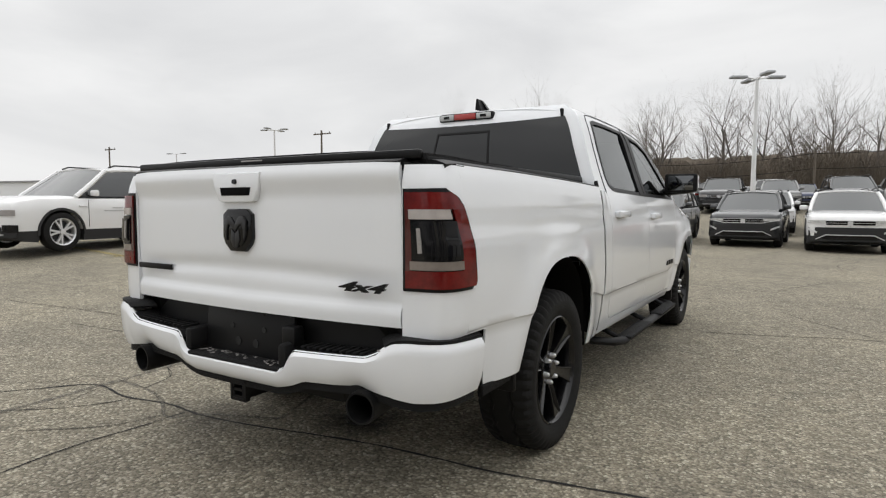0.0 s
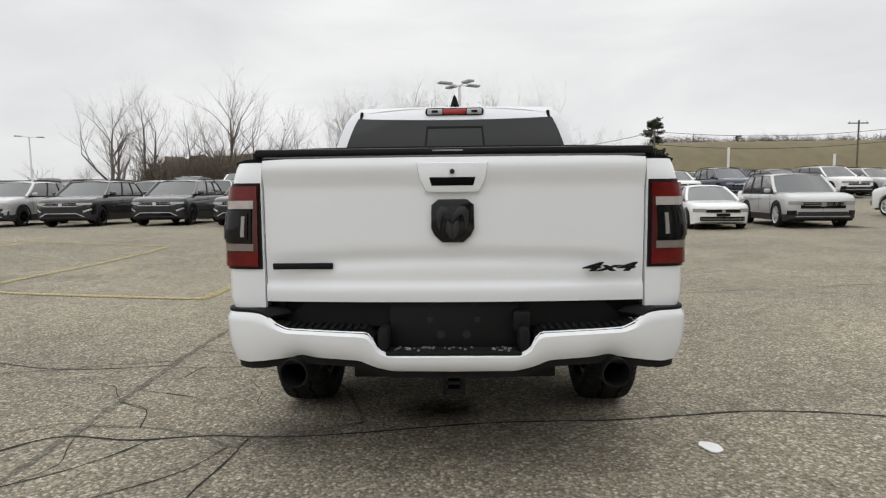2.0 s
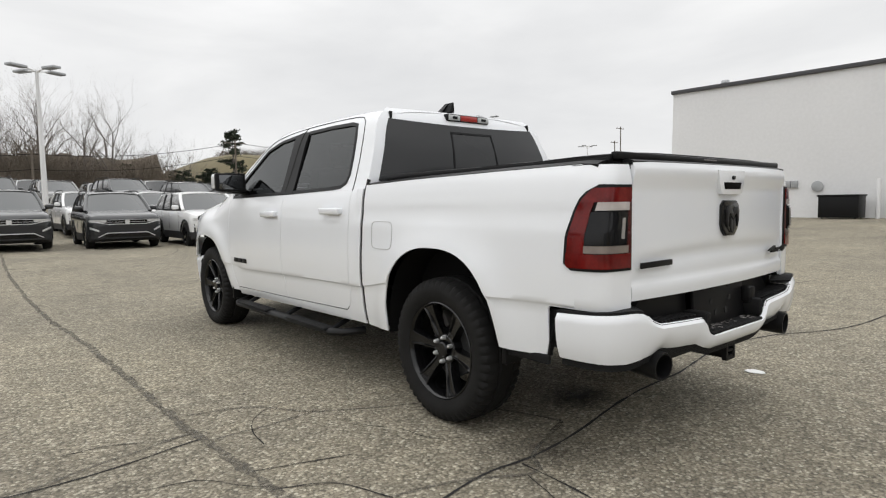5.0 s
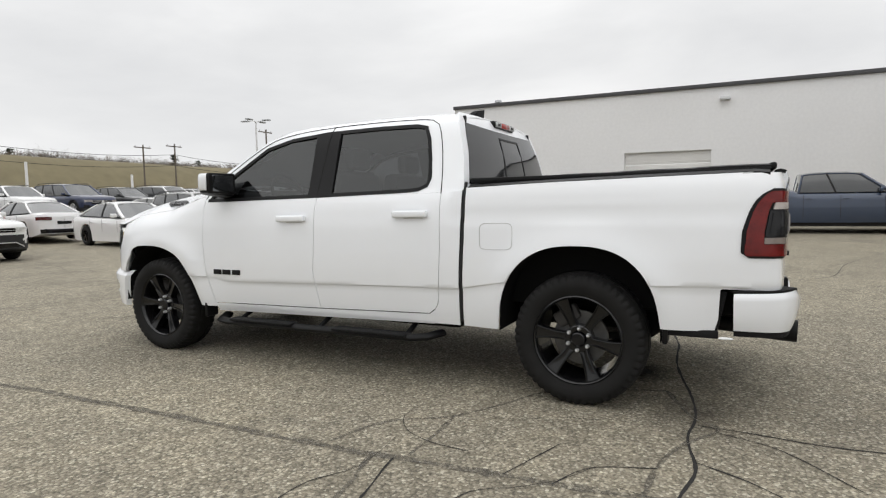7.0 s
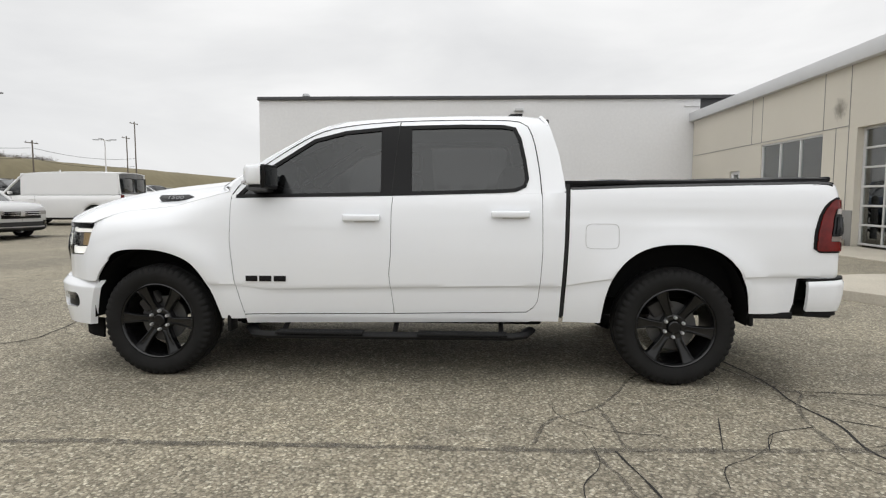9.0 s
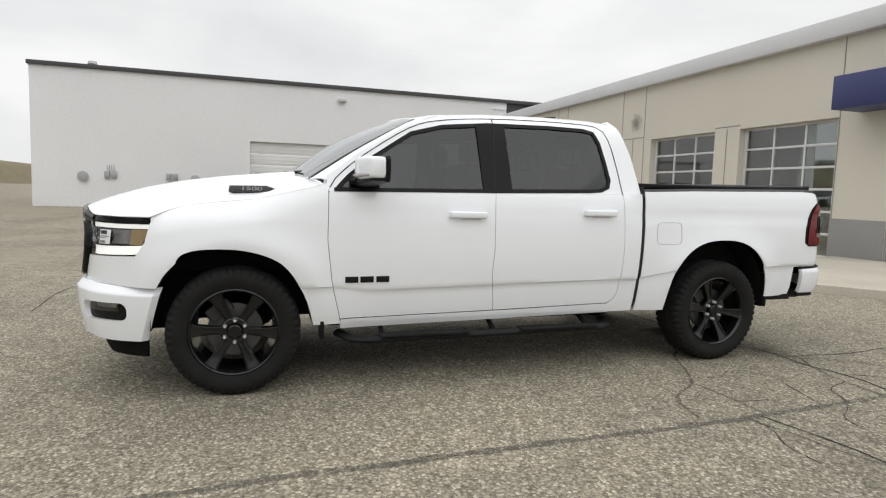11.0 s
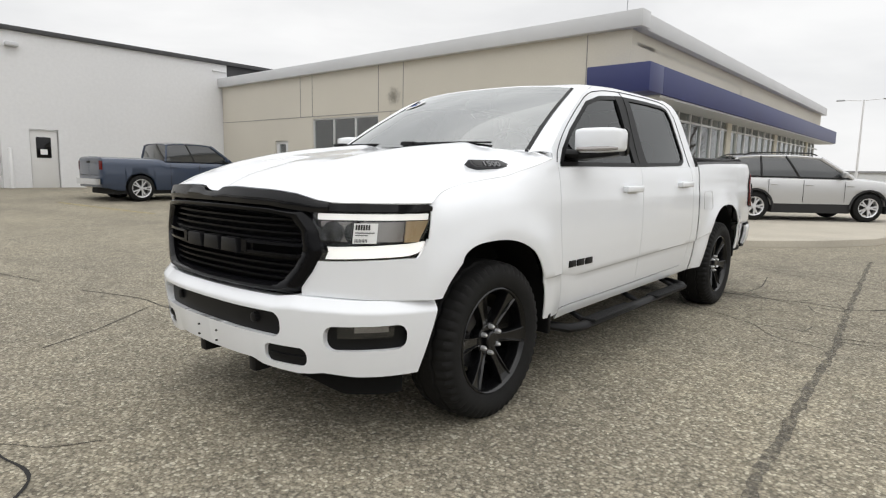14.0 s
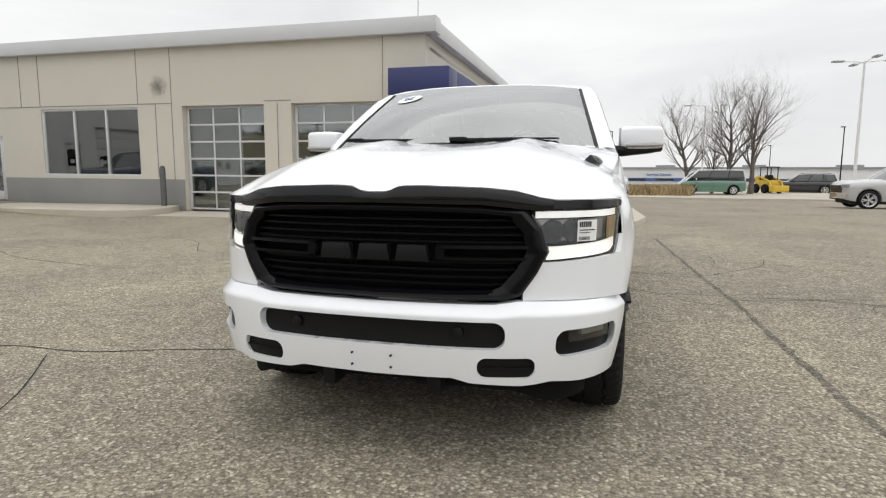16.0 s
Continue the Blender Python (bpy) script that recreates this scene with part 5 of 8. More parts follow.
# head lamps
for s in (-1, 1):
    a0, a1 = at_x(0.64), A23
    zlo = lamp_low
    zhi = lambda a: 1.073 - 0.0 * abs(a)
    hl = strip("head_lamp", s * a0, s * a1, zlo, zhi, -0.055, SATIN, truck, 24, 8, 0.02, label="lit LED head lamp with amber marker", skew=0.085)
    strip("running_light", s * (a0 + 0.01), s * (a1 - 0.02), lambda a: 1.040, lambda a: 1.066, -0.020, LED, hl, 24, 3, 0.01)
    strip("low_light", s * (a0 + 0.03), s * (a1 - 0.025), lambda a: zlo(a) + 0.006 + 0.012 * smooth((abs(a) - a1 + 0.12) / 0.10), lambda a: zlo(a) + 0.058, -0.022, LED, hl, 24, 3, 0.012)
    for k, da in enumerate((0.085, 0.19)):
        c = Vector(front(s * (a0 + da), 0.985, -0.02))
        n = (Vector(front(s * (a0 + da), 0.985, 0.02)) - c).normalized()
        m = Matrix.Translation(c) @ n.to_track_quat("X", "Z").to_matrix().to_4x4()
        bm = lathe([(-0.03, 0.0), (-0.03, 0.045), (0.0, 0.050), (0.004, 0.043), (-0.004, 0.030), (0.002, 0.0)], 20, "x")
        bm.transform(m)
        part("projector", bm, GLOSSBLK, hl)
    strip("inner_reflector", s * (a0 + 0.022), s * (a0 + 0.075), lambda a: 0.945, lambda a: 1.034, -0.030, GREYLENS, hl, 6, 5, 0.01)
    strip("reflector", s * (a0 + 0.06), s * (a1 - 0.13), lambda a: 0.945, lambda a: 1.03, -0.045, GREYLENS, hl, 16, 4, 0.006)
    strip("amber_marker", s * (a1 - 0.135), s * (a1 - 0.02), lambda a: 0.945, lambda a: 1.036, -0.014, AMBER, hl, 8, 4, 0.01, skew=0.045)
    o = strip("lens", s * a0, s * a1, zlo, zhi, 0.004, CLEAR, hl, 24, 8, 0.0, skew=0.085)
    o.visible_shadow = False
# stock tag on the left lamp
tg = strip("stock_tag", -(at_x(0.665) + 0.155), -(at_x(0.665) + 0.255), lambda a: 0.945, lambda a: 1.03, 0.008, PAPER, truck, 4, 3, 0.001, label="white paper stock tag with printed bars")
a0 = at_x(0.665) + 0.158
for z0, z1, b0, b1 in [(1.002, 1.024, 0.005 + 0.0105 * k, 0.0125 + 0.0105 * k) for k in range(6)] + [(0.988, 0.992, 0.006, 0.085), (0.978, 0.981, 0.006, 0.06)]:
    strip("print_bar", -(a0 + b0), -(a0 + b1), lambda a, z0=z0: z0, lambda a, z1=z1: z1, 0.010, INK, tg, 3, 2, 0.0005)
for k in range(9):
    strip("print_bar", -(a0 + 0.006 + 0.006 * k), -(a0 + 0.009 + 0.006 * k), lambda a: 0.950, lambda a: 0.964, 0.010, INK, tg, 2, 2, 0.0005)

# front bumper
bfront = lambda a, z, off: front(a, z, off, BPLAN, BRUN)
BEND = BRUN[-1]
bx = lambda x: at_x(x, BPLAN, BRUN)


def blow(a):
    return lerp(abs(a), [0, bx(0.36), bx(0.44), bx(0.66), bx(0.73), bx(0.78), bx(0.9), BEND], [0.392, 0.397, 0.378, 0.370, 0.376, 0.384, 0.368, 0.362])


# openings of the bumper, as (from, to, low, high) along the nose
SLOT = [(-bx(0.545), bx(0.545), 0.526, 0.638)] + [(s0, s1, 0.488, 0.598) for s0, s1 in ((-bx(0.967), -bx(0.738)), (bx(0.738), bx(0.967)))] + [(s0, s1, 0.405, 0.490) for s0, s1 in ((-bx(0.665), -bx(0.437)), (bx(0.437), bx(0.665)))]
bm = bmesh.new()
us = np.linspace(0, 1, 241)
vs_ = np.linspace(0, 1, 41)


def slot_gap(a, z):
    """Signed distance to the nearest opening's rounded outline."""
    best = 9.0
    for a0, a1, z0, z1 in SLOT:
        ca, cz, ha, hz = (a0 + a1) / 2, (z0 + z1) / 2, abs(a1 - a0) / 2, (z1 - z0) / 2
        r = hz * 0.85
        qa, qz = abs(a - ca) - (ha - r), abs(z - cz) - (hz - r)
        best = min(best, math.hypot(max(qa, 0), max(qz, 0)) + min(max(qa, qz), 0) - r)
    return best


def bump_point(a, z):
    lo, hi = blow(a), lerp(abs(a), [0, bx(0.5), bx(0.6), BEND], [0.700, 0.702, 0.715, 0.688])
    v = (z - lo) / (hi - lo)
    return bfront(a, z, -0.035 * (1 - v) ** 2 - 0.040 * max(0, v - 0.86) / 0.14)


bv, keep = [], []
for u in us:
    col, kc = [], []
    a_ = (2 * u - 1) * BEND
    lo, hi = blow(a_), lerp(abs(a_), [0, bx(0.5), bx(0.6), BEND], [0.700, 0.702, 0.715, 0.688])
    for v in vs_:
        a, z = a_ * (1 - 0.075 * (1 - v)), lo + (hi - lo) * v
        for _ in range(2):
            d = slot_gap(a, z)
            if abs(d) < 0.0075:
                ga, gz_ = (slot_gap(a + 1e-4, z) - d) / 1e-4, (slot_gap(a, z + 1e-4) - d) / 1e-4
                g2 = ga * ga + gz_ * gz_ + 1e-9
                a, z = a - d * ga / g2, z - d * gz_ / g2
        col.append(bm.verts.new(bump_point(a, z)))
        kc.append(slot_gap(a, z))
    bv.append(col)
    keep.append(kc)
for i in range(len(us) - 1):
    for j in range(len(vs_) - 1):
        ds = [keep[i][j], keep[i + 1][j], keep[i + 1][j + 1], keep[i][j + 1]]
        q = (bv[i][j], bv[i + 1][j], bv[i + 1][j + 1], bv[i][j + 1])
        if min(ds) > -0.0008:
            bm.faces.new(q)
        elif sorted(ds)[1] > -0.0008 and max(ds) > 0.002:
            k = ds.index(min(ds))
            bm.faces.new([p for n_, p in enumerate(q) if n_ != k])
loose = [v for v in bm.verts if not v.link_faces]
bmesh.ops.delete(bm, geom=loose, context="VERTS")
rim_e = [e for e in bm.edges if e.is_boundary]
bmesh.ops.recalc_face_normals(bm, faces=bm.faces)
ext = bmesh.ops.extrude_edge_only(bm, edges=rim_e)
for v in [g for g in ext["geom"] if isinstance(g, bmesh.types.BMVert)]:
    d = Vector((v.co.x * 0.35, v.co.y - 1.9, 0)).normalized()
    v.co -= d * 0.045
bmesh.ops.recalc_face_normals(bm, faces=bm.faces)
fb = part("front_bumper", bm, WHITE, truck, "white front bumper with black openings")
for a0, a1, z0, z1 in SLOT:
    strip("bumper_insert", a0 - math.copysign(0.012, a1 - a0), a1 + math.copysign(0.012, a1 - a0), lambda a, z0=z0: z0 - 0.012, lambda a, z1=z1: z1 + 0.012, -0.040, SATIN, fb, 20, 4, 0.012, BPLAN, BRUN)
for s in (-1, 1):
    strip("slot_bezel", s * bx(0.455), s * bx(0.675), lambda a: 0.440, lambda a: 0.447, -0.028, SATIN, fb, 8, 2, 0.012, BPLAN, BRUN)
    strip("fog_lamp", s * bx(0.845), s * bx(0.935), lambda a: 0.566, lambda a: 0.590, -0.024, GREYLENS, fb, 10, 3, 0.012, BPLAN, BRUN, label="clear fog lamp")
    o = strip("fog_lens", s * bx(0.79), s * bx(0.945), lambda a: 0.545, lambda a: 0.594, -0.014, CLEAR, fb, 10, 3, 0.0, BPLAN, BRUN)
    c = Vector(bfront(s * bx(0.36), 0.588, -0.034))
    part("parking_sensor", lathe([(c.y - 0.01, 0.024), (c.y + 0.010, 0.022), (c.y + 0.013, 0.016), (c.y + 0.013, 0.0)], 18, "y", c=(c.x, 0, c.z)), SATIN, fb)
for x in (-0.085, 0.085):
    for z in (0.433, 0.482):
        c = Vector(bfront(math.copysign(bx(abs(x)), x), z, -0.004))
        part("screw_hole", lathe([(c.y - 0.004, 0.005), (c.y + 0.004, 0.005), (c.y + 0.004, 0.0)], 10, "y", c=(c.x, 0, c.z)), SEAM, fb)
part("radiator", newbox((0, 2.44, 0.86), (1.40, 0.03, 0.42), 0.01), LINER, truck)
for s in (-1, 1):
    part("grille_baffle", newbox((s * 0.606, 2.525, 0.86), (0.012, 0.31, 0.30)), SEAM, truck)
# black air dam
strip("air_dam", -BEND * 0.915, BEND * 0.915, lambda a: lerp(abs(a), [0, bx(0.6), bx(0.78), BEND], [0.34, 0.31, 0.25, 0.235]), lambda a: blow(a) + 0.02, -0.15, LINER, truck, 60, 5, 0.02, BPLAN, BRUN)
for s in (-1, 1):
    part("tow_hook_mount", newbox((s * 0.24, 2.70, 0.34), (0.06, 0.12, 0.09), 0.01), SATIN, truck)

# ---- rear of the truck ----
def gate(u, v):
    s = 2 * u - 1
    x = s * 0.820
    z = 0.815 + (1.418 - 0.815) * v
    y = -3.004 - 0.046 * (1 - s * s)
    y -= lerp(z, [0.81, 0.85, 0.875, 0.90, 0.96, 1.03, 1.30, 1.36, 1.385, 1.43], [0.016, 0.020, 0.018, 0.006, 0.008, 0.012, 0.012, 0.028, 0.030, 0.014])
    dip = 0.011 * math.exp(-(((z - 1.00 + 0.03 * s * s) / 0.035) ** 2)) * (1 - s**6)
    return (x, y + dip, z)


tg_ = part("tailgate", sheet(gate, np.linspace(0, 1, 41), np.linspace(0, 1, 45), 0.04, (0, -2.5, 1.1)), WHITE, truck, "white tailgate")
part("tailgate_spoiler", sheet(lambda u, v: ((2 * u - 1) * 0.820, -2.965 - 0.062 * v - 0.03 * (1 - (2 * u - 1) ** 2), 1.420 + 0.010 * math.sin(math.pi * v)), np.linspace(0, 1, 21), np.linspace(0, 1, 5), 0.02, (0, -2.9, 1.2)), SATIN, tg_)


def corner_line(z):
    """Plan of the rear corner at height z, from the flank to the tailgate seam, with its running length."""
    w = W(-2.765, z)
    pts = [(W(y, z), y) for y in np.linspace(-2.565, -2.765, 9)]
    pts += [tuple(p) for p in spline([(w, -2.765), (w - 0.004, -2.820), (w - 0.018, -2.868), (w - 0.060, -2.906), (0.808, -2.926)], 24)[1:]]
    pts = np.array(pts)
    if z > 1.31:
        pts[:, 1] += (z - 1.31) * 0.30 * np.clip((-2.765 - pts[:, 1]) / 0.2, 0, 1)
    return pts, np.r_[0, np.cumsum(np.linalg.norm(np.diff(pts, axis=0), axis=1))]


def corner_post(u, v):
    """Painted corner that turns from the bed side to the tailgate."""
    z = 0.752 + (1.376 - 0.752) * v
    pts, run = corner_line(z)
    a = run[8] + (run[-1] - run[8]) * u
    return (-np.interp(a, run, pts[:, 0]), np.interp(a, run, pts[:, 1]), z)


o = part("bed_corner", sheet(corner_post, np.linspace(0, 1, 24), np.linspace(0, 1, 24), 0.02, (0, -2.5, 1.1)), WHITE, truck)
flip_x(o, "bed_corner", truck)


def lamp_pt(u, v, off):
    """Tail-lamp surface, from the flank round to the tailgate, u 0 on the flank."""
    z = 0.924 + (1.290 - 0.924) * v
    yf = lerp(z, [0.924, 0.938, 0.955, 1.07, 1.17, 1.23, 1.267, 1.290], [-2.750, -2.718, -2.710, -2.716, -2.746, -2.776, -2.812, -2.862])
    pts, run = corner_line(z)
    r0 = float(np.interp(-yf, -pts[:, 1], run))
    a = r0 + (run[-1] - 0.004 - r0) * u
    x, y = (float(np.interp(a, run, pts[:, k])) for k in (0, 1))
    d = Vector((x - 0.7, y + 2.7, 0)).normalized()
    return (-(x + d.x * off), y + d.y * off, z)


def lamp_patch(name, u0, u1, v0, v1, off, material, parent, th=0.008, round_=0.0, label="", nu=10, nv=10):
    def fn(u, v):
        return lamp_pt(u0 + (u1 - u0) * u, v0 + (v1 - v0) * v, off)
    return part(name, sheet(fn, np.linspace(0, 1, nu), np.linspace(0, 1, nv), th, (0, -2.5, 1.1)), material, parent, label)


def tail_lamp():
    clear, smoky = mat("clear_tail_lens", (0.46, 0.42, 0.40), 0.15, coat=0.6, var=0.15, vscale=20), mat("smoky_tail_lens", (0.20, 0.17, 0.15), 0.15, coat=0.6, var=0.2, vscale=20)
    t = lamp_patch("tail_lamp", 0.0, 1.0, 0.0, 1.0, 0.006, SATIN, truck, 0.012, label="red and clear tail lamp with a dark centre", nu=20, nv=14)
    ps = [t]
    ps.append(lamp_patch("red_lens", 0.07, 0.97, 0.80, 0.965, 0.016, REDLENS, t, nu=16))
    ps.append(lamp_patch("red_lens", 0.05, 0.97, 0.035, 0.205, 0.016, REDLENS, t, nu=16))
    ps.append(lamp_patch("red_lens", 0.06, 0.30, 0.2, 0.81, 0.0155, REDLENS, t, nu=10))
    ps.append(lamp_patch("red_lens", 0.90, 0.97, 0.2, 0.81, 0.0155, DARKRED, t, nu=4))
    ps.append(lamp_patch("reverse_lens", 0.36, 0.92, 0.705, 0.80, 0.019, clear, t))
    ps.append(lamp_patch("reverse_lens", 0.30, 0.92, 0.215, 0.30, 0.019, smoky, t))
    ps.append(lamp_patch("lamp_centre", 0.31, 0.90, 0.31, 0.69, 0.021, LENSBLK, t))
    ps.append(lamp_patch("lamp_centre_frame", 0.36, 0.86, 0.35, 0.65, 0.027, LENSBLK, t))
    ps.append(lamp_patch("side_reflector", 0.79, 0.835, 0.38, 0.62, 0.032, GREYLENS, t, nu=3))
    return ps


left = tail_lamp()
rt = flip_x(left[0], "tail_lamp", truck, "red and clear tail lamp with a dark centre")
for o in left[1:]:
    flip_x(o, o.name.split(".")[0], rt)

for s in (-1, 1):
    part("tailgate_gap", newbox((s * 0.8045, -2.895, 1.075), (0.026, 0.02, 0.62)), SEAM, truck)
# closing top of each rear corner
for s in (-1, 1):
    pts, run = corner_line(1.376)
    bm = prism([(s * x, y) for x, y in pts[6::3]] + [(s * 0.785, -2.915), (s * 0.785, -2.70)], "z", 1.356, 1.378)
    part("bed_corner_top", bm, SATIN, truck)
# handle, camera, emblem, badges
hb = prism([(-0.150, 1.395), (0.150, 1.395), (0.140, 1.330), (0.112, 1.278), (0.095, 1.272), (-0.095, 1.272), (-0.112, 1.278), (-0.140, 1.330)], "y", -3.085, -3.04, 0.008)
h = part("tailgate_handle", hb, WHITE, tg_)
part("handle_pocket", prism([(-0.098, 1.335), (0.098, 1.335), (0.088, 1.300), (-0.088, 1.300)], "y", -3.090, -3.06, 0.006), mat("unlit_pocket", (0.004, 0.004, 0.004), 0.95, spec=0.1), h)
part("rear_camera", lathe([(-3.095, 0.0), (-3.095, 0.010), (-3.08, 0.012)], 14, "y", c=(0, 0, 1.358)), GLOSSBLK, h)
oct_ = [(-0.060, 1.245), (0.060, 1.245), (0.090, 1.222), (0.092, 1.125), (0.078, 1.095), (0.045, 1.066), (-0.045, 1.066), (-0.078, 1.095), (-0.092, 1.125), (-0.090, 1.222)]
em = part("emblem", prism(oct_, "y", -3.082, -3.05, 0.008), GLOSSBLK, tg_, "dark shield-shaped emblem")
in_ = [(x * 0.72, 1.155 + (z - 1.155) * 0.72) for x, z in oct_]
part("emblem_plate", prism(in_, "y", -3.088, -3.07, 0.006), GLOSSBLK, em)
for s in (-1, 1):
    part("emblem_facet", prism([(0, 1.150), (0, 1.182), (s * 0.024, 1.212), (s * 0.050, 1.216), (s * 0.069, 1.196), (s * 0.066, 1.140), (s * 0.054, 1.112), (s * 0.050, 1.160), (s * 0.040, 1.182), (s * 0.026, 1.176)], "y", -3.093, -3.084, 0.002), GUNMETAL, em)
    part("emblem_facet", prism([(0, 1.080), (0, 1.140), (s * 0.022, 1.160), (s * 0.030, 1.115), (s * 0.014, 1.088)], "y", -3.0925, -3.084, 0.002), GUNMETAL, em)
tx = text_mesh("4x4", 0.108, 0.006, 0.35, 0.0035)
tx.transform(Matrix.Translation((0.652, -3.056, 0.957)) @ Matrix.Diagonal((1.33, 1, 0.46, 1)) @ Matrix.Rotation(radians(90), 4, "X"))
part("four_wheel_badge", tx, SATIN, tg_, "black raised 4x4 lettering")
part("name_badge", newbox((-0.652, -3.043, 0.968), (0.262, 0.012, 0.026), 0.003), SATIN, tg_, "black badge bar")

tg_.location = (0, 0.098, -0.030)
tg_.scale.x = 0.976
# bed rails and cover
for s in (-1, 1):
    def cap(u, v, s=s):
        y = -2.845 + 1.725 * v
        z = bed_top(y)
        x0, x1 = W(y, z) + 0.002, 0.80
        t = u
        return (s * (x0 + (x1 - x0) * t), y, z + 0.018 * math.sin(min(1.0, t * 2.2) * math.pi / 2))
    part("bed_rail_cap", sheet(cap, np.linspace(0, 1, 8), np.linspace(0, 1, 24), 0.02, (0, -2, 1.0)), SATIN, truck, "black bed rail cap")
cov = part("bed_cover", newbox((0, -1.972, 1.428), (1.70, 1.755, 0.02), 0.006), VINYL, truck, "black vinyl folding bed cover")
for k in range(4):
    y0 = -1.095 - k * 0.441
    y1 = y0 - 0.436
    def panel(u, v, y0=y0, y1=y1):
        s = 2 * u - 1
        y = y0 + (y1 - y0) * v
        return (s * 0.865, y, 1.442 + 0.030 * (-1.1 - y) / 1.9 + 0.012 * (1 - s**4) - 0.010 * abs(s) ** 8 + 0.004 * math.sin(math.pi * v))
    part("cover_panel", sheet(panel, np.linspace(0, 1, 21), np.linspace(0, 1, 7), 0.022, (0, y0, 1.0)), VINYL, cov)
for s in (-1, 1):
    part("cover_rail", newbox((s * 0.845, -1.972, 1.435), (0.045, 1.755, 0.03), 0.006), SATIN, cov)
part("cover_lip", newbox((0, -2.862, 1.456), (1.70, 0.035, 0.036), 0.010), SATIN, cov)
cov.location.z = -0.040
part("cover_label", newbox((-0.02, -2.8805, 1.462), (0.13, 0.003, 0.006)), GREYLENS, cov)

# rear bumper
RB = spline([(0, -3.150), (0.35, -3.147), (0.62, -3.134), (0.84, -3.102), (0.945, -3.055), (0.992, -2.995), (1.012, -2.90), (1.018, -2.79)], 100)
RR = np.r_[0, np.cumsum(np.linalg.norm(np.diff(RB, axis=0), axis=1))]
rx = lambda x: float(np.interp(x, RB[:, 0], RR))
REND = RR[-1]


def rear(a, z, off=0.0):
    s = -1.0 if a < 0 else 1.0
    x, y = (np.interp(abs(a), RR, RB[:, k]) for k in (0, 1))
    d = Vector((x * 0.25, y + 2.5, 0)).normalized() if abs(a) < rx(0.8) else Vector((x - 0.62, y + 2.82, 0)).normalized()
    return (s * (x + d.x * off), y + d.y * off, z)


rtop = lambda a: lerp(abs(a), [0, rx(0.27), rx(0.315), rx(0.335), rx(0.36), rx(0.70), rx(0.745), rx(0.80), rx(0.86), REND], [0.612, 0.612, 0.63, 0.675, 0.702, 0.716, 0.735, 0.775, 0.788, 0.772])
rlow = lambda a: lerp(abs(a), [0, rx(0.26), rx(0.33), rx(0.40), rx(0.50), rx(0.66), rx(0.78), rx(0.9), REND], [0.532, 0.534, 0.55, 0.578, 0.585, 0.592, 0.575, 0.56, 0.56])


def rcover(u, v):
    a = (2 * u - 1) * REND
    lo, hi = rlow(a), rtop(a)
    z = lo + (hi - lo) * v
    push = -0.030 * (1 - v) ** 3 - 0.018 * max(0, v - 0.85) / 0.15
    ex = math.exp(-(((abs(a) - rx(0.655)) / 0.07) ** 2)) * (1 - v) ** 2 * 0.02
    return rear(a, z, push - ex)


rb = part("rear_bumper", sheet(rcover, np.linspace(0, 1, 141), np.linspace(0, 1, 14), 0.03, (0, -2.4, 0.65)), WHITE, truck, "white rear bumper with black step pads")
part("bumper_valance", sheet(lambda u, v: rear((2 * u - 1) * REND, rlow((2 * u - 1) * REND) - 0.045 * (1 - v) + 0.012, -0.045), np.linspace(0, 1, 81), np.linspace(0, 1, 4), 0.02, (0, -2.4, 0.65)), MATTE, rb)
for s in (-1, 1):
    # step pad with ribs
    def pad(u, v, s=s):
        a = s * (rx(0.335) + (rx(0.80) - rx(0.335)) * u)
        x, y, z = rear(a, rtop(a) - 0.004, -0.012)
        return (x, y + (-2.985 - y) * v, min(z, 0.735) + 0.0 * v)
    pd_ = part("step_pad", sheet(pad, np.linspace(0, 1, 20), np.linspace(0, 1, 6), 0.02, (0, -3.0, 0.5)), MATTE, rb, "black ribbed step pad")
    for k in range(11):
        x = s * (0.375 + 0.033 * k)
        part("rib", newbox((x, -3.06, 0.7085 + 0.0012 * k), (0.016, 0.085, 0.010), 0.003), MATTE, pd_)
    part("riser", sheet(lambda u, v, s=s: (s * (0.27 + 0.545 * u), -3.003 + 0.012 * v + 0.03 * u * u, 0.70 + 0.115 * v), np.linspace(0, 1, 8), np.linspace(0, 1, 4), 0.02, (0, -2.5, 0.75)), SATIN, rb)
    part("recess_side", newbox((s * 0.292, -3.07, 0.668), (0.05, 0.13, 0.10), 0.02), MATTE, rb)
    # filler between bumper end and body
    part("bumper_end_filler", sheet(lambda u, v, s=s: (s * (0.952 + 0.012 * u), -2.66 - 0.045 * v - 0.05 * u, 0.545 + (0.765 - 0.545) * v), np.linspace(0, 1, 3), np.linspace(0, 1, 6), 0.02, (0, -2.6, 0.6)), MATTE, rb)
    part("top_pad", sheet(lambda u, v, s=s: (lambda p: (p[0] * (1 - 0.10 * v), p[1] + (0.09 if u < 0.6 else 0.03) * v, p[2] + 0.006))(rear(s * (rx(0.78) + (REND - rx(0.78)) * u), rtop(rx(0.78) + (REND - rx(0.78)) * u) - 0.002, -0.012)), np.linspace(0, 1, 14), np.linspace(0, 1, 4), 0.012, (0, -2.7, 0.5)), MATTE, rb)
pl = part("plate_panel", newbox((0, -3.035, 0.715), (0.545, 0.02, 0.215), 0.006, Matrix.Rotation(-0.10, 4, "X")), SATIN, rb, "empty black number-plate recess")
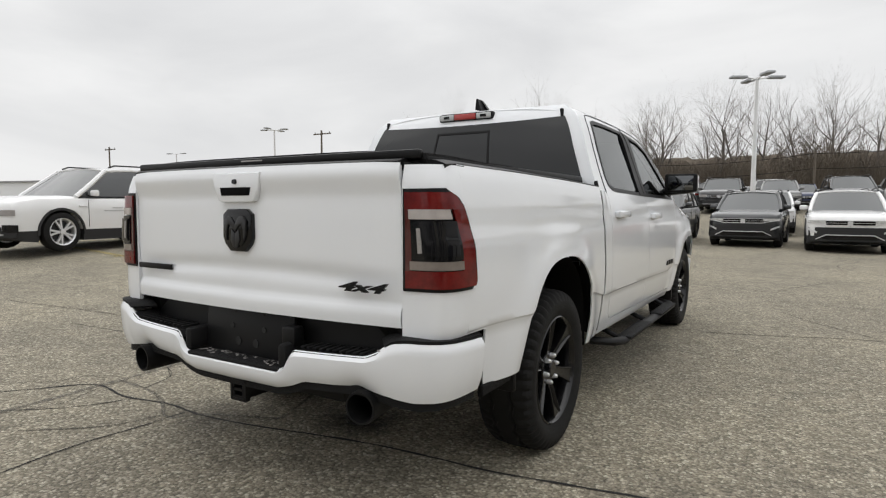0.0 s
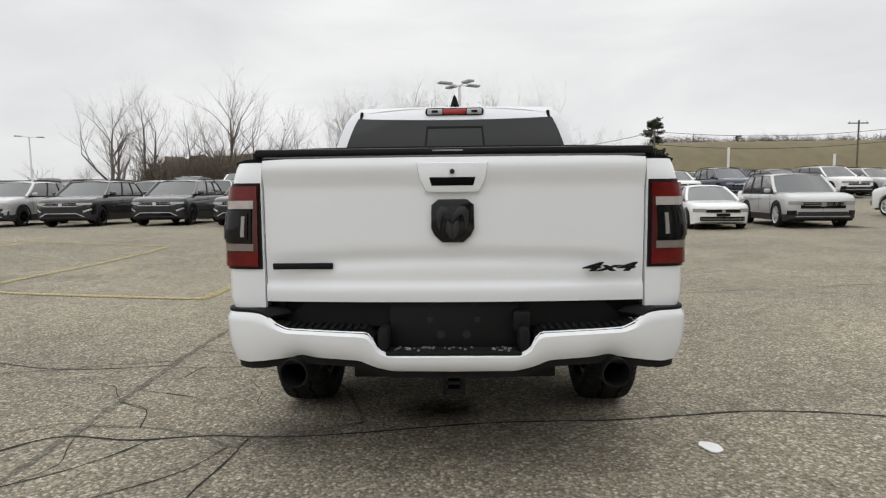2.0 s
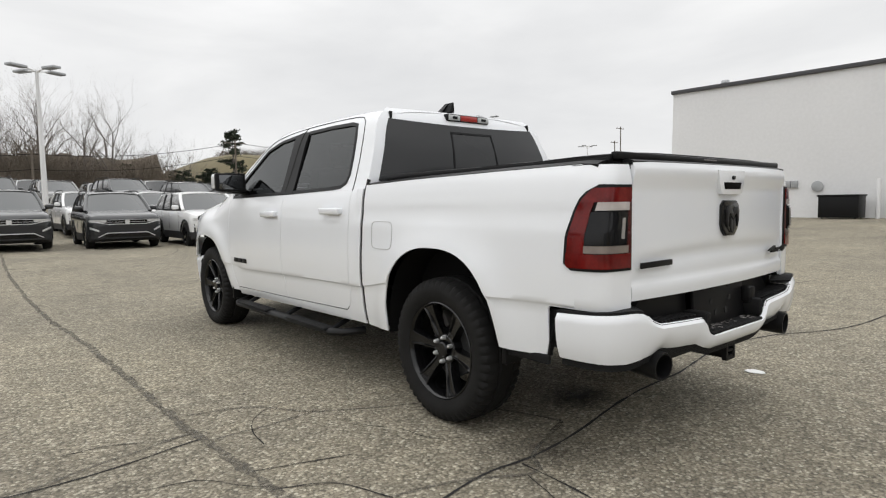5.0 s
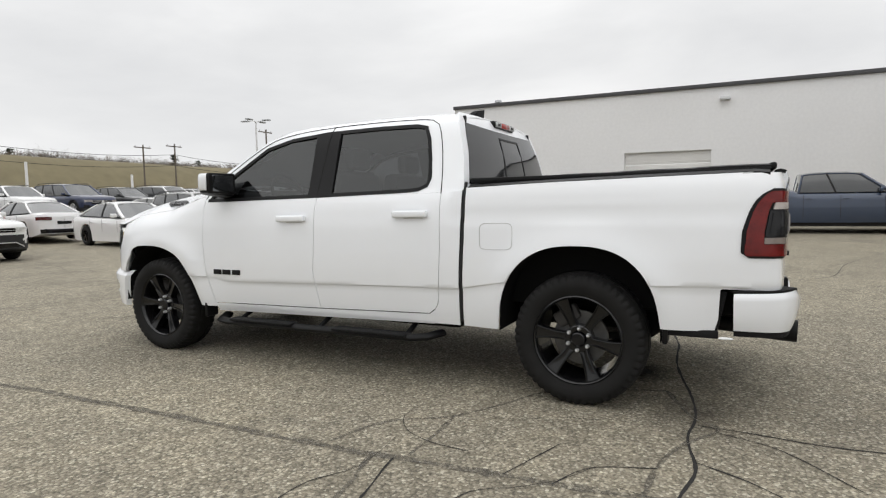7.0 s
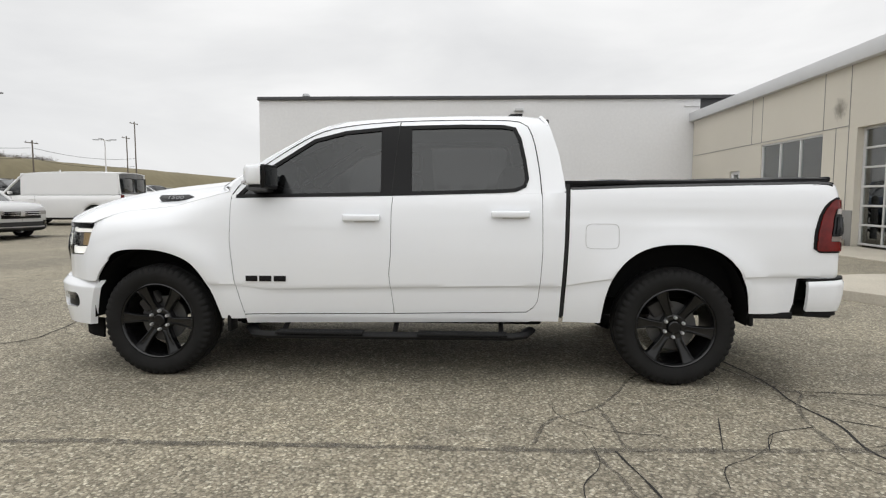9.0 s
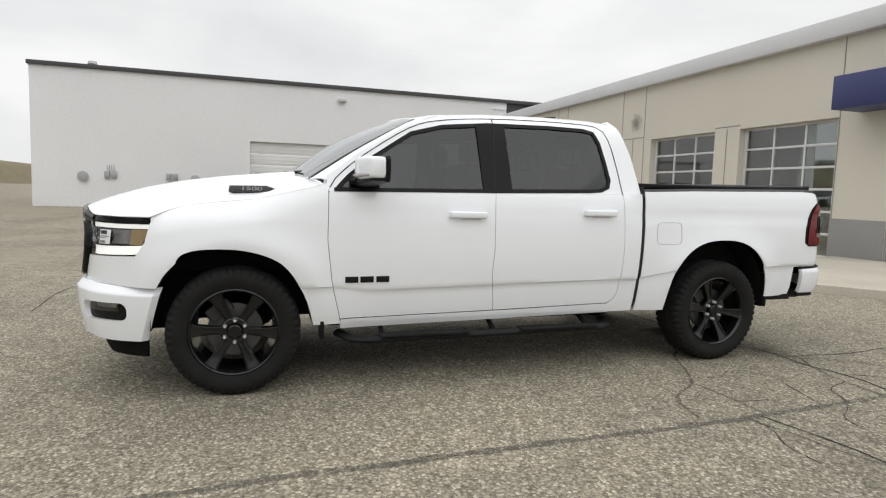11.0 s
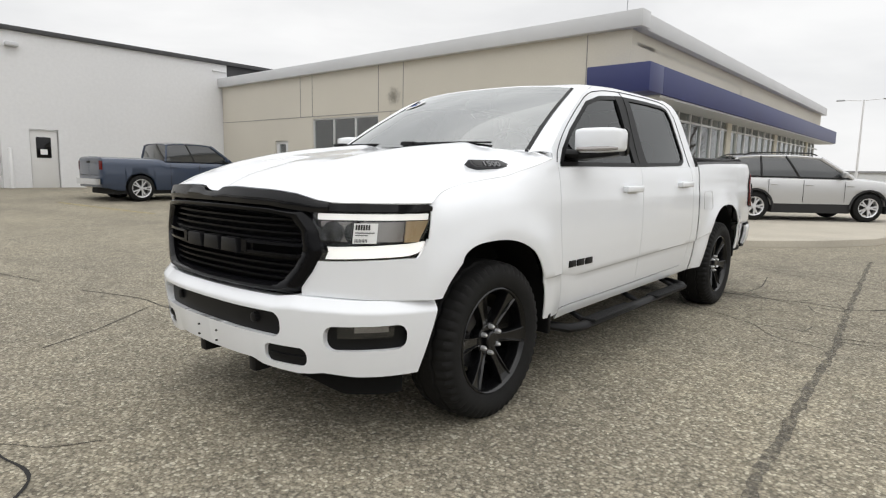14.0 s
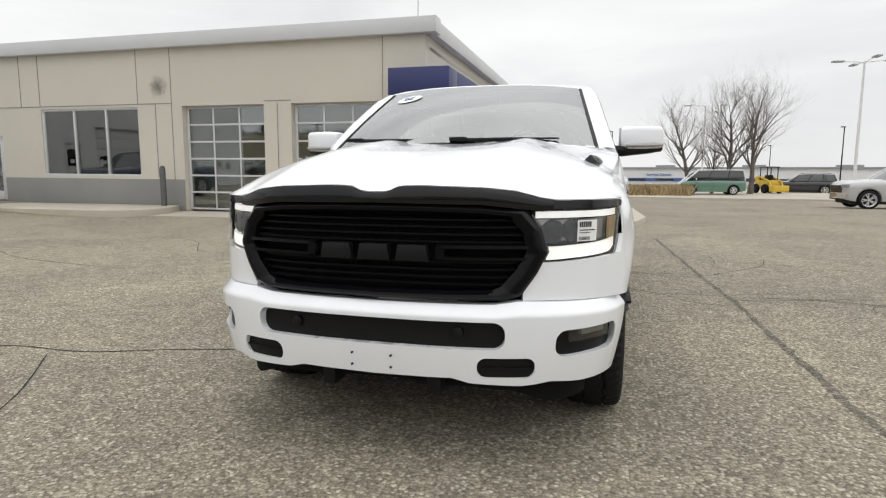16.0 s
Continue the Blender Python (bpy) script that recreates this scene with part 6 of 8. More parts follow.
for x, z, r in ((-0.055, 0.672, 0.018), (0.055, 0.672, 0.018), (-0.10, 0.735, 0.013), (0.10, 0.735, 0.013), (-0.09, 0.80, 0.007), (0.09, 0.80, 0.007)):
    part("plate_hole", lathe([(-3.050 + (z - 0.7) * 0.1, 0.0), (-3.050 + (z - 0.7) * 0.1, r), (-3.03, r)], 14, "y", c=(x, 0, z)), SEAM, pl)
part("recess_floor", newbox((0, -3.085, 0.612), (0.56, 0.12, 0.015), 0.004), MATTE, rb)
part("tow_socket", newbox((0.285, -3.06, 0.735), (0.075, 0.06, 0.085), 0.012), SATIN, rb)
for k in range(38):
    if k < 26:
        c, size = (random.uniform(-0.24, 0.26), random.uniform(-3.13, -3.06), 0.622), (random.uniform(0.004, 0.03), random.uniform(0.003, 0.012), 0.004)
    else:
        c, size = (0.76 + random.uniform(-0.02, 0.02), -3.08 + random.uniform(-0.03, 0.03), 0.742), (random.uniform(0.004, 0.02), 0.006, 0.004)
    part("scuff", newbox(c, size, 0.0, Matrix.Rotation(random.uniform(0, 3), 4, "Z")), GREYLENS, rb)
rb.location = (0, 0.108, -0.032)
# exhaust tips
for s in (-1, 1):
    bm = lathe([(-2.55, 0.045), (-2.80, 0.048), (-2.83, 0.062), (-3.10, 0.064), (-3.115, 0.062), (-3.115, 0.055), (-2.90, 0.052)], 28, "y", c=(0, 0, 0))
    bm.transform(Matrix.Translation((s * 0.652, 0.04, 0.497)) @ Matrix.Translation((0, -2.9, 0)) @ Matrix.Rotation(s * radians(6), 4, "Z") @ Matrix.Rotation(radians(2), 4, "X") @ Matrix.Translation((0, 2.9, 0)))
    bm.transform(Matrix.Translation((0, 0.065, 0)))
    part("exhaust_tip", bm, SATIN, truck, "black exhaust tip")
# hitch receiver
bm = bmesh.new()
for x, z, sx, sz in ((0, 0.507, 0.075, 0.012), (0, 0.443, 0.075, 0.012), (-0.0315, 0.475, 0.012, 0.06), (0.0315, 0.475, 0.012, 0.06)):
    box(bm, (x, -3.0, z), (sx, 0.24, sz))
box(bm, (0, -3.11, 0.475), (0.092, 0.02, 0.012), 0.0)
for x in (-0.042, 0.042):
    box(bm, (x, -3.11, 0.475), (0.012, 0.025, 0.088))
for z in (0.433, 0.517):
    box(bm, (0, -3.11, z), (0.092, 0.025, 0.012))
box(bm, (0, -2.92, 0.49), (0.9, 0.08, 0.08), 0.01)
bm.transform(Matrix.Translation((0, 0.125, -0.03)))
part("hitch_receiver", bm, SATIN, truck)

# ---- side fittings ----
def both_sides(name, bm, material, label="", parent=truck):
    o = part(name, bm, material, parent, label)
    return o, flip_x(o, name, parent, label)


# side steps
bm = tube([(-0.86, 1.18, 0.34), (-1.00, 1.10, 0.325), (-1.035, 1.0, 0.325), (-1.035, -0.72, 0.335), (-1.00, -0.80, 0.337), (-0.86, -0.86, 0.345)], 0.042, 12, squash=0.62)
a, b = both_sides("side_step", bm, SATIN, "black oval side step")
for y in (0.62, -0.38):
    bm = newbox((-1.045, y, 0.352), (0.10, 0.62, 0.022), 0.010)
    o = part("step_tread", bm, MATTE, a)
    flip_x(o, "step_tread", b)
for y in (0.9, 0.1, -0.65):
    bm = tube([(-1.02, y, 0.33), (-0.85, y, 0.40), (-0.70, y, 0.46)], 0.018, 8)
    o = part("step_bracket", bm, SATIN, a)
    flip_x(o, "step_bracket", b)
# door handles
for y, z in ((0.322, 1.152), (-0.707, 1.177)):
    x = -W(y, z)
    bm = newbox((x - 0.030, y, z), (0.026, 0.262, 0.046), 0.011, None, 3)
    box(bm, (x - 0.012, y + 0.105, z), (0.03, 0.05, 0.040), 0.008)
    box(bm, (x - 0.012, y - 0.105, z), (0.03, 0.05, 0.040), 0.008)
    o, o2 = both_sides("door_handle", bm, WHITE)
    bm = newbox((x - 0.002, y - 0.02, z - 0.010), (0.012, 0.15, 0.045), 0.005)
    q = part("handle_recess", bm, mat("shadowed_recess_paint", (0.55, 0.55, 0.55), 0.4) if y > 0 else bpy.data.materials["shadowed_recess_paint"], o)
    flip_x(q, "handle_recess", o2)
# maker's name on the doors, as plain blocks
nb = part("door_badge", newbox((-W(1.02, 0.72) - 0.003, 1.115, 0.722), (0.008, 0.085, 0.040), 0.003), SATIN, truck, "black raised badge blocks")
for y in (1.015, 0.910):
    part("badge_block", newbox((-W(y, 0.72) - 0.003, y, 0.722), (0.008, 0.088, 0.040), 0.003), SATIN, nb)
nb2 = flip_x(nb, "door_badge", truck, "black raised badge blocks")
for o in list(nb.children):
    flip_x(o, "badge_block", nb2)
# fuel door
pts = [(-1.326 + 0.112 * math.copysign(abs(math.cos(w)) ** 0.35, math.cos(w)), 1.030 + 0.085 * math.copysign(abs(math.sin(w)) ** 0.35, math.sin(w))) for w in np.linspace(0, 2 * math.pi, 40, endpoint=False)]
bm = bmesh.new()
rows = [[(-(W(y, z) + o), -1.326 + (y + 1.326) * k, 1.030 + (z - 1.030) * k) for y, z in pts] for k, o in ((1.0, 0.0005), (1.0, 0.0025), (0.98, 0.0025), (0.97, 0.0005))]
grid_faces(bm, rows, loop_v=True)
part("fuel_door", bm, mat("pale_panel_edge", (0.42, 0.42, 0.42), 0.5), truck)
# hood side badges with model number, lying on the hood's outer slope
def on_hood(x, y):
    """Point and normal of the hood next to the plan point (x, y)."""
    at = min(((u, v) for u in np.linspace(0.80, 1.0, 61) for v in np.linspace(0.2, 1.0, 81)), key=lambda k: math.dist(hood(*k)[:2], (x, y)))
    p = Vector(hood(*at))
    a, b = Vector(hood(at[0] - 0.02, at[1])) - p, Vector(hood(at[0], at[1] - 0.02)) - p
    n = a.cross(b).normalized()
    return p, n if n.z > 0 else -n


for s in (-1, 1):
    foot, out_ = on_hood(0.834, 1.736)
    foot, out_ = Vector((s * foot.x, foot.y, foot.z)), Vector((s * out_.x, out_.y, out_.z))
    out_ = (out_ + Vector((s * 0.55, 0, 0))).normalized()
    along = Vector((-s * 0.24, 1, -0.05))
    along = (along - out_ * along.dot(out_)).normalized()
    up = out_.cross(along) * s
    up = up if up.z > 0 else -up
    face = Matrix((out_, along, up)).transposed().to_4x4()
    face.translation = foot + out_ * 0.014
    pts = [(0.135, 0.018), (-0.095, 0.034), (-0.150, 0.010), (-0.132, -0.024), (0.105, -0.036), (0.135, -0.016)]
    bm = prism(pts, "x", -0.05, 0.010, 0.004)
    bm.transform(face)
    hbg = part("hood_badge", bm, GUNMETAL, truck, "dark scoop badge with raised numerals 1500")
    bm = prism([(y * 0.90, z * 0.76) for y, z in pts], "x", 0.006, 0.0125, 0.001)
    bm.transform(face)
    part("badge_field", bm, GLOSSBLK, hbg)
    tx = text_mesh("1500", 0.050, 0.003, 0.0, 0.0012)
    tx.transform(face @ Matrix.Translation((0.014, -0.005, -0.010)) @ Matrix.Rotation(radians(-2), 4, "X") @ Matrix.Rotation(math.pi / 2 if s > 0 else -math.pi / 2, 4, "Z") @ Matrix.Rotation(0 if s > 0 else math.pi, 4, "Z") @ Matrix.Diagonal((1.35 * s, 1, 0.85, 1)) @ Matrix.Rotation(math.pi / 2, 4, "X"))
    part("numerals", tx, mat("brushed_badge_numerals", (0.16, 0.16, 0.165), 0.35, 0.6) if s < 0 else bpy.data.materials["brushed_badge_numerals"], hbg)


# door mirrors
def mirror():
    def ring(x, k, y0, y1, z0, z1, p):
        cy, cz, hy, hz = (y0 + y1) / 2, (z0 + z1) / 2, (y1 - y0) / 2 * k, (z1 - z0) / 2 * k
        return [(x, cy + hy * math.copysign(abs(math.cos(w)) ** p, math.cos(w)), cz + hz * math.copysign(abs(math.sin(w)) ** p, math.sin(w))) for w in np.linspace(0, 2 * math.pi, 28, endpoint=False)]

    def shell(sections, p=0.38):
        bm = bmesh.new()
        vs = grid_faces(bm, [ring(*q, p) for q in sections], loop_v=True)
        bm.faces.new(vs[0])
        bm.faces.new(vs[-1][::-1])
        bmesh.ops.recalc_face_normals(bm, faces=bm.faces)
        return bm

    cap = part("door_mirror", shell([(-1.000, 0.90, 0.945, 1.065, 1.370, 1.505), (-1.012, 0.98, 0.945, 1.085, 1.368, 1.510), (-1.06, 1.0, 0.945, 1.105, 1.366, 1.514), (-1.16, 1.0, 0.94, 1.10, 1.366, 1.514), (-1.235, 1.0, 0.93, 1.075, 1.372, 1.512), (-1.262, 0.96, 0.93, 1.050, 1.378, 1.508), (-1.272, 0.80, 0.93, 1.04, 1.385, 1.500)]), WHITE, truck, "white door mirror with black base")
    low = part("mirror_base", shell([(-0.985, 0.9, 0.96, 1.10, 1.328, 1.375), (-1.02, 1.0, 0.95, 1.10, 1.325, 1.378), (-1.20, 1.0, 0.94, 1.075, 1.345, 1.376), (-1.262, 0.8, 0.935, 1.04, 1.358, 1.380)], 0.5), SATIN, cap)
    arm = part("mirror_arm", tube([(-0.90, 1.10, 1.370), (-0.96, 1.085, 1.362), (-1.03, 1.055, 1.362)], [0.060, 0.052, 0.050], 14, squash=0.62), SATIN, cap)
    ind = part("mirror_indicator", tube([(-1.04, 1.108, 1.392), (-1.14, 1.106, 1.392), (-1.22, 1.086, 1.394), (-1.262, 1.05, 1.396)], [0.010, 0.013, 0.013, 0.008], 8), GREYLENS, cap)
    rim = part("mirror_rim", shell([(-1.000, 0.9, 0.925, 0.955, 1.352, 1.512), (-1.01, 1.0, 0.925, 0.955, 1.348, 1.516), (-1.262, 1.0, 0.915, 0.950, 1.356, 1.512), (-1.272, 0.9, 0.915, 0.950, 1.362, 1.506)], 0.3), SATIN, cap)
    gl = part("mirror_glass", newbox((-1.136, 0.921, 1.434), (0.215, 0.010, 0.128), 0.004), mat("tinted_mirror_glass", (0.14, 0.145, 0.15), 0.03, 1.0), cap)
    sail = part("mirror_sail", prism([(1.20, 1.372), (1.13, 1.435), (0.985, 1.36)], "x", -0.945, -0.915, 0.004), SATIN, cap)
    c2 = flip_x(cap, "door_mirror", truck, "white door mirror with black base")
    for o in (low, arm, ind, rim, gl, sail):
        flip_x(o, o.name.split(".")[0], c2)
    cap.location.x, c2.location.x = 0.03, -0.03


mirror()
# mud flaps behind the wheels
for y, z0, z1 in ((1.30, 0.33, 0.60), (-2.335, 0.42, 0.70)):
    bm = newbox((-0.93, y, (z0 + z1) / 2), (0.12, 0.03, z1 - z0), 0.01)
    both_sides("mud_flap", bm, SATIN)
bm = newbox((-0.965, -2.46, 0.495), (0.02, 0.30, 0.045), 0.008)
both_sides("lower_moulding", bm, MATTE)
# bed front seal
bm = tube([(-W(-1.09, z) + 0.012, lerp(z, [0.45, 1.0, 1.37], [-1.060, -1.090, -1.100]), z) for z in np.linspace(0.46, 1.38, 10)], 0.012, 6)
both_sides("bed_gap", bm, SEAM)

# ---- parked cars ----
CARGLASS = mat("dark_car_glass", (0.022, 0.025, 0.027), 0.06, coat=1.0, spec=0.8)
SCREENGLASS = mat("car_windscreen", (0.050, 0.055, 0.057), 0.06, coat=0.5, spec=0.6)
LAMPGLASS = mat("clear_lamp_glass", (0.50, 0.50, 0.49), 0.15, coat=0.6, fine=0.35, fscale=25)
ALLOY = mat("silver_alloy", (0.70, 0.70, 0.71), 0.32, 0.5)
TRIM = mat("dark_cladding", (0.016, 0.016, 0.017), 0.7)
P_BLACK = paint("black_car_paint", (0.012, 0.012, 0.013))
P_GREY = paint("dark_grey_car_paint", (0.024, 0.026, 0.028), 0.3)
P_MID = paint("grey_car_paint", (0.19, 0.19, 0.185), 0.3)
P_SILVER = paint("silver_car_paint", (0.50, 0.50, 0.50), 0.35)
P_WHITE = paint("white_car_paint", (0.78, 0.78, 0.78))
P_RED = paint("red_car_paint", (0.22, 0.018, 0.018))
P_BLUE = paint("dark_blue_car_paint", (0.024, 0.041, 0.080), 0.2)
P_NAVY = paint("navy_car_paint", (0.020, 0.030, 0.075), 0.2)
P_GREEN = paint("sage_green_car_paint", (0.10, 0.20, 0.15))


def sup(t, p):
    t = min(max(t, 0.0), 1.0)
    return (1 - t**p) ** (1 / p)


def car_wheel(parent, m, r, wd, rimmat, spokes=5, twin=True):
    hub = new("wheel")
    hub.parent, hub.matrix_basis = parent, m
    q = r - 0.115
    part("tyre", lathe([(-wd / 2, q), (-wd / 2 - 0.008, r - 0.06), (-wd / 2 + 0.02, r - 0.008), (-0.05, r), (0.05, r), (wd / 2 - 0.02, r - 0.008), (wd / 2, q)], 32, "x", closed=True), RUBBER, hub)
    rim = part("rim", lathe([(-wd / 2 + 0.005, q + 0.008), (-wd / 2 - 0.004, q), (-wd / 2 + 0.012, q - 0.02), (0.0, q - 0.04), (wd / 2, q)], 28, "x"), rimmat, hub)
    part("brake_disc", lathe([(-0.03, 0.0), (-0.03, q - 0.05)], 20, "x"), TRIM, hub)
    bm = bmesh.new()
    for k in range(spokes):
        for d in ((-0.13, 0.13) if twin else (0.0,)):
            a = 2 * math.pi * k / spokes
            rot = Matrix.Rotation(a, 4, "X")
            h = 0.018 if twin else 0.035
            rows = []
            for rr, s in ((0.045, 0.3), (q * 0.55, 0.8), (q - 0.01, 1.0)):
                y = d * rr * s * (1.6 if twin else 1)
                rows.append([rot @ Vector((x, y + yy, rr)) for x, yy in ((-wd / 2 + 0.05, -h), (-wd / 2 + 0.012, -h), (-wd / 2 + 0.012, h), (-wd / 2 + 0.05, h))])
            vs = grid_faces(bm, rows, loop_v=True)
    lathe([(-wd / 2 + 0.05, 0.06), (-wd / 2 + 0.005, 0.055), (-wd / 2 + 0.002, 0.0)], 16, "x", bm)
    bmesh.ops.recalc_face_normals(bm, faces=bm.faces)
    part("spokes", bm, rimmat, rim)
    return hub


def build_car(name, label, category, S, body, rim=ALLOY, cladding=True, group=""):
    """A car from its side lines. S holds length, width, height, wheel places, top line and window lines."""
    L, Wd, H = S["L"], S["W"] / 2, S["H"]
    car = thing(name, label, category, Matrix(), group)
    hl = L / 2
    r = S["r"]
    axles = S["axles"]
    tops = S["top"]
    pf, pr, nf, nr = S.get("pf", 3.0), S.get("pr", 4.5), S.get("nf", 0.75), S.get("nr", 0.45)
    top = lambda y: lerp(y, [p[0] for p in tops], [p[1] for p in tops])

    def half(y):
        if y > hl - nf:
            return Wd * sup((y - hl + nf) / nf, pf)
        if y < -hl + nr:
            return Wd * sup((-hl + nr - y) / nr, pr)
        return Wd

    def nose(x):
        return hl - nf + nf * sup(abs(x) / Wd, pf)

    def tail(x):
        return -hl + nr - nr * sup(abs(x) / Wd, pr)

    clear_ = S.get("clear", 0.20)

    def low(y):
        z = clear_ + 0.10 * smooth((abs(y) - hl + 0.5) / 0.5)
        for ya in axles:
            t = abs(y - ya) / (r + 0.07)
            if t < 1:
                z = max(z, 0.9 * r + (1.10 * r + 0.07 - 0.0) * (1 - t**2.2) ** (1 / 2.2) - 0.02)
        return z

    ys = set(np.linspace(-hl, hl, 40))
    ys |= {hl - nf * k for k in (0.002, 0.01, 0.03, 0.06, 0.10, 0.16, 0.25)} | {-hl + nr * k for k in (0.002, 0.01, 0.03, 0.07, 0.14, 0.25, 0.4)}
    for ya in axles:
        ys |= {ya + (r + 0.07) * k for k in (-1.001, -0.985, -0.93, -0.8, -0.55, -0.25, 0, 0.25, 0.55, 0.8, 0.93, 0.985, 1.001)}
    rows = []
    for y in sorted(ys):
        w, zt, zb = max(half(y), 0.004), top(y), low(y)
        zb = min(zb, zt - 0.16)
        sec = [(0, zt + 0.02), (0.5, zt + 0.016), (0.84, zt - 0.005), (0.94, zt - 0.045), (0.985, zt - 0.12), (1.0, zt - 0.26), (1.0, max(0.62, zb + 0.06)), (0.985, max(0.42, zb + 0.03)), (0.965, zb)]
        half_ = []
        zl = None
        for k, z in sec:
            z = max(z, zb) if zl is None else max(min(z, zl - 0.001), zb)
            zl = z
            half_.append((k * w, y, z))
        rows.append(half_ + [(-x, y_, z) for x, y_, z in half_[:0:-1]])
    bm = bmesh.new()
    grid_faces(bm, rows, loop_v=True)
    for f in bm.faces:
        c = f.calc_center_median()
        if cladding and c.z < 0.42:
            f.material_index = 1
    bmesh.ops.recalc_face_normals(bm, faces=bm.faces)
    b = part("body", bm, [body, TRIM], car, angle=30)
    if cladding:
        for ya in axles:
            for s in (-1, 1):
                rows_ = []
                for w in np.linspace(0, math.pi, 19):
                    c_, s_ = math.cos(w), math.sin(w)
                    rows_.append([(s * (Wd + dx), ya + rr * c_, 0.9 * r - 0.02 + (rr - r - 0.07 + 1.10 * r + 0.07) * s_ ** 0.91) for rr, dx in ((r + 0.065, -0.02), (r + 0.065, 0.008), (r + 0.105, 0.010), (r + 0.115, -0.004))])
                bm = bmesh.new()
                grid_faces(bm, rows_, loop_v=True)
                bmesh.ops.recalc_face_normals(bm, faces=bm.faces)
                part("arch_cladding", bm, TRIM, car)
    part("underbody", newbox((0, 0, 0.49), (Wd * 1.72, L * 0.88, 0.54)), SEAM, car)
    # cabin: glass sides, roof, pillars
    for y0, y1, r0, r1, tag in S["cabins"]:
        zt_ = lambda y: top(y) - 0.012
        wb, wr = Wd * 0.905, Wd * S.get("roofw", 0.70)
        base = [(wb * (0.90 if k in (0,) else 1.0), y0 + (y1 - y0) * k / 8) for k in range(9)]
        topz = lambda t: H - 0.055 - 0.05 * abs(2 * t - 1) ** 3
        rowb, rowt = [], []
        for k in range(9):
            t = k / 8
            yb_, yt_ = y0 + (y1 - y0) * t, r0 + (r1 - r0) * t
            rowb.append((wb, yb_, zt_(yb_)))
            rowt.append((wr, yt_, topz(t)))
        for s in (-1, 1):
            bm = bmesh.new()
            rr_ = [[(s * (a[0] + (b_[0] - a[0]) * v + 0.02 * math.sin(math.pi * v)), a[1] + (b_[1] - a[1]) * v, a[2] + (b_[2] - a[2]) * v) for v in np.linspace(0, 1, 5)] for a, b_ in zip(rowb, rowt)]
            grid_faces(bm, rr_)
            part("side_window", bm, CARGLASS, car)
            # pillars and sills in body colour
            def line(t, off=0.012):
                k = t * 8
                i = min(int(k), 7)
                f = k - i
                a = np.array(rowb[i]) * (1 - f) + np.array(rowb[i + 1]) * f
                c = np.array(rowt[i]) * (1 - f) + np.array(rowt[i + 1]) * f
                return [Vector(((a[0] + (c[0] - a[0]) * v + 0.02 * math.sin(math.pi * v)) * s, a[1] + (c[1] - a[1]) * v, a[2] + (c[2] - a[2]) * v)) for v in np.linspace(0, 1, 5)]
            part("pillar", tube(line(0.0), 0.034, 8), body, car)
            part("pillar", tube(line(1.0), 0.05, 8), body, car)
            for t in S.get("posts", (0.45,)):
                part("pillar", tube(line(t), 0.028, 6), TRIM, car)
            part("waist_trim", tube([Vector((s * (p[0] + 0.008), p[1], p[2] + 0.01)) for p in rowb], 0.014, 6), TRIM, car)
        for t, nm, gm in ((1, "windscreen", SCREENGLASS), (0, "rear_window", CARGLASS)):
            i = -1 if t else 0
            a, c = rowb[i], rowt[i]
            bow = 0.10 if t else -0.06
            zc = top(a[1] + bow)
            bm = sheet(lambda u, v: ((2 * u - 1) * (a[0] + (c[0] - a[0]) * v), a[1] + (c[1] - a[1]) * v + bow * (1 - (2 * u - 1) ** 2) * (1 - 0.3 * v), (a[2] + 0.014 * (1 - (2 * u - 1) ** 2)) * (1 - v) + (c[2] + 0.03 * (1 - (2 * u - 1) ** 2)) * v), np.linspace(0, 1, 13), np.linspace(0, 1, 6), 0.0, (0, 0, 0.8))
            part(nm, bm, gm, car)
        bm = sheet(lambda u, v: ((2 * u - 1) * (wr + 0.025), r0 - 0.04 + (r1 - r0 + 0.06 + 0.04 * (1 - (2 * u - 1) ** 2)) * v, topz(v) + 0.058 * (1 - abs(2 * u - 1) ** 3.0) - 0.0), np.linspace(0, 1, 13), np.linspace(0, 1, 12), 0.035, (0, 0, 0.5))
        part("roof", bm, body, car)
        if S.get("rails"):
            for s in (-1, 1):
                part("roof_rail", tube([(s * wr, r0 + 0.15, H - 0.04), (s * wr, r0 + 0.3, H + 0.02), (s * wr, (r0 + r1) / 2, H + 0.035), (s * wr, r1 - 0.25, H + 0.02), (s * wr, r1 - 0.1, H - 0.03)], 0.018, 6), TRIM, car)
    # nose and tail fittings

    def npatch(nm, x0, x1, z0, z1, m, off=0.012, skew=0.0, th=0.02, parent=car):
        return part(nm, sheet(lambda u, v: (x0 + (x1 - x0) * u, nose(x0 + (x1 - x0) * u) + off, (z0 + skew * abs(x0 + (x1 - x0) * u)) * (1 - v) + (z1 + skew * abs(x0 + (x1 - x0) * u)) * v), np.linspace(0, 1, 12), np.linspace(0, 1, 3), th, (0, 0, 0.5)), m, parent)

    def tpatch(nm, x0, x1, z0, z1, m, off=0.012, th=0.02):
        return part(nm, sheet(lambda u, v: (x0 + (x1 - x0) * u, tail(x0 + (x1 - x0) * u) - off, z0 + (z1 - z0) * v), np.linspace(0, 1, 12), np.linspace(0, 1, 3), th, (0, 0, 0.5)), m, car)

    for spec in S["front"]:
        npatch(*spec)
    for spec in S["rear"]:
        tpatch(*spec)
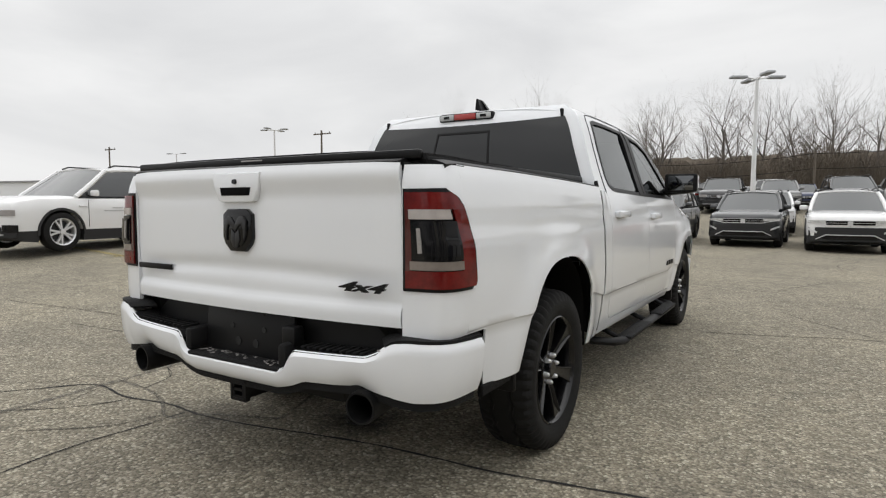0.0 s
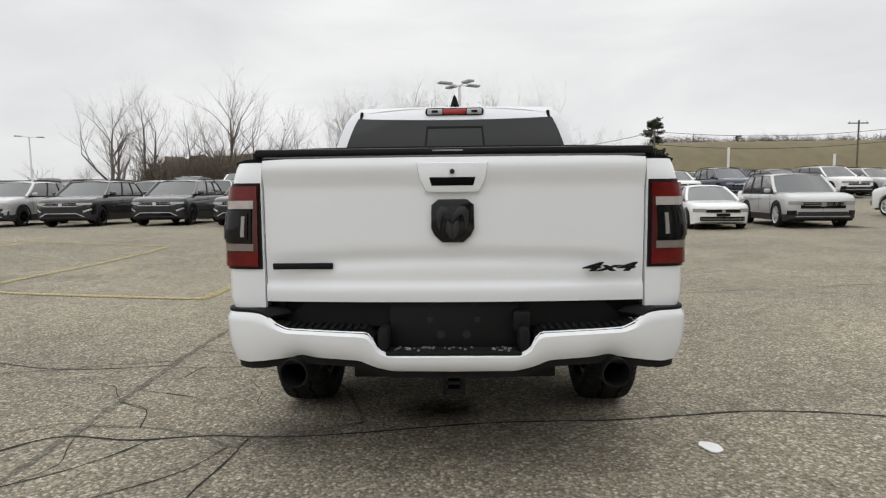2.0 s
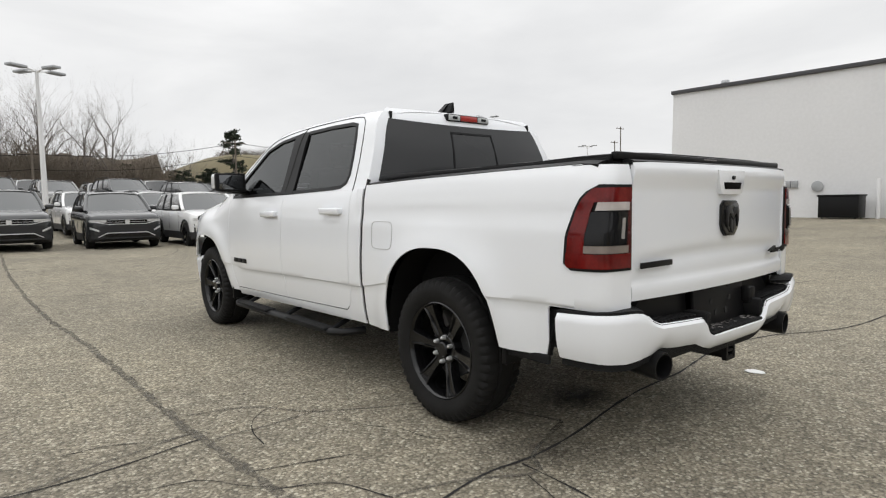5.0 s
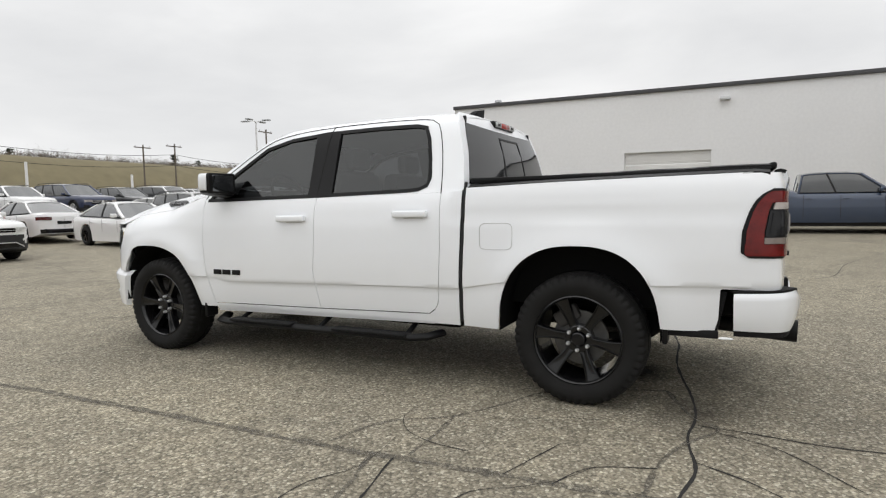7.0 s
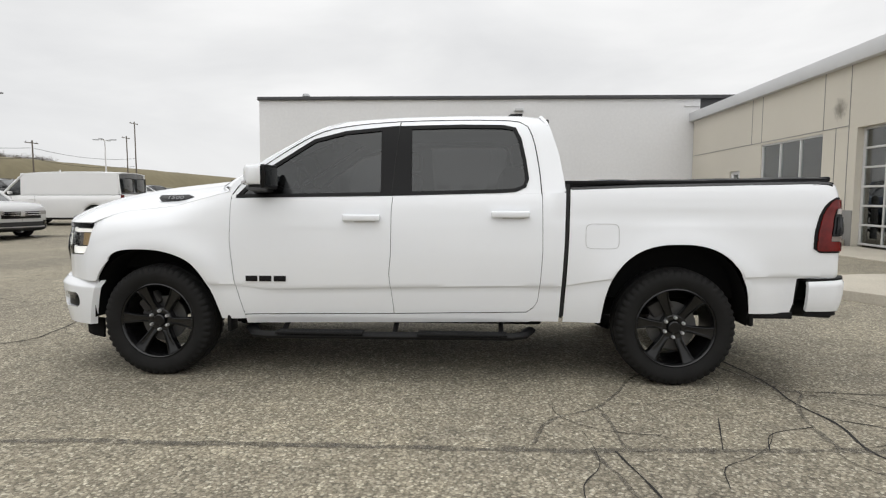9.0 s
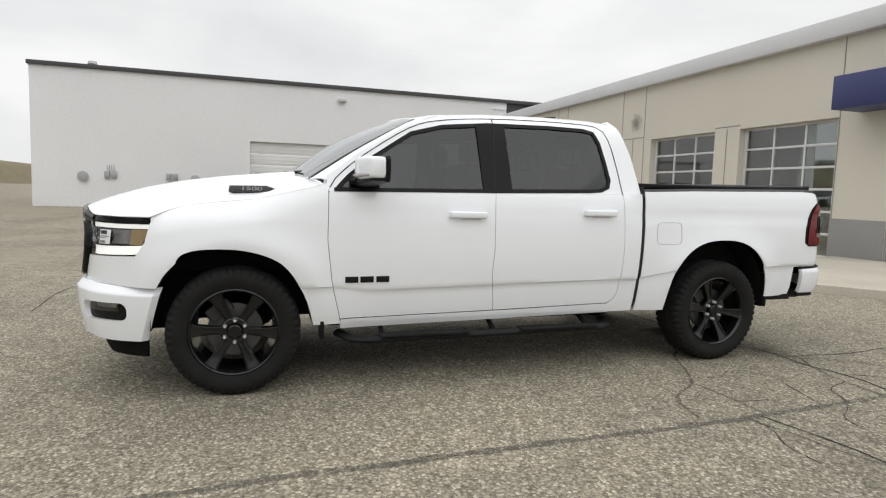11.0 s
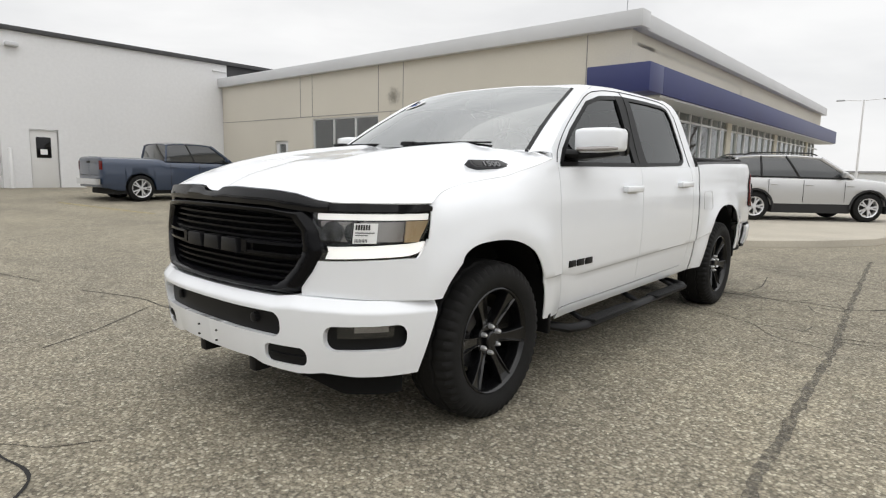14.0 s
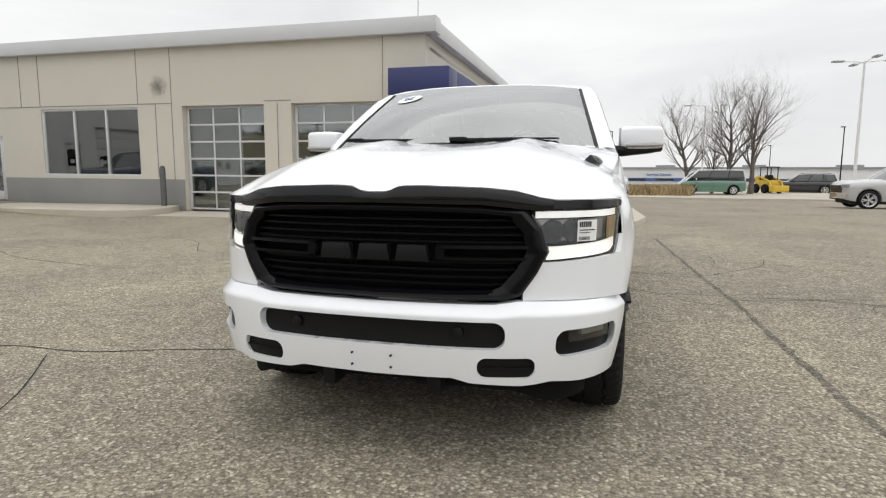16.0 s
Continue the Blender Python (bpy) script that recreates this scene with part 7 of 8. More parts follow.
    # door seams and handles
    for y in S.get("doors", ()):
        for s in (-1, 1):
            part("door_seam", newbox((s * (Wd + 0.001), y, (top(y) + 0.40) / 2), (0.004, 0.010, top(y) - 0.55)), SEAM, car)
            part("door_handle", newbox((s * (Wd + 0.010), y + 0.13, top(y) - 0.19), (0.03, 0.17, 0.025), 0.008), body, car)
    for s in (-1, 1):
        ym = S["mirror"]
        mo = part("door_mirror", newbox((s * (Wd + 0.06), ym, top(ym) + 0.075), (0.20, 0.09, 0.13), 0.035), body, car)
        part("mirror_arm", newbox((s * (Wd - 0.03), ym, top(ym) + 0.02), (0.14, 0.05, 0.04), 0.01), TRIM, mo)
    for ya in axles:
        for s in (-1, 1):
            car_wheel(car, pose(s * (Wd - 0.105), ya, r, 20 * s, 0, 0 if s < 0 else 180), r, S.get("tw", 0.21), rim, S.get("spokes", 5), S.get("twin", True))
    return car


SUV = dict(L=4.46, W=1.84, H=1.62, r=0.345, axles=(1.36, -1.30), clear=0.20, mirror=0.72, doors=(0.78, -0.18, -1.0), rails=True,
           top=[(-2.23, 0.90), (-2.18, 1.02), (-1.9, 1.09), (0.9, 1.05), (1.1, 1.04), (1.5, 1.015), (1.85, 0.975), (2.08, 0.93), (2.18, 0.88), (2.23, 0.80)], nf=0.6, pf=3.6,
           cabins=[(-1.98, 1.00, -1.70, 0.28, "")], posts=(0.28, 0.58), roofw=0.75,
           front=[("grille", -0.50, 0.50, 0.70, 0.80, GLOSSBLK), ("chrome_bar", -0.47, 0.47, 0.682, 0.700, ALLOY, 0.022), ("chrome_bar", 0.46, 0.89, 0.585, 0.602, ALLOY, 0.020, 0.21), ("chrome_bar", -0.89, -0.46, 0.585, 0.602, ALLOY, 0.020, 0.21), ("grille_bar", -0.49, 0.49, 0.744, 0.752, ALLOY, 0.018), ("head_lamp", 0.50, 0.88, 0.742, 0.812, LAMPGLASS, 0.016), ("head_lamp", -0.88, -0.50, 0.742, 0.812, LAMPGLASS, 0.016), ("bumper_fascia", -0.86, 0.86, 0.30, 0.64, TRIM, 0.006),
                  ("lower_grille", -0.56, 0.56, 0.34, 0.44, GLOSSBLK, 0.014), ("chrome_bar", -0.50, 0.50, 0.445, 0.465, ALLOY, 0.026), ("chrome_bar", 0.49, 0.70, 0.700, 0.722, ALLOY, 0.024, -0.52), ("chrome_bar", -0.70, -0.49, 0.700, 0.722, ALLOY, 0.024, -0.52), ("round_badge", -0.055, 0.055, 0.69, 0.795, ALLOY, 0.026), ("corner_vent", 0.68, 0.88, 0.20, 0.25, ALLOY, 0.012, 0.42), ("corner_vent", -0.88, -0.68, 0.20, 0.25, ALLOY, 0.012, 0.42), ("lamp_line", -0.50, 0.50, 0.803, 0.811, ALLOY, 0.02)],
           rear=[("tail_lamp", 0.34, 0.89, 0.80, 0.92, REDLENS), ("tail_lamp", -0.89, -0.34, 0.80, 0.92, REDLENS), ("rear_bumper", -0.80, 0.80, 0.32, 0.55, TRIM), ("plate_recess", -0.26, 0.26, 0.62, 0.74, GLOSSBLK), ("chrome_bar", -0.7, 0.7, 0.40, 0.42, CHROME, 0.02)])
BIGSUV = dict(SUV, L=5.05, W=1.98, H=1.76, r=0.385, axles=(1.52, -1.46), mirror=0.85, doors=(0.95, -0.12, -1.05), tw=0.235,
              roofw=0.76, nf=0.5, pf=3.8,
              top=[(-2.52, 0.90), (-2.46, 1.06), (-2.2, 1.11), (1.0, 1.09), (1.25, 1.10), (1.9, 1.08), (2.25, 1.03), (2.44, 0.96), (2.51, 0.86), (2.525, 0.72)],
              cabins=[(-2.30, 1.16, -2.05, 0.38, "")], posts=(0.30, 0.62),
              front=[("grille", -0.62, 0.62, 0.60, 0.80, GLOSSBLK), ("chrome_bar", -0.60, 0.60, 0.69, 0.712, CHROME, 0.022), ("chrome_bar", -0.60, 0.60, 0.755, 0.775, CHROME, 0.022), ("head_lamp", 0.56, 0.93, 0.71, 0.82, GREYLENS, 0.016), ("head_lamp", -0.93, -0.56, 0.71, 0.82, GREYLENS, 0.016), ("lower_grille", -0.70, 0.70, 0.32, 0.50, TRIM), ("bumper_fascia", -0.93, 0.93, 0.30, 0.40, TRIM, 0.008), ("chrome_bar", -0.75, 0.75, 0.34, 0.37, STEEL, 0.026), ("round_badge", -0.07, 0.07, 0.66, 0.80, CHROME, 0.03), ("corner_vent", 0.72, 0.95, 0.40, 0.54, GLOSSBLK), ("corner_vent", -0.95, -0.72, 0.40, 0.54, GLOSSBLK)])
SEDAN = dict(L=4.72, W=1.80, H=1.46, r=0.33, axles=(1.42, -1.27), clear=0.16, mirror=0.78, doors=(0.85, -0.12, -0.95), nf=0.8, nr=0.5,
             top=[(-2.36, 0.84), (-2.30, 0.98), (-1.75, 1.01), (-1.4, 0.99), (0.8, 0.92), (1.1, 0.915), (1.9, 0.84), (2.2, 0.79), (2.33, 0.72), (2.36, 0.64)],
             cabins=[(-1.80, 1.12, -0.98, 0.22, "")], posts=(0.52,), roofw=0.66,
             front=[("grille", -0.52, 0.52, 0.545, 0.645, GLOSSBLK), ("chrome_bar", -0.52, 0.52, 0.535, 0.548, CHROME, 0.02), ("head_lamp", 0.50, 0.84, 0.56, 0.67, GREYLENS, 0.016), ("head_lamp", -0.84, -0.50, 0.56, 0.67, GREYLENS, 0.016), ("lower_grille", -0.66, 0.66, 0.28, 0.42, GLOSSBLK), ("chrome_bar", -0.72, 0.72, 0.34, 0.352, CHROME, 0.022), ("round_badge", -0.05, 0.05, 0.55, 0.645, CHROME, 0.026), ("plate_recess", -0.2, 0.2, 0.43, 0.52, GLOSSBLK, 0.02)],
             rear=[("tail_lamp", 0.42, 0.87, 0.74, 0.86, DARKRED), ("tail_lamp", -0.87, -0.42, 0.74, 0.86, DARKRED), ("rear_bumper", -0.78, 0.78, 0.28, 0.42, GLOSSBLK), ("plate_recess", -0.24, 0.24, 0.60, 0.70, GLOSSBLK), ("chrome_bar", -0.66, 0.66, 0.42, 0.435, CHROME, 0.016)])
PICKUP = dict(L=5.89, W=2.06, H=1.91, r=0.405, axles=(1.95, -1.80), clear=0.34, mirror=1.10, doors=(1.22, 0.12, -0.85), nf=0.55, nr=0.22, pr=7, tw=0.265,
              top=[(-2.945, 1.30), (-2.90, 1.36), (-1.05, 1.34), (-1.0, 1.27), (1.2, 1.25), (1.5, 1.27), (2.5, 1.21), (2.8, 1.12), (2.945, 0.95)],
              cabins=[(-0.98, 1.36, -0.88, 0.62, "")], posts=(0.42,), roofw=0.80,
              front=[("grille", -0.70, 0.70, 0.70, 1.02, GLOSSBLK), ("head_lamp", 0.66, 0.97, 0.92, 1.06, GREYLENS, 0.016), ("head_lamp", -0.97, -0.66, 0.92, 1.06, GREYLENS, 0.016), ("front_bumper", -0.95, 0.95, 0.46, 0.66, CHROME, 0.05), ("lower_grille", -0.6, 0.6, 0.40, 0.47, TRIM, 0.03)],
              rear=[("tail_lamp", 0.85, 1.0, 0.98, 1.24, REDLENS), ("tail_lamp", -1.0, -0.85, 0.98, 1.24, REDLENS), ("rear_bumper", -0.97, 0.97, 0.52, 0.70, CHROME, 0.10, 0.05), ("tailgate_seam", -0.82, 0.82, 0.80, 0.812, SEAM), ("handle_pocket", -0.12, 0.12, 1.18, 1.24, SEAM)])
VAN = dict(L=5.69, W=2.01, H=2.10, r=0.375, axles=(1.72, -1.72), clear=0.30, mirror=1.55, doors=(1.60, 0.60), nf=0.5, nr=0.25, pr=8, tw=0.235, roofw=0.86,
           top=[(-2.845, 1.10), (-2.80, 1.20), (1.3, 1.20), (1.9, 1.18), (2.5, 1.08), (2.75, 0.98), (2.845, 0.80)],
           cabins=[(-2.76, 2.02, -2.66, 1.10, "")], posts=(),
           front=[("grille", -0.55, 0.55, 0.68, 0.90, GLOSSBLK), ("head_lamp", 0.56, 0.88, 0.72, 0.92, GREYLENS, 0.016), ("head_lamp", -0.88, -0.56, 0.72, 0.92, GREYLENS, 0.016), ("front_bumper", -0.95, 0.95, 0.42, 0.58, TRIM, 0.04)],
           rear=[("tail_lamp", 0.82, 0.97, 0.98, 1.18, REDLENS), ("tail_lamp", -0.97, -0.82, 0.98, 1.18, REDLENS), ("rear_bumper", -0.95, 0.95, 0.44, 0.60, TRIM, 0.08)])
BUS = dict(L=4.71, W=1.98, H=1.93, r=0.36, axles=(1.52, -1.46), clear=0.22, mirror=1.20, doors=(1.05, -0.05), nf=0.5, nr=0.3, pf=3.5, pr=6, roofw=0.84,
           top=[(-2.355, 1.0), (-2.30, 1.10), (1.2, 1.10), (1.9, 1.05), (2.2, 0.95), (2.355, 0.75)],
           cabins=[(-2.25, 1.95, -2.12, 1.05, "")], posts=(0.30, 0.66),
           front=[("lower_grille", -0.7, 0.7, 0.34, 0.48, TRIM), ("head_lamp", 0.55, 0.86, 0.74, 0.83, GREYLENS, 0.016), ("head_lamp", -0.86, -0.55, 0.74, 0.83, GREYLENS, 0.016)],
           rear=[("tail_lamp", 0.5, 0.9, 0.85, 0.95, REDLENS), ("tail_lamp", -0.9, -0.5, 0.85, 0.95, REDLENS)])

FAR = pose(0, -500, -50)
BLKRIM = RIMBLK
suv0 = build_car("suv", "black compact SUV parked in the front row", "car", SUV, P_BLACK, BLKRIM, True, "cars in the front row")
sedan0 = build_car("sedan", "white saloon car parked in the car park", "car", SEDAN, P_WHITE, BLKRIM, False, "parked saloon cars")
big0 = build_car("large_suv", "silver large SUV parked in the front row", "car", BIGSUV, P_SILVER, ALLOY, True, "parked large SUVs")
COLOURS = {"black": P_BLACK, "dark grey": P_GREY, "grey": P_MID, "silver": P_SILVER, "white": P_WHITE, "red": P_RED, "dark blue": P_NAVY}
used = set()


def park(src, x, y, ang, colour, label, group, z=None):
    """Stands a car with its nose towards ang (0: along +y, positive to the left) and paints it."""
    m = pose(x, y, gz(x, y) if z is None else z, 0, 0, ang)
    if src.name in used:
        c = copy_thing(src, m)
    else:
        used.add(src.name)
        c = src
        c.matrix_basis = m
    p = COLOURS[colour]
    for o in c.children:
        stem = o.name.split(".")[0]
        if stem in ("body", "roof", "door_handle", "door_mirror") or (stem == "pillar" and o.data.materials[0] != TRIM):
            o.material_slots[0].link = "OBJECT"
            o.material_slots[0].material = p
    tagged(c, label, "car", group)
    return c


# front row, noses to the truck
for x, y, a, col in ((-25.9, 16.4, 190, "black"), (-22.8, 16.2, 190, "dark grey"), (-19.56, 16.14, 191, "black"), (-16.25, 16.05, 186, "silver"), (-13.3, 15.9, 185, "black"), (-10.25, 16.24, 183, "dark grey"), (-7.23, 15.85, 181, "black"), (-4.67, 15.9, 180, "black"), (-1.93, 15.75, 179, "dark grey"), (0.74, 15.86, 178, "dark grey"), (3.07, 14.97, 180, "white")):
    park(suv0, x, y, a, col, f"{col} compact SUV parked nose-out in the front row", "cars in the front row")
park(sedan0, 5.56, 20.6, -4, "red", "red saloon car seen from behind", "parked saloon cars")
park(sedan0, 8.6, 21.3, -4, "white", "white saloon car with dark rear lamps", "parked saloon cars")
park(sedan0, 8.64, 15.6, 172, "white", "white saloon car with a dark roof and black wheels", "parked saloon cars")
park(big0, 11.5, 15.3, 171, "silver", "silver large SUV parked nose-out", "parked large SUVs")
# second row, tails to the first
for k, (x, col, kind, a) in enumerate(((-19.5, "white", suv0, 2), (-16.5, "dark grey", suv0, 1), (-13.4, "white", suv0, -2), (-10.7, "silver", suv0, 2), (-8.0, "white", suv0, 0), (-5.3, "white", suv0, 3), (0.9, "white", suv0, 182), (14.9, "white", sedan0, 190), (3.4, "white", suv0, 184))):
    park(kind, x, 21.9, a, col, f"{col} car parked in the second row", "cars in the second row")
# further rows across the aisle
kinds = [suv0, big0, suv0, sedan0, suv0, big0]
cols = ["dark grey", "black", "white", "silver", "black", "white", "grey", "dark blue", "black", "white", "silver", "dark grey"]
n_ = 0
for row, (y, x0, x1, step, a) in enumerate(((30.5, -16.5, 31.0, 2.95, 184), (36.4, -15.0, 50.0, 3.1, 3), (46.0, -8.0, 62.0, 3.3, 183))):
    x = x0
    while x < x1:
        if not (row == 2 and n_ % 5 == 3):
            c = cols[(n_ * 5 + row * 3) % 12]
            park(kinds[(n_ * 7 + row) % 6], x + 0.25 * math.sin(n_ * 1.7), y + 0.3 * math.sin(n_ * 2.3), a + 3 * math.sin(n_), c, f"{c} car in a far row of the car park", "cars in the far rows")
        x += step
        n_ += 1
for k, (x, y, col, kind) in enumerate(((34.0, 29.0, "grey", suv0), (37.1, 29.3, "silver", sedan0), (40.3, 29.8, "black", big0), (43.4, 30.2, "silver", sedan0), (46.6, 30.6, "white", suv0), (50, 31, "black", suv0), (53, 31.4, "grey", sedan0))):
    park(kind, x, y, 228, col, f"{col} car parked at a slant by the far lane", "cars in the slanted row")

van = build_car("cargo_van", "white windowless cargo van with steel wheels", "van", VAN, P_WHITE, ALLOY, False)
van.matrix_basis = pose(17.62, 16.2, gz(17.62, 15.0), 0, 0, 1)
for s in (-1, 1):
    part("side_panel", sheet(lambda u, v, s=s: (s * (0.942 - 0.045 * v), -2.70 + (1.22 + 2.70 - 0.55 * 0 - 0.42 * v * 0) * u, 1.18 + 0.83 * v), np.linspace(0, 1, 8), np.linspace(0, 1, 4), 0.03, (0, 0, 1.5)), P_WHITE, van)
for s in (-1, 1):
    part("rear_door_glass", newbox((s * 0.42, -2.80, 1.55), (0.66, 0.03, 0.55), 0.05), CARGLASS, van)

blue = build_car("blue_pickup", "dark blue pickup with silver wheels parked by the white hall", "truck", PICKUP, P_BLUE, ALLOY, False)
blue.matrix_basis = pose(17.85, -5.42, gz(17.2, -5.4), 0, 0, 180)
silver = build_car("silver_pickup", "silver pickup parked across the lane", "truck", PICKUP, P_SILVER, ALLOY, False)
silver.matrix_basis = pose(-13.6, -25.0, gz(-13.6, -25.0), 0, 0, -90)
dis = park(suv0, 0.71, -14.03, 126.9, "silver", "silver SUV with bright alloys on the concrete display pad", "display cars", 0.13)
dis.scale = (1.05, 1.05, 1.05)
for w in [o for o in dis.children if o.name.split(".")[0] == "wheel"]:
    for o in [o for r_ in w.children if r_.name.split(".")[0] == "rim" for o in (r_, *r_.children)]:
        o.material_slots[0].link, o.material_slots[0].material = "OBJECT", ALLOY
park(big0, -17.2, -52.3, -103, "black", "black SUV parked across the lane", "parked large SUVs", -0.55)
bus = build_car("minibus", "sage green and white electric minibus", "van", BUS, P_GREEN, mat("white_wheel", (0.7, 0.7, 0.7), 0.4), False)
bus.matrix_basis = pose(-8.54, -44.43, -0.40, 0, 0, -88)
for o in bus.children:
    if o.name.split(".")[0] in ("roof", "pillar", "door_mirror") and o.data.materials[0] == P_GREEN:
        o.material_slots[0].link = "OBJECT"
        o.material_slots[0].material = P_WHITE
atlas = park(big0, -11.75, 2.8, 188.5, "white", "white large SUV with black cladding and bright alloys", "parked large SUVs")
for z, y0, y1 in ((0.86, 0.15, 0.40), (0.80, -0.05, 0.60)):
    part("door_lettering", newbox((-0.992, (y0 + y1) / 2, z), (0.004, y1 - y0, 0.022)), P_SILVER, atlas)

# ---- markings and cracks ----
for pts in ([(-3.08, 1.55), (-3.09, 4.4), (-3.12, 7.4)], [(-6.25, 1.78), (-6.3, 4.4), (-6.35, 7.3)], [(-9.5, 1.85), (-9.6, 4.6), (-9.7, 7.5)], [(-12.8, 2.0), (-12.9, 4.8), (-13.0, 7.8)], [(-3.02, 1.55), (-6.2, 1.77), (-10, 2.05), (-18, 2.6)], [(-6.4, 7.4), (-10.2, 7.7), (-17, 8.1)], [(17.2, -1.4), (15.2, -1.9), (13.0, -2.4)], [(17.0, -7.9), (15.0, -7.7), (12.8, -7.6)]):
    ribbon(pts, 0.12, YELLOW, "parking_line", "worn yellow parking line on the asphalt", "road marking", rag=0.12, lift=0.012)
SEALED = [
    ([(-1.80, -6.6), (-2.0, -2.75), (-2.06, -1.7), (-2.12, -0.8), (-2.14, 0.0), (-2.17, 1.2), (-2.2, 2.0), (-2.29, 3.5), (-2.34, 8.3), (-2.2, 13.0)], 0.050),
    ([(-2.04, -0.79), (-1.70, -0.92), (-1.47, -1.22), (-1.2, -1.40), (-0.80, -1.62), (-0.62, -1.95), (-0.50, -2.30)], 0.022),
    ([(-1.47, -1.22), (-1.60, -1.24), (-1.82, -1.26), (-2.07, -1.26)], 0.022),
    ([(-2.12, -1.08), (-2.40, -1.16), (-2.6, -1.20), (-3.3, -1.42), (-4.4, -1.5)], 0.024),
    ([(-0.50, -2.30), (-0.93, -2.48), (-1.08, -2.62), (-1.37, -2.47), (-1.70, -2.38), (-2.0, -2.36)], 0.024),
    ([(1.75, 13.0), (1.2, 11.2), (0.3, 9.9), (-0.9, 9.3), (-2.3, 9.0)], 0.03),
]
OPEN = [
    ([(-2.30, -2.75), (-2.07, -2.50), (-1.66, -2.54), (-1.30, -2.48), (-0.94, -2.50), (-0.56, -2.45), (-0.10, -2.36), (0.30, -2.30), (0.85, -2.27), (1.25, -2.20), (1.8, -2.13), (2.5, -2.25), (3.4, -2.6), (5.2, -2.7)], 0.016),
    ([(-2.3, -2.75), (-2.55, -3.05), (-2.9, -3.5), (-3.1, -4.2)], 0.010),
    ([(-1.06, -2.52), (-1.07, -2.8), (-1.10, -3.2), (-1.0, -3.9)], 0.010),
    ([(-1.55, -2.52), (-1.75, -2.85), (-2.3, -3.4), (-2.4, -4.3)], 0.008),
    ([(3.9, 2.2), (3.1, 1.95), (2.5, 1.93), (1.95, 1.72), (1.2, 1.5)], 0.013),
    ([(4.7, 2.35), (6.3, 2.6), (9.2, 2.4), (13.0, 2.9)], 0.014),
    ([(1.95, 3.06), (2.23, 2.60), (2.70, 2.03)], 0.009),
    ([(1.1, 3.85), (0.55, 3.68), (0.30, 3.64), (0.0, 3.62), (-0.3, 3.85)], 0.014),
    ([(-0.5, -4.80), (-1.60, -4.12), (-2.6, -3.80), (-4.0, -3.3)], 0.012),
    ([(2.07, 3.9), (3.6, 3.94), (4.9, 3.25), (7.5, 3.6)], 0.012),
    ([(0.9, -6.6), (-0.35, -5.2), (-1.9, -4.3)], 0.012),
    ([(-2.1, -1.2), (-2.9, -1.3), (-4.2, -1.0), (-6.5, -1.2)], 0.011),
    ([(4.2, 8.0), (3.4, 6.9), (2.6, 6.6), (1.9, 5.4)], 0.012),
    ([(2.2, 12.5), (3.1, 10.6), (2.7, 9.0), (4.0, 7.0), (5.5, 6.4)], 0.014),
    ([(-2.3, 5.4), (-1.5, 5.1), (0.2, 5.3), (2.4, 4.7)], 0.010),
    ([(-3.1, 11.3), (-4.6, 11.0), (-6.1, 10.2), (-9.0, 10.6)], 0.012),
    ([(8.0, 5.5), (9.2, 4.2), (12.0, 4.0), (15.5, 5.0)], 0.014),
    ([(9.2, 4.2), (8.8, 2.4), (10.0, 0.2), (9.7, -2.5)], 0.012),
    ([(5.0, -1.0), (7.2, -1.4), (9.7, -2.5), (13.0, -2.3)], 0.012),
    ([(5.2, -2.7), (6.4, -4.0), (8.8, -4.6), (12, -5.8)], 0.012),
    ([(-1.6, -1.9), (-2.05, -1.75)], 0.006), ([(-1.7, -2.38), (-1.82, -2.1), (-2.05, -1.98)], 0.006), ([(-1.13, -2.62), (-1.25, -2.9), (-1.6, -3.2)], 0.006),
]
for pts, w_ in SEALED:
    ribbon(pts, w_, TAR, "sealed_crack", "dark tar-sealed crack in the asphalt", "crack", rag=0.8)
for pts, w_ in OPEN:
    ribbon(pts, w_, CRACK, "crack", "thin open crack in the asphalt", "crack", rag=0.75, lift=0.003)
# web of hairline cracks behind the truck
rng = random.Random(4)
for k in range(26):
    x, y = rng.uniform(-4.6, -1.2), rng.uniform(-4.4, -0.6)
    if k > 17:
        x, y = rng.uniform(0.0, 5.0), rng.uniform(2.2, 6.5)
    a = rng.uniform(0, 6.3)
    pts = [(x, y)]
    for i in range(4):
        a += rng.uniform(-0.8, 0.8)
        x, y = x + 0.22 * math.cos(a), y + 0.22 * math.sin(a)
        pts.append((x, y))
    ribbon(pts, 0.006, CRACK, "crack", "hairline crack in the asphalt", "crack", rag=0.9, lift=0.003, fade=0.7)
bm = prism([(1.185, -2.60), (1.205, -2.56), (1.25, -2.565), (1.285, -2.60), (1.28, -2.66), (1.24, -2.69), (1.21, -2.675)], "z", 0.003, 0.008)
tagged(part("paper_scrap", bm, PAPER), "crumpled white paper scrap on the asphalt", "litter")

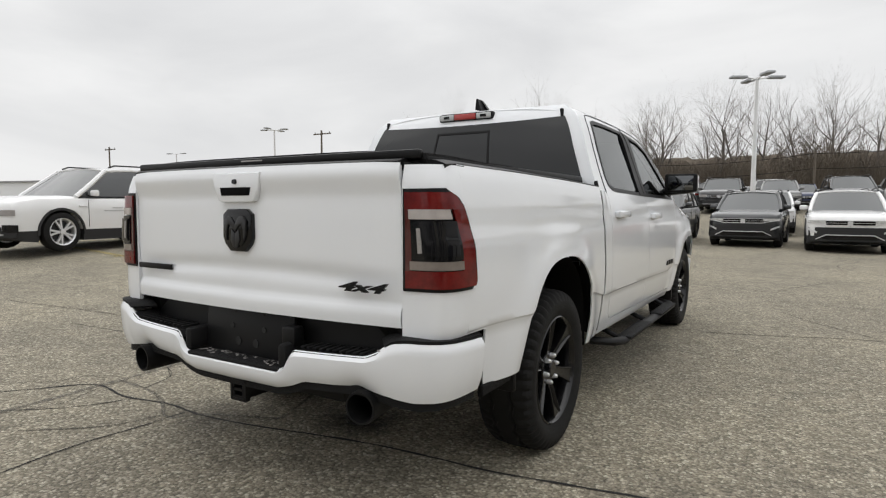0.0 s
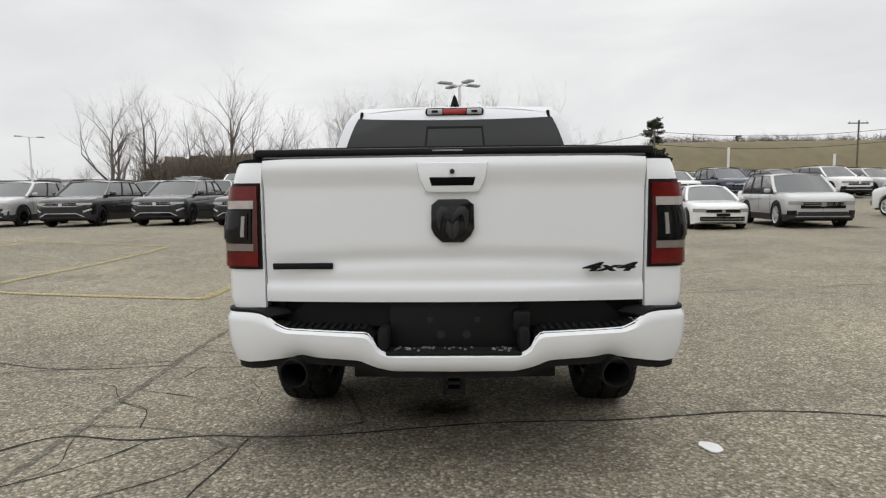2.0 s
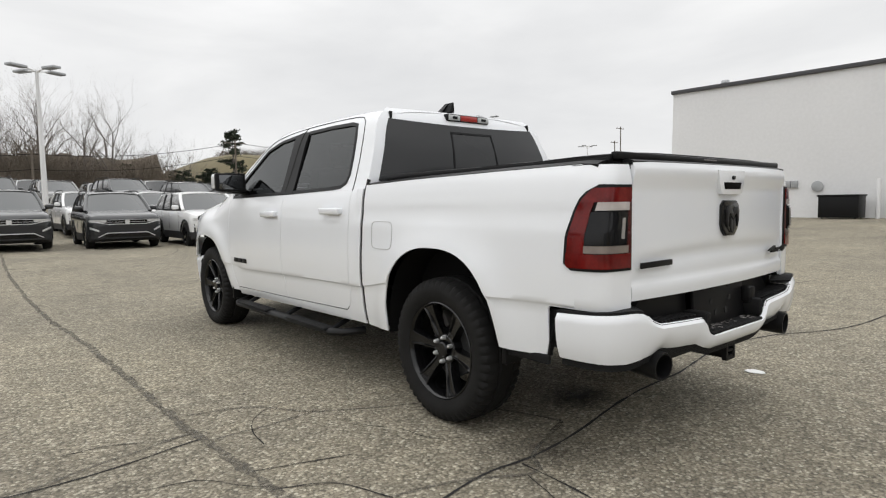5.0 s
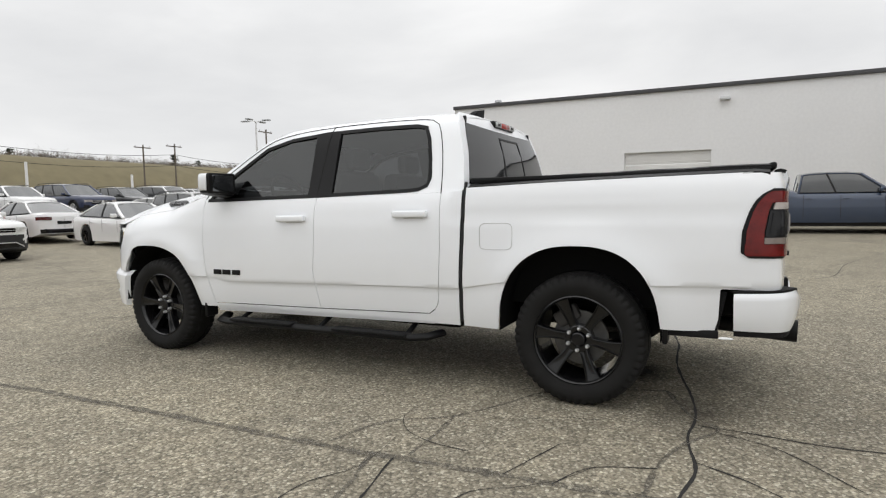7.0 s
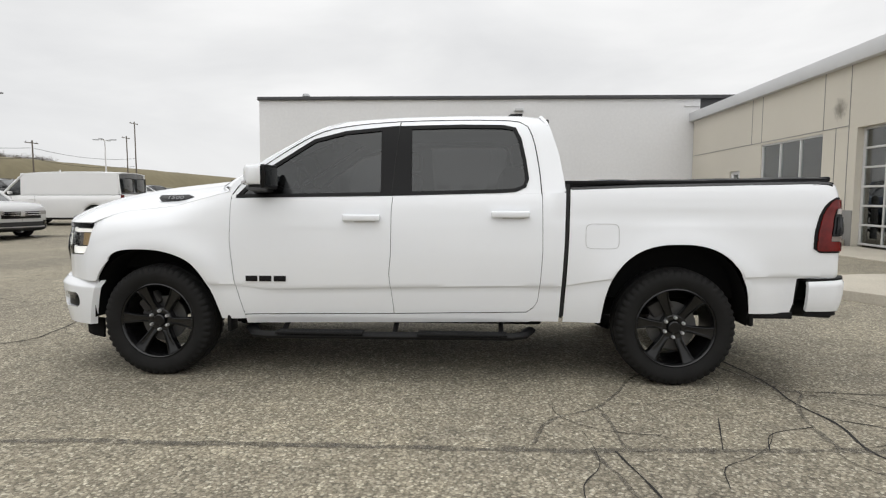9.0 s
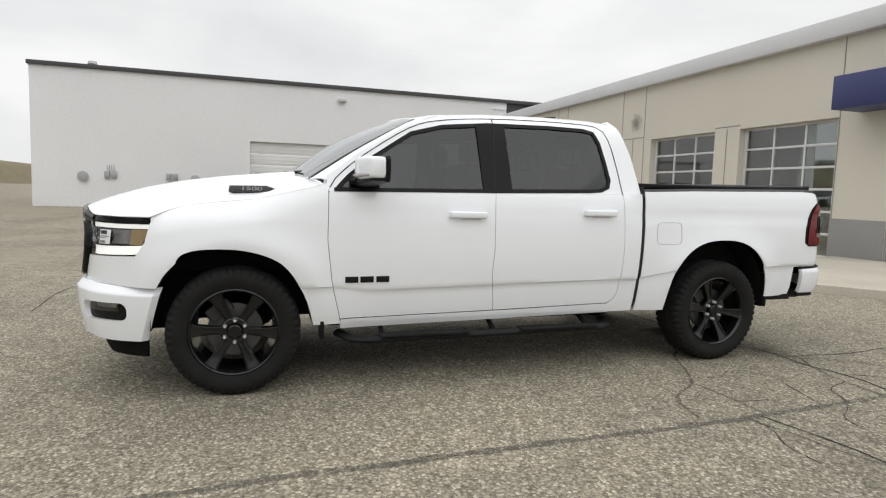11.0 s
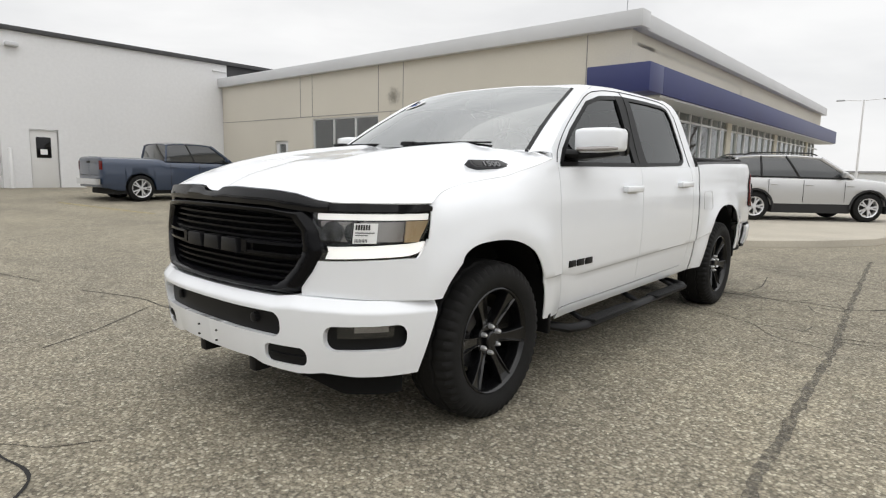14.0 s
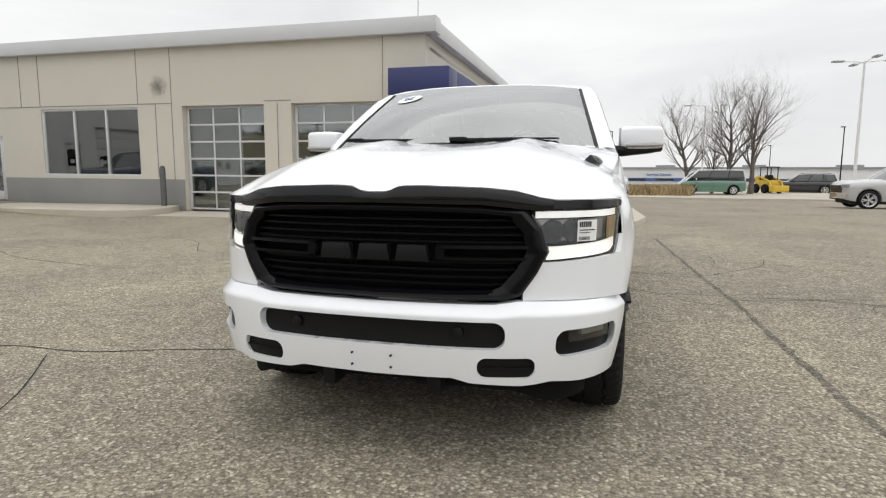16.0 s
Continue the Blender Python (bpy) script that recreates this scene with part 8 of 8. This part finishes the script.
# oil and damp marks in the asphalt; they also paint contact shade under vehicles
for x, y, s_, m in ((-0.09, -2.10, 0.36, OIL), (-0.87, -2.5, 0.5, DAMPSHADE), (0.1, 1.6, 0.8, DAMPSHADE), (12.4, 13.6, 1.8, OIL), (3.4, 13.2, 1.2, DAMPSHADE), (-5.2, 13.0, 1.4, DAMPSHADE)):
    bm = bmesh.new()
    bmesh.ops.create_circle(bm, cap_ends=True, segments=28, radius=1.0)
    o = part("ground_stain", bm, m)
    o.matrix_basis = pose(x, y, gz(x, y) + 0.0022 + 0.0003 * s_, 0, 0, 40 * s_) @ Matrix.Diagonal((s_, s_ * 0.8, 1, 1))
    tagged(o, "dark uneven stain and painted contact shade on the asphalt", "stain", "", "structure")

# traffic cone
cone = thing("traffic_cone", "faded orange traffic cone with a black base", "cone", pose(-9.9, 3.2, gz(-9.9, 3.2)))
part("cone_body", lathe([(0.03, 0.145), (0.06, 0.13), (0.72, 0.03), (0.73, 0.022), (0.70, 0.018)], 20, "z"), ORANGE, cone)
part("base", newbox((0, 0, 0.02), (0.37, 0.37, 0.04), 0.01), mat("brown_rubber", (0.10, 0.055, 0.04), 0.85), cone)


# ---- lamps, poles, wires ----
def lot_lamp(x, y, h, arms, turn=0.0, material=POLEWHITE, z=0.0, reach=0.75):
    t = thing("street_lamp", "tall white car-park lamp with flat heads", "street lamp", pose(x, y, z, 0, 0, turn), "car-park lamps")
    part("footing", lathe([(-0.3, 0.30), (0.72, 0.28), (0.76, 0.24), (0.76, 0.0)], 16, "z"), CONCRETE, t)
    part("pole", tube([(0, 0, 0.7), (0, 0, h)], [0.12, 0.065], 10), material, t)
    for k in range(arms):
        a = 2 * math.pi * k / arms + 0.5
        d = Vector((math.cos(a), math.sin(a), 0))
        part("arm", tube([Vector((0, 0, h - 0.1)), d * reach * 0.5 + Vector((0, 0, h - 0.03)), d * reach + Vector((0, 0, h))], 0.03, 6), material, t)
        m = Matrix.Translation(d * (reach + 0.3) + Vector((0, 0, h + 0.01)))
        bm = bmesh.new()
        box(bm, m.translation, (0.72, 0.36, 0.11), 0.03, Matrix.Rotation(a, 4, "Z"))
        part("lamp_head", bm, GALV, t)
    return t


for x, y, h, n, r_ in ((0.1, 26.0, 7.06, 4, 0.55), (35.6, 35.6, 9.0, 4, 0.75), (68, 48, 9.0, 4, 0.75), (-39.9, 34.3, 8.2, 4, 0.75), (-69.7, 44.7, 8.1, 2, 0.75), (-48, 60, 8.4, 2, 0.75), (-11.0, -66.4, 8.6, 2, 1.55), (-17.0, -41.1, 8.6, 4, 1.3), (4.9, -65.0, 8.6, 2, 1.55)):
    lot_lamp(x, y, h - gz(x, y), n, 20 * math.sin(x) if y > 0 else -25, POLEWHITE, gz(x, y), r_)


def wood_pole(x, y, h, arm=2.4, turn=0.0):
    t = thing("utility_pole", "weathered wooden utility pole with a crossarm", "utility pole", pose(x, y, 0, 0, 0, turn), "utility poles")
    part("post", tube([(0, 0, -0.3), (0, 0, h)], [0.13, 0.09], 8), WOODPOLE, t)
    part("crossarm", newbox((0, 0.12, h - 0.35), (arm, 0.10, 0.12)), WOODPOLE, t)
    for s in (-0.42, 0.0, 0.42):
        part("insulator", lathe([(h - 0.29, 0.05), (h - 0.12, 0.04), (h - 0.10, 0.0)], 8, "z", c=(s * arm, 0.12, 0)), GALV, t)
    return t


POLES = [(47.1, 66, 9.7), (51.1, 65, 10.1), (54.3, 51.8, 11.4), (74.5, 63, 9.7), (96.0, 61, 15.1), (101.5, 66, 13.2), (-41.4, 42.2, 9.1), (22, 62, 8.6), (-76.4, 39.5, 8.9), (3, 62, 6.6), (-20, 63, 6.6)]
for x, y, h in POLES:
    wood_pole(x, y, h)
run = sorted([p for p in POLES if 61 <= p[1] < 66])
wires = tagged(new("overhead_wires"), "thin sagging overhead wires between the poles", "wires")
for (xa, ya, ha), (xb, yb, hb_) in zip(run, run[1:]):
    for dz, dy in ((0.0, 0.0), (-1.4, 0.3)):
        pts = [(xa + (xb - xa) * t, ya + (yb - ya) * t + dy, min(ha, 9.0) * (1 - t) + min(hb_, 9.0) * t + dz - 0.35 - 0.7 * 4 * t * (1 - t)) for t in np.linspace(0, 1, 9)]
        part("wire", tube(pts, 0.025, 4), SATIN, wires)
for x, y, h in ((28.5, 58, 6.0), (39.5, 58, 5.2), (60, 58, 5.0), (73, 58, 5.4), (88, 58, 5.0)):
    t = thing("marker_post", "slim white post at the foot of the bank", "post", pose(x, y, 0), "white posts")
    part("post", tube([(0, 0, -0.3), (0, 0, h)], 0.13, 8), POLEWHITE, t)
    part("cap", lathe([(h, 0.15), (h + 0.06, 0.1), (h + 0.06, 0)], 8, "z"), POLEWHITE, t)

# ---- grassy bank ----
bm = bmesh.new()
rows = []
for x in np.r_[np.linspace(22, 44, 23), np.linspace(47, 300, 60)]:
    hgt = 8.7 * smooth((x - 19.5) / 9.0) + 0.10 * noise.noise((x * 0.2, 0, 0))
    rows.append([(x, 66 + 14 * t, -0.15 + hgt * smooth(t * 1.02) + 0.12 * noise.noise((x * 0.3, t * 6, 2))) for t in np.linspace(0, 1, 14)] + [(x, 90, hgt), (x, 130, hgt - 2)])
grid_faces(bm, rows)
tagged(part("grass_bank", bm, DRYGRASS), "long dormant grass bank behind the car park", "bank", "", "structure")


# ---- trees ----
def branch(bm, p, d, length, r, depth, rnd, spread, mi=0):
    n = 4
    pts, rad = [p.copy()], [r]
    q = p.copy()
    dd = d.copy()
    for i in range(n):
        dd = (dd + Vector((rnd.gauss(0, 0.10), rnd.gauss(0, 0.10), rnd.gauss(0.03, 0.05)))).normalized()
        q = q + dd * length / n
        pts.append(q.copy())
        rad.append(r * (1 - 0.55 * (i + 1) / n))
    tube(pts, rad, 6 if r > 0.06 else (4 if r > 0.02 else 3), bm, cap=False, mi=mi)
    if depth == 0:
        return
    kids = rnd.choice((3, 4)) if depth > 1 else 4
    for k in range(kids):
        i = min(n, 1 + int(rnd.random() * n)) if k else n
        a = rnd.uniform(0, 2 * math.pi)
        side = dd.cross(UP)
        side = (side if side.length > 0.1 else Vector((1, 0, 0))).normalized()
        off = Matrix.Rotation(a, 3, dd) @ side
        nd = (dd * math.cos(spread) + off * math.sin(spread) + Vector((0, 0, 0.12))).normalized()
        branch(bm, pts[i], nd, length * rnd.uniform(0.55, 0.80), rad[i] * rnd.uniform(0.5, 0.7), depth - 1, rnd, spread * rnd.uniform(0.8, 1.2), 1 if depth <= 2 else 0)


def bare_tree(name, label, h, seed, stems=1, spread=0.55, depth=5, m=Matrix(), group="bare trees", thick=0.0145, boughs=2):
    rnd = random.Random(seed)
    t = thing(name, label, "tree", m, group)
    trunk, crown = bmesh.new(), bmesh.new()
    for s in range(stems):
        a = 2 * math.pi * s / stems + rnd.random()
        lean = 0.06 + (0.28 if stems > 1 else 0.0) * rnd.uniform(0.5, 1)
        d = Vector((math.cos(a) * lean, math.sin(a) * lean, 1)).normalized()
        r = h * thick * (0.75 if stems > 1 else 1)
        pts, rad, q, dd = [Vector((0.2 * math.cos(a) * (stems > 1), 0.2 * math.sin(a) * (stems > 1), -0.2))], [r * 1.25], None, d
        q = pts[0].copy()
        for i in range(6):
            dd = (dd + Vector((rnd.gauss(0, 0.05), rnd.gauss(0, 0.05), 0.02))).normalized()
            q = q + dd * h * 0.62 / 6
            pts.append(q.copy())
            rad.append(r * (1 - 0.75 * (i + 1) / 6))
        tube(pts, rad, 8, trunk, cap=False)
        for i in range(2, 7):
            for k in range(boughs if i < 6 else boughs + 1):
                az = rnd.uniform(0, 2 * math.pi)
                up = rnd.uniform(0.9, 1.6) if i < 6 else 1.8
                nd = Vector((math.cos(az), math.sin(az), up)).normalized()
                branch(crown, pts[i], nd, h * rnd.uniform(0.20, 0.34) * (1.1 - 0.07 * i), rad[i] * rnd.uniform(0.45, 0.65), depth - 2, rnd, spread)
    part("trunk", trunk, BARK, t)
    part("crown", crown, [BARK, TWIG], t)
    return t


src = [bare_tree("bare_tree", "tall leafless tree with fine upright twigs", 16.0, 11 + k, 1 + (k % 2), 0.45 + 0.05 * k, 5, FAR, "bare trees", 0.019) for k in range(4)]
spots = [(-45, 70, 1.05), (-41, 72, 1.1), (-47.5, 76, 0.95), (-34.6, 74, 0.95), (-29.3, 71, 1.15), (-26.5, 75, 1.0), (-23, 78, 0.85), (-14.4, 70, 1.02), (-12.6, 73, 0.95), (-16.2, 75, 0.85), (-5.7, 70, 1.0), (-3.5, 72, 1.08), (-8.2, 76, 0.9), (3.3, 70, 1.0), (5.2, 74, 1.04), (4.4, 78, 0.95), (8.3, 71, 0.92), (11.4, 73, 1.0), (13.5, 77, 0.75), (-1.0, 78, 0.85), (17, 84, 0.6), (20.5, 80, 0.72), (-52, 82, 0.6), (-58, 85, 0.5), (-66, 86, 0.5), (28, 92, 0.42), (52, 96, 0.40), (58, 99, 0.36), (34, 95, 0.44), (64, 98, 0.34), (43, 97, 0.36)]
for k, (x, y, s) in enumerate(spots):
    z = 5.6 if x > 30 else 0
    m = pose(x, y, z, 0, 0, 67 * k) @ Matrix.Scale(s, 4)
    if k < 4:
        src[k].matrix_basis = m
    else:
        c = copy_thing(src[k % 4], pose(x, y, z, 0, 0, 67 * k))
        c.scale = (s, s, s)
park_ = [bare_tree("bare_tree", "spreading leafless tree in the verge", hh, 40 + k, 1, 0.55, 6, pose(x, y, -0.42, 0, 0, 40 * k), "verge trees", 0.021, 4) for k, (x, y, hh) in enumerate(((-7.2, -46.0, 8.9), (-10.05, -46.2, 10.2), (-11.8, -46.6, 10.2), (-8.95, -46.4, 6.6)))]


# brush along the back of the car park
def brush(name, x0, x1, y, h, n, seed, label, z0=-0.2):
    rnd = random.Random(seed)
    bm = bmesh.new()
    for k in range(n):
        x, yy = rnd.uniform(x0, x1), y + rnd.uniform(-2.5, 2.5)
        hh = h * rnd.uniform(0.55, 1.0) * (0.85 + 0.25 * noise.noise((x * 0.15, 3, seed)))
        p = Vector((x, yy, z0))
        d = Vector((rnd.gauss(0, 0.22), rnd.gauss(0, 0.22), 1)).normalized()
        q = p + d * hh * 0.55
        e = q + (d + Vector((rnd.gauss(0, 0.25), 0, 0))).normalized() * hh * 0.45
        tube([p, q, e], [0.05, 0.03, 0.008], 3, bm, cap=False)
        for j in range(6):
            b0 = p.lerp(e, rnd.uniform(0.25, 0.95))
            b1 = b0 + Vector((rnd.gauss(0, 0.6), rnd.gauss(0, 0.4), rnd.uniform(0.3, 1.1)))
            tube([b0, b0.lerp(b1, 0.5) + Vector((0.05, 0, 0)), b1], [0.025, 0.016, 0.006], 3, bm, cap=False)
    ob = part(name, bm, BRUSH)
    return tagged(ob, label, "brush", "", "stuff")


brush("brush", -40, 16, 68.5, 7.4, 3600, 5, "dense leafless brown brush behind the car park", 1.0)
brush("brush", -80, -40, 84, 3.2, 500, 6, "low distant leafless brush")
brush("brush", 30, 112, 90, 2.6, 1500, 8, "leafless scrub on top of the bank", 7.9)
bm = bmesh.new()
rows = []
for x in np.linspace(-40, 17, 80):
    h = 6.3 + 0.9 * noise.noise((x * 0.2, 1, 1)) + 0.5 * noise.noise((x * 0.9, 4, 1))
    rows.append([(x, 72 + 3 * t + 0.6 * noise.noise((x, t * 5, 3)), 0.9 + h * math.sin(t * math.pi / 2) + 0.25 * noise.noise((x * 1.3, t * 7, 8))) for t in np.linspace(0, 1, 8)] + [(x, 82, 0)])
grid_faces(bm, rows)
tagged(part("thicket", bm, BRUSH), "dark tangled thicket behind the brush", "brush", "", "stuff")


def pine(h, seed, m, name="pine_tree", label="ragged dark green pine tree", group="pine trees", wide=0.22):
    rnd = random.Random(seed)
    t = thing(name, label, "tree", m, group)
    part("trunk", tube([(0, 0, -0.2), (0.1, 0, h * 0.5), (0, 0.1, h)], [h * 0.022, h * 0.014, h * 0.003], 7), BARK, t)
    bm = bmesh.new()
    limb = bmesh.new()
    for k in range(int(52 * wide / 0.22)):
        z = h * rnd.uniform(0.18, 0.98)
        a = rnd.uniform(0, 6.3)
        ln = h * wide * (1.15 - z / h) * rnd.uniform(0.6, 1.25) + 0.3
        tip = Vector((math.cos(a) * ln, math.sin(a) * ln, z + ln * rnd.uniform(-0.05, 0.22)))
        tube([(0, 0, z - 0.1), tip * 0.5 + Vector((0, 0, z * 0.5)), tip], [0.06, 0.04, 0.015], 4, limb, cap=False)
        for j in range(34):
            s = rnd.uniform(0.3, 1.05)
            c = Vector((0, 0, z)).lerp(tip, s) + Vector((rnd.gauss(0, 0.20), rnd.gauss(0, 0.20), rnd.gauss(0.06, 0.10))) * (h / 10)
            for q in range(2):
                d = Vector((rnd.gauss(0, 1), rnd.gauss(0, 1), rnd.gauss(0.3, 0.5))).normalized() * 0.26 * (h / 10)
                w = d.cross(Vector((rnd.random(), rnd.random(), rnd.random()))).normalized() * 0.07 * (h / 10)
                vs = [bm.verts.new(p) for p in (c - w, c + w, c + d + w * 0.3, c + d - w * 0.3)]
                bm.faces.new(vs)
    part("limb", limb, BARK, t)
    part("foliage", bm, NEEDLE, t)
    return t


pine(10.6, 3, pose(24.3, 69, 0))
p2 = pine(6.2, 5, pose(12.7, 72, 0), wide=0.26)
for k, (x, y, z, s) in enumerate(((47, 96, 6, 0.8), (54, 97, 6, 0.5), (78, 98, 6.0, 1.0), (83, 97, 6.0, 0.85), (66, 98, 6, 0.6), (104, 99, 5.5, 1.0), (38, 97, 6, 0.5))):
    c = copy_thing(p2, pose(x, y, z, 0, 0, 50 * k))
    c.scale = (s, s, s)
for k, x in enumerate((18.2, 19.9, 21.8, 23.2)):
    c = pine(5.6 + 0.9 * math.sin(k * 3), 20 + k, pose(x, 73 + k % 2, 0), "evergreen_shrub", "broad dark evergreen shrub", "evergreen shrubs", 0.42)

# ---- distance ----
def far_building(name, label, x0, x1, y0, y1, h, m=FARWHITE, turn=0.0, z=0.0):
    cx, cy = (x0 + x1) / 2, (y0 + y1) / 2
    t = thing(name, label, "building", pose(cx, cy, z, 0, 0, turn))
    part("wall", newbox((0, 0, h / 2), (x1 - x0, y1 - y0, h)), m, t)
    part("roof", newbox((0, 0, h + 0.1), (x1 - x0 + 0.6, y1 - y0 + 0.6, 0.25)), FARGREY, t)
    return t


b = far_building("long_warehouse", "long low white warehouse in the distance", -112, -60, 96, 120, 4.6, FARWHITE, -6)
for k in range(3):
    part("roof_unit", newbox((-18 + 15 * k, -6, 5.0), (2.2, 2.5, 0.6)), FARGREY, b)
for k in range(6):
    part("dock_door", newbox((-22 + 8 * k, -12.05, 1.6), (2.6, 0.1, 2.8)), FARGREY, b)
b = far_building("far_hall", "far white flat-roofed hall", -150, -105, 40, 70, 5.0, FARWHITE, 10)
b = far_building("service_centre", "long white service building with a blue band", -75, 30, -118, -96, 3.3, FARWHITE, 0.0, -1.35)
part("blue_band", newbox((12, 11.06, 1.55), (30, 0.1, 0.5)), SIGNBLUE, b)
for k in range(10):
    part("window_band", newbox((-4 + 4.2 * k, 11.1, 1.55), (2.6, 0.08, 0.3)), CARGLASS, b)
tx = text_mesh("Service Center", 0.62, 0.05)
tx.transform(Matrix.Translation((13.7, 11.1, 2.35)) @ Matrix.Rotation(math.pi, 4, "Z") @ Matrix.Rotation(math.pi / 2, 4, "X"))
part("sign_lettering", tx, SIGNBLUE, b)
for k in range(5):
    part("roof_unit", newbox((-30 + 14 * k, 2, 3.7), (3.0, 3, 0.5)), FARGREY, b)
b = far_building("far_works", "distant pale works with roof plant", -60, -20, -150, -130, 3.2, FARWHITE, 0.0, -1.0)
for x0, x1 in ((40.5, 49.5), (50.5, 62)):
    t = thing("semi_trailer", "plain white box trailer beyond the parked cars", "trailer", pose((x0 + x1) / 2, 55, 0), "white trailers")
    part("box_body", newbox((0, 0, 2.25), (x1 - x0, 2.5, 2.3), 0.04), P_WHITE, t)
    for s in (-1, 1):
        part("wheel", lathe([(-1.1, 0.0), (-1.1, 0.5), (1.1, 0.5), (1.1, 0.0)], 20, "y", c=(s * (x1 - x0) * 0.36, 0, 0.5)), RUBBER, t)
# verge with straw grass, kerb and loader on the south side
pts = [(9, -38.5), (-1.5, -38.0), (-9, -37.0), (-24, -37.5), (-45, -40), (-45, -47), (-18, -62), (9, -62)]
pavement("pavement_4", pts, -0.40, "pale concrete verge beyond the lane")
rnd = random.Random(9)
bm = bmesh.new()
for k in range(5200):
    x = rnd.uniform(-6.9, 5.0)
    y = -42.3 + rnd.gauss(0, 0.75)
    h = rnd.uniform(0.55, 1.0)
    d = Vector((rnd.gauss(0, 0.28), rnd.gauss(0, 0.28), 1)) * h
    w = Vector((rnd.uniform(-1, 1), rnd.uniform(-1, 1), 0)).normalized() * 0.03
    p = Vector((x, y, -0.42))
    vs = [bm.verts.new(q) for q in (p - w, p + w, p + d * 0.7 + w * 0.6, p + d + Vector((rnd.gauss(0, 0.1), 0, -0.1)), p + d * 0.7 - w * 0.6)]
    bm.faces.new(vs)
tagged(part("ornamental_grass", bm, STRAW), "thick straw-coloured ornamental grass bed", "grass", "", "stuff")
ld = thing("compact_loader", "small yellow compact loader with a dark cab", "loader", pose(-13.6, -49.0, -0.40, 0, 0, 20))
YEL = mat("loader_yellow", (0.62, 0.42, 0.04), 0.5, var=0.1, vscale=4)
part("body", newbox((0, 0, 0.75), (1.1, 1.7, 0.6), 0.06), YEL, ld)
part("hood", newbox((0, -0.75, 1.15), (1.0, 0.6, 0.4), 0.06), YEL, ld)
for sx in (-0.45, 0.45):
    for sy in (-0.35, 0.55):
        part("cab_post", tube([(sx, sy, 1.0), (sx, sy, 2.1)], 0.04, 6), SATIN, ld)
part("cab_roof", newbox((0, 0.1, 2.13), (1.1, 1.1, 0.08), 0.03), SATIN, ld)
part("seat", newbox((0, 0.1, 1.25), (0.5, 0.45, 0.5), 0.06), SATIN, ld)
for sx in (-0.62, 0.62):
    for sy in (-0.6, 0.6):
        part("wheel", lathe([(-0.14, 0.0), (-0.14, 0.33), (-0.08, 0.38), (0.08, 0.38), (0.14, 0.33), (0.14, 0.0)], 18, "x", c=(sx, sy, 0.38)), RUBBER, ld)
part("loader_arm", tube([(-0.5, -0.5, 1.4), (-0.5, 0.9, 1.0), (-0.5, 1.3, 0.5)], 0.07, 6), YEL, ld)
part("loader_arm", tube([(0.5, -0.5, 1.4), (0.5, 0.9, 1.0), (0.5, 1.3, 0.5)], 0.07, 6), YEL, ld)
part("bucket", newbox((0, 1.5, 0.4), (1.4, 0.5, 0.5), 0.06), YEL, ld)
for x, y, h in ((-1.3, -81, 7.4), (-28.7, -79, 7.4), (-28.0, -110, 6.5)):
    t = thing("dark_lamp_post", "slim dark lamp post with a small square head", "street lamp", pose(x, y, -0.5), "slim lamp posts")
    part("pole", tube([(0, 0, -0.2), (0, 0, h)], [0.09, 0.06], 8), SATIN, t)
    part("lamp_head", newbox((0.15, 0, h), (0.5, 0.3, 0.12), 0.03), SATIN, t)
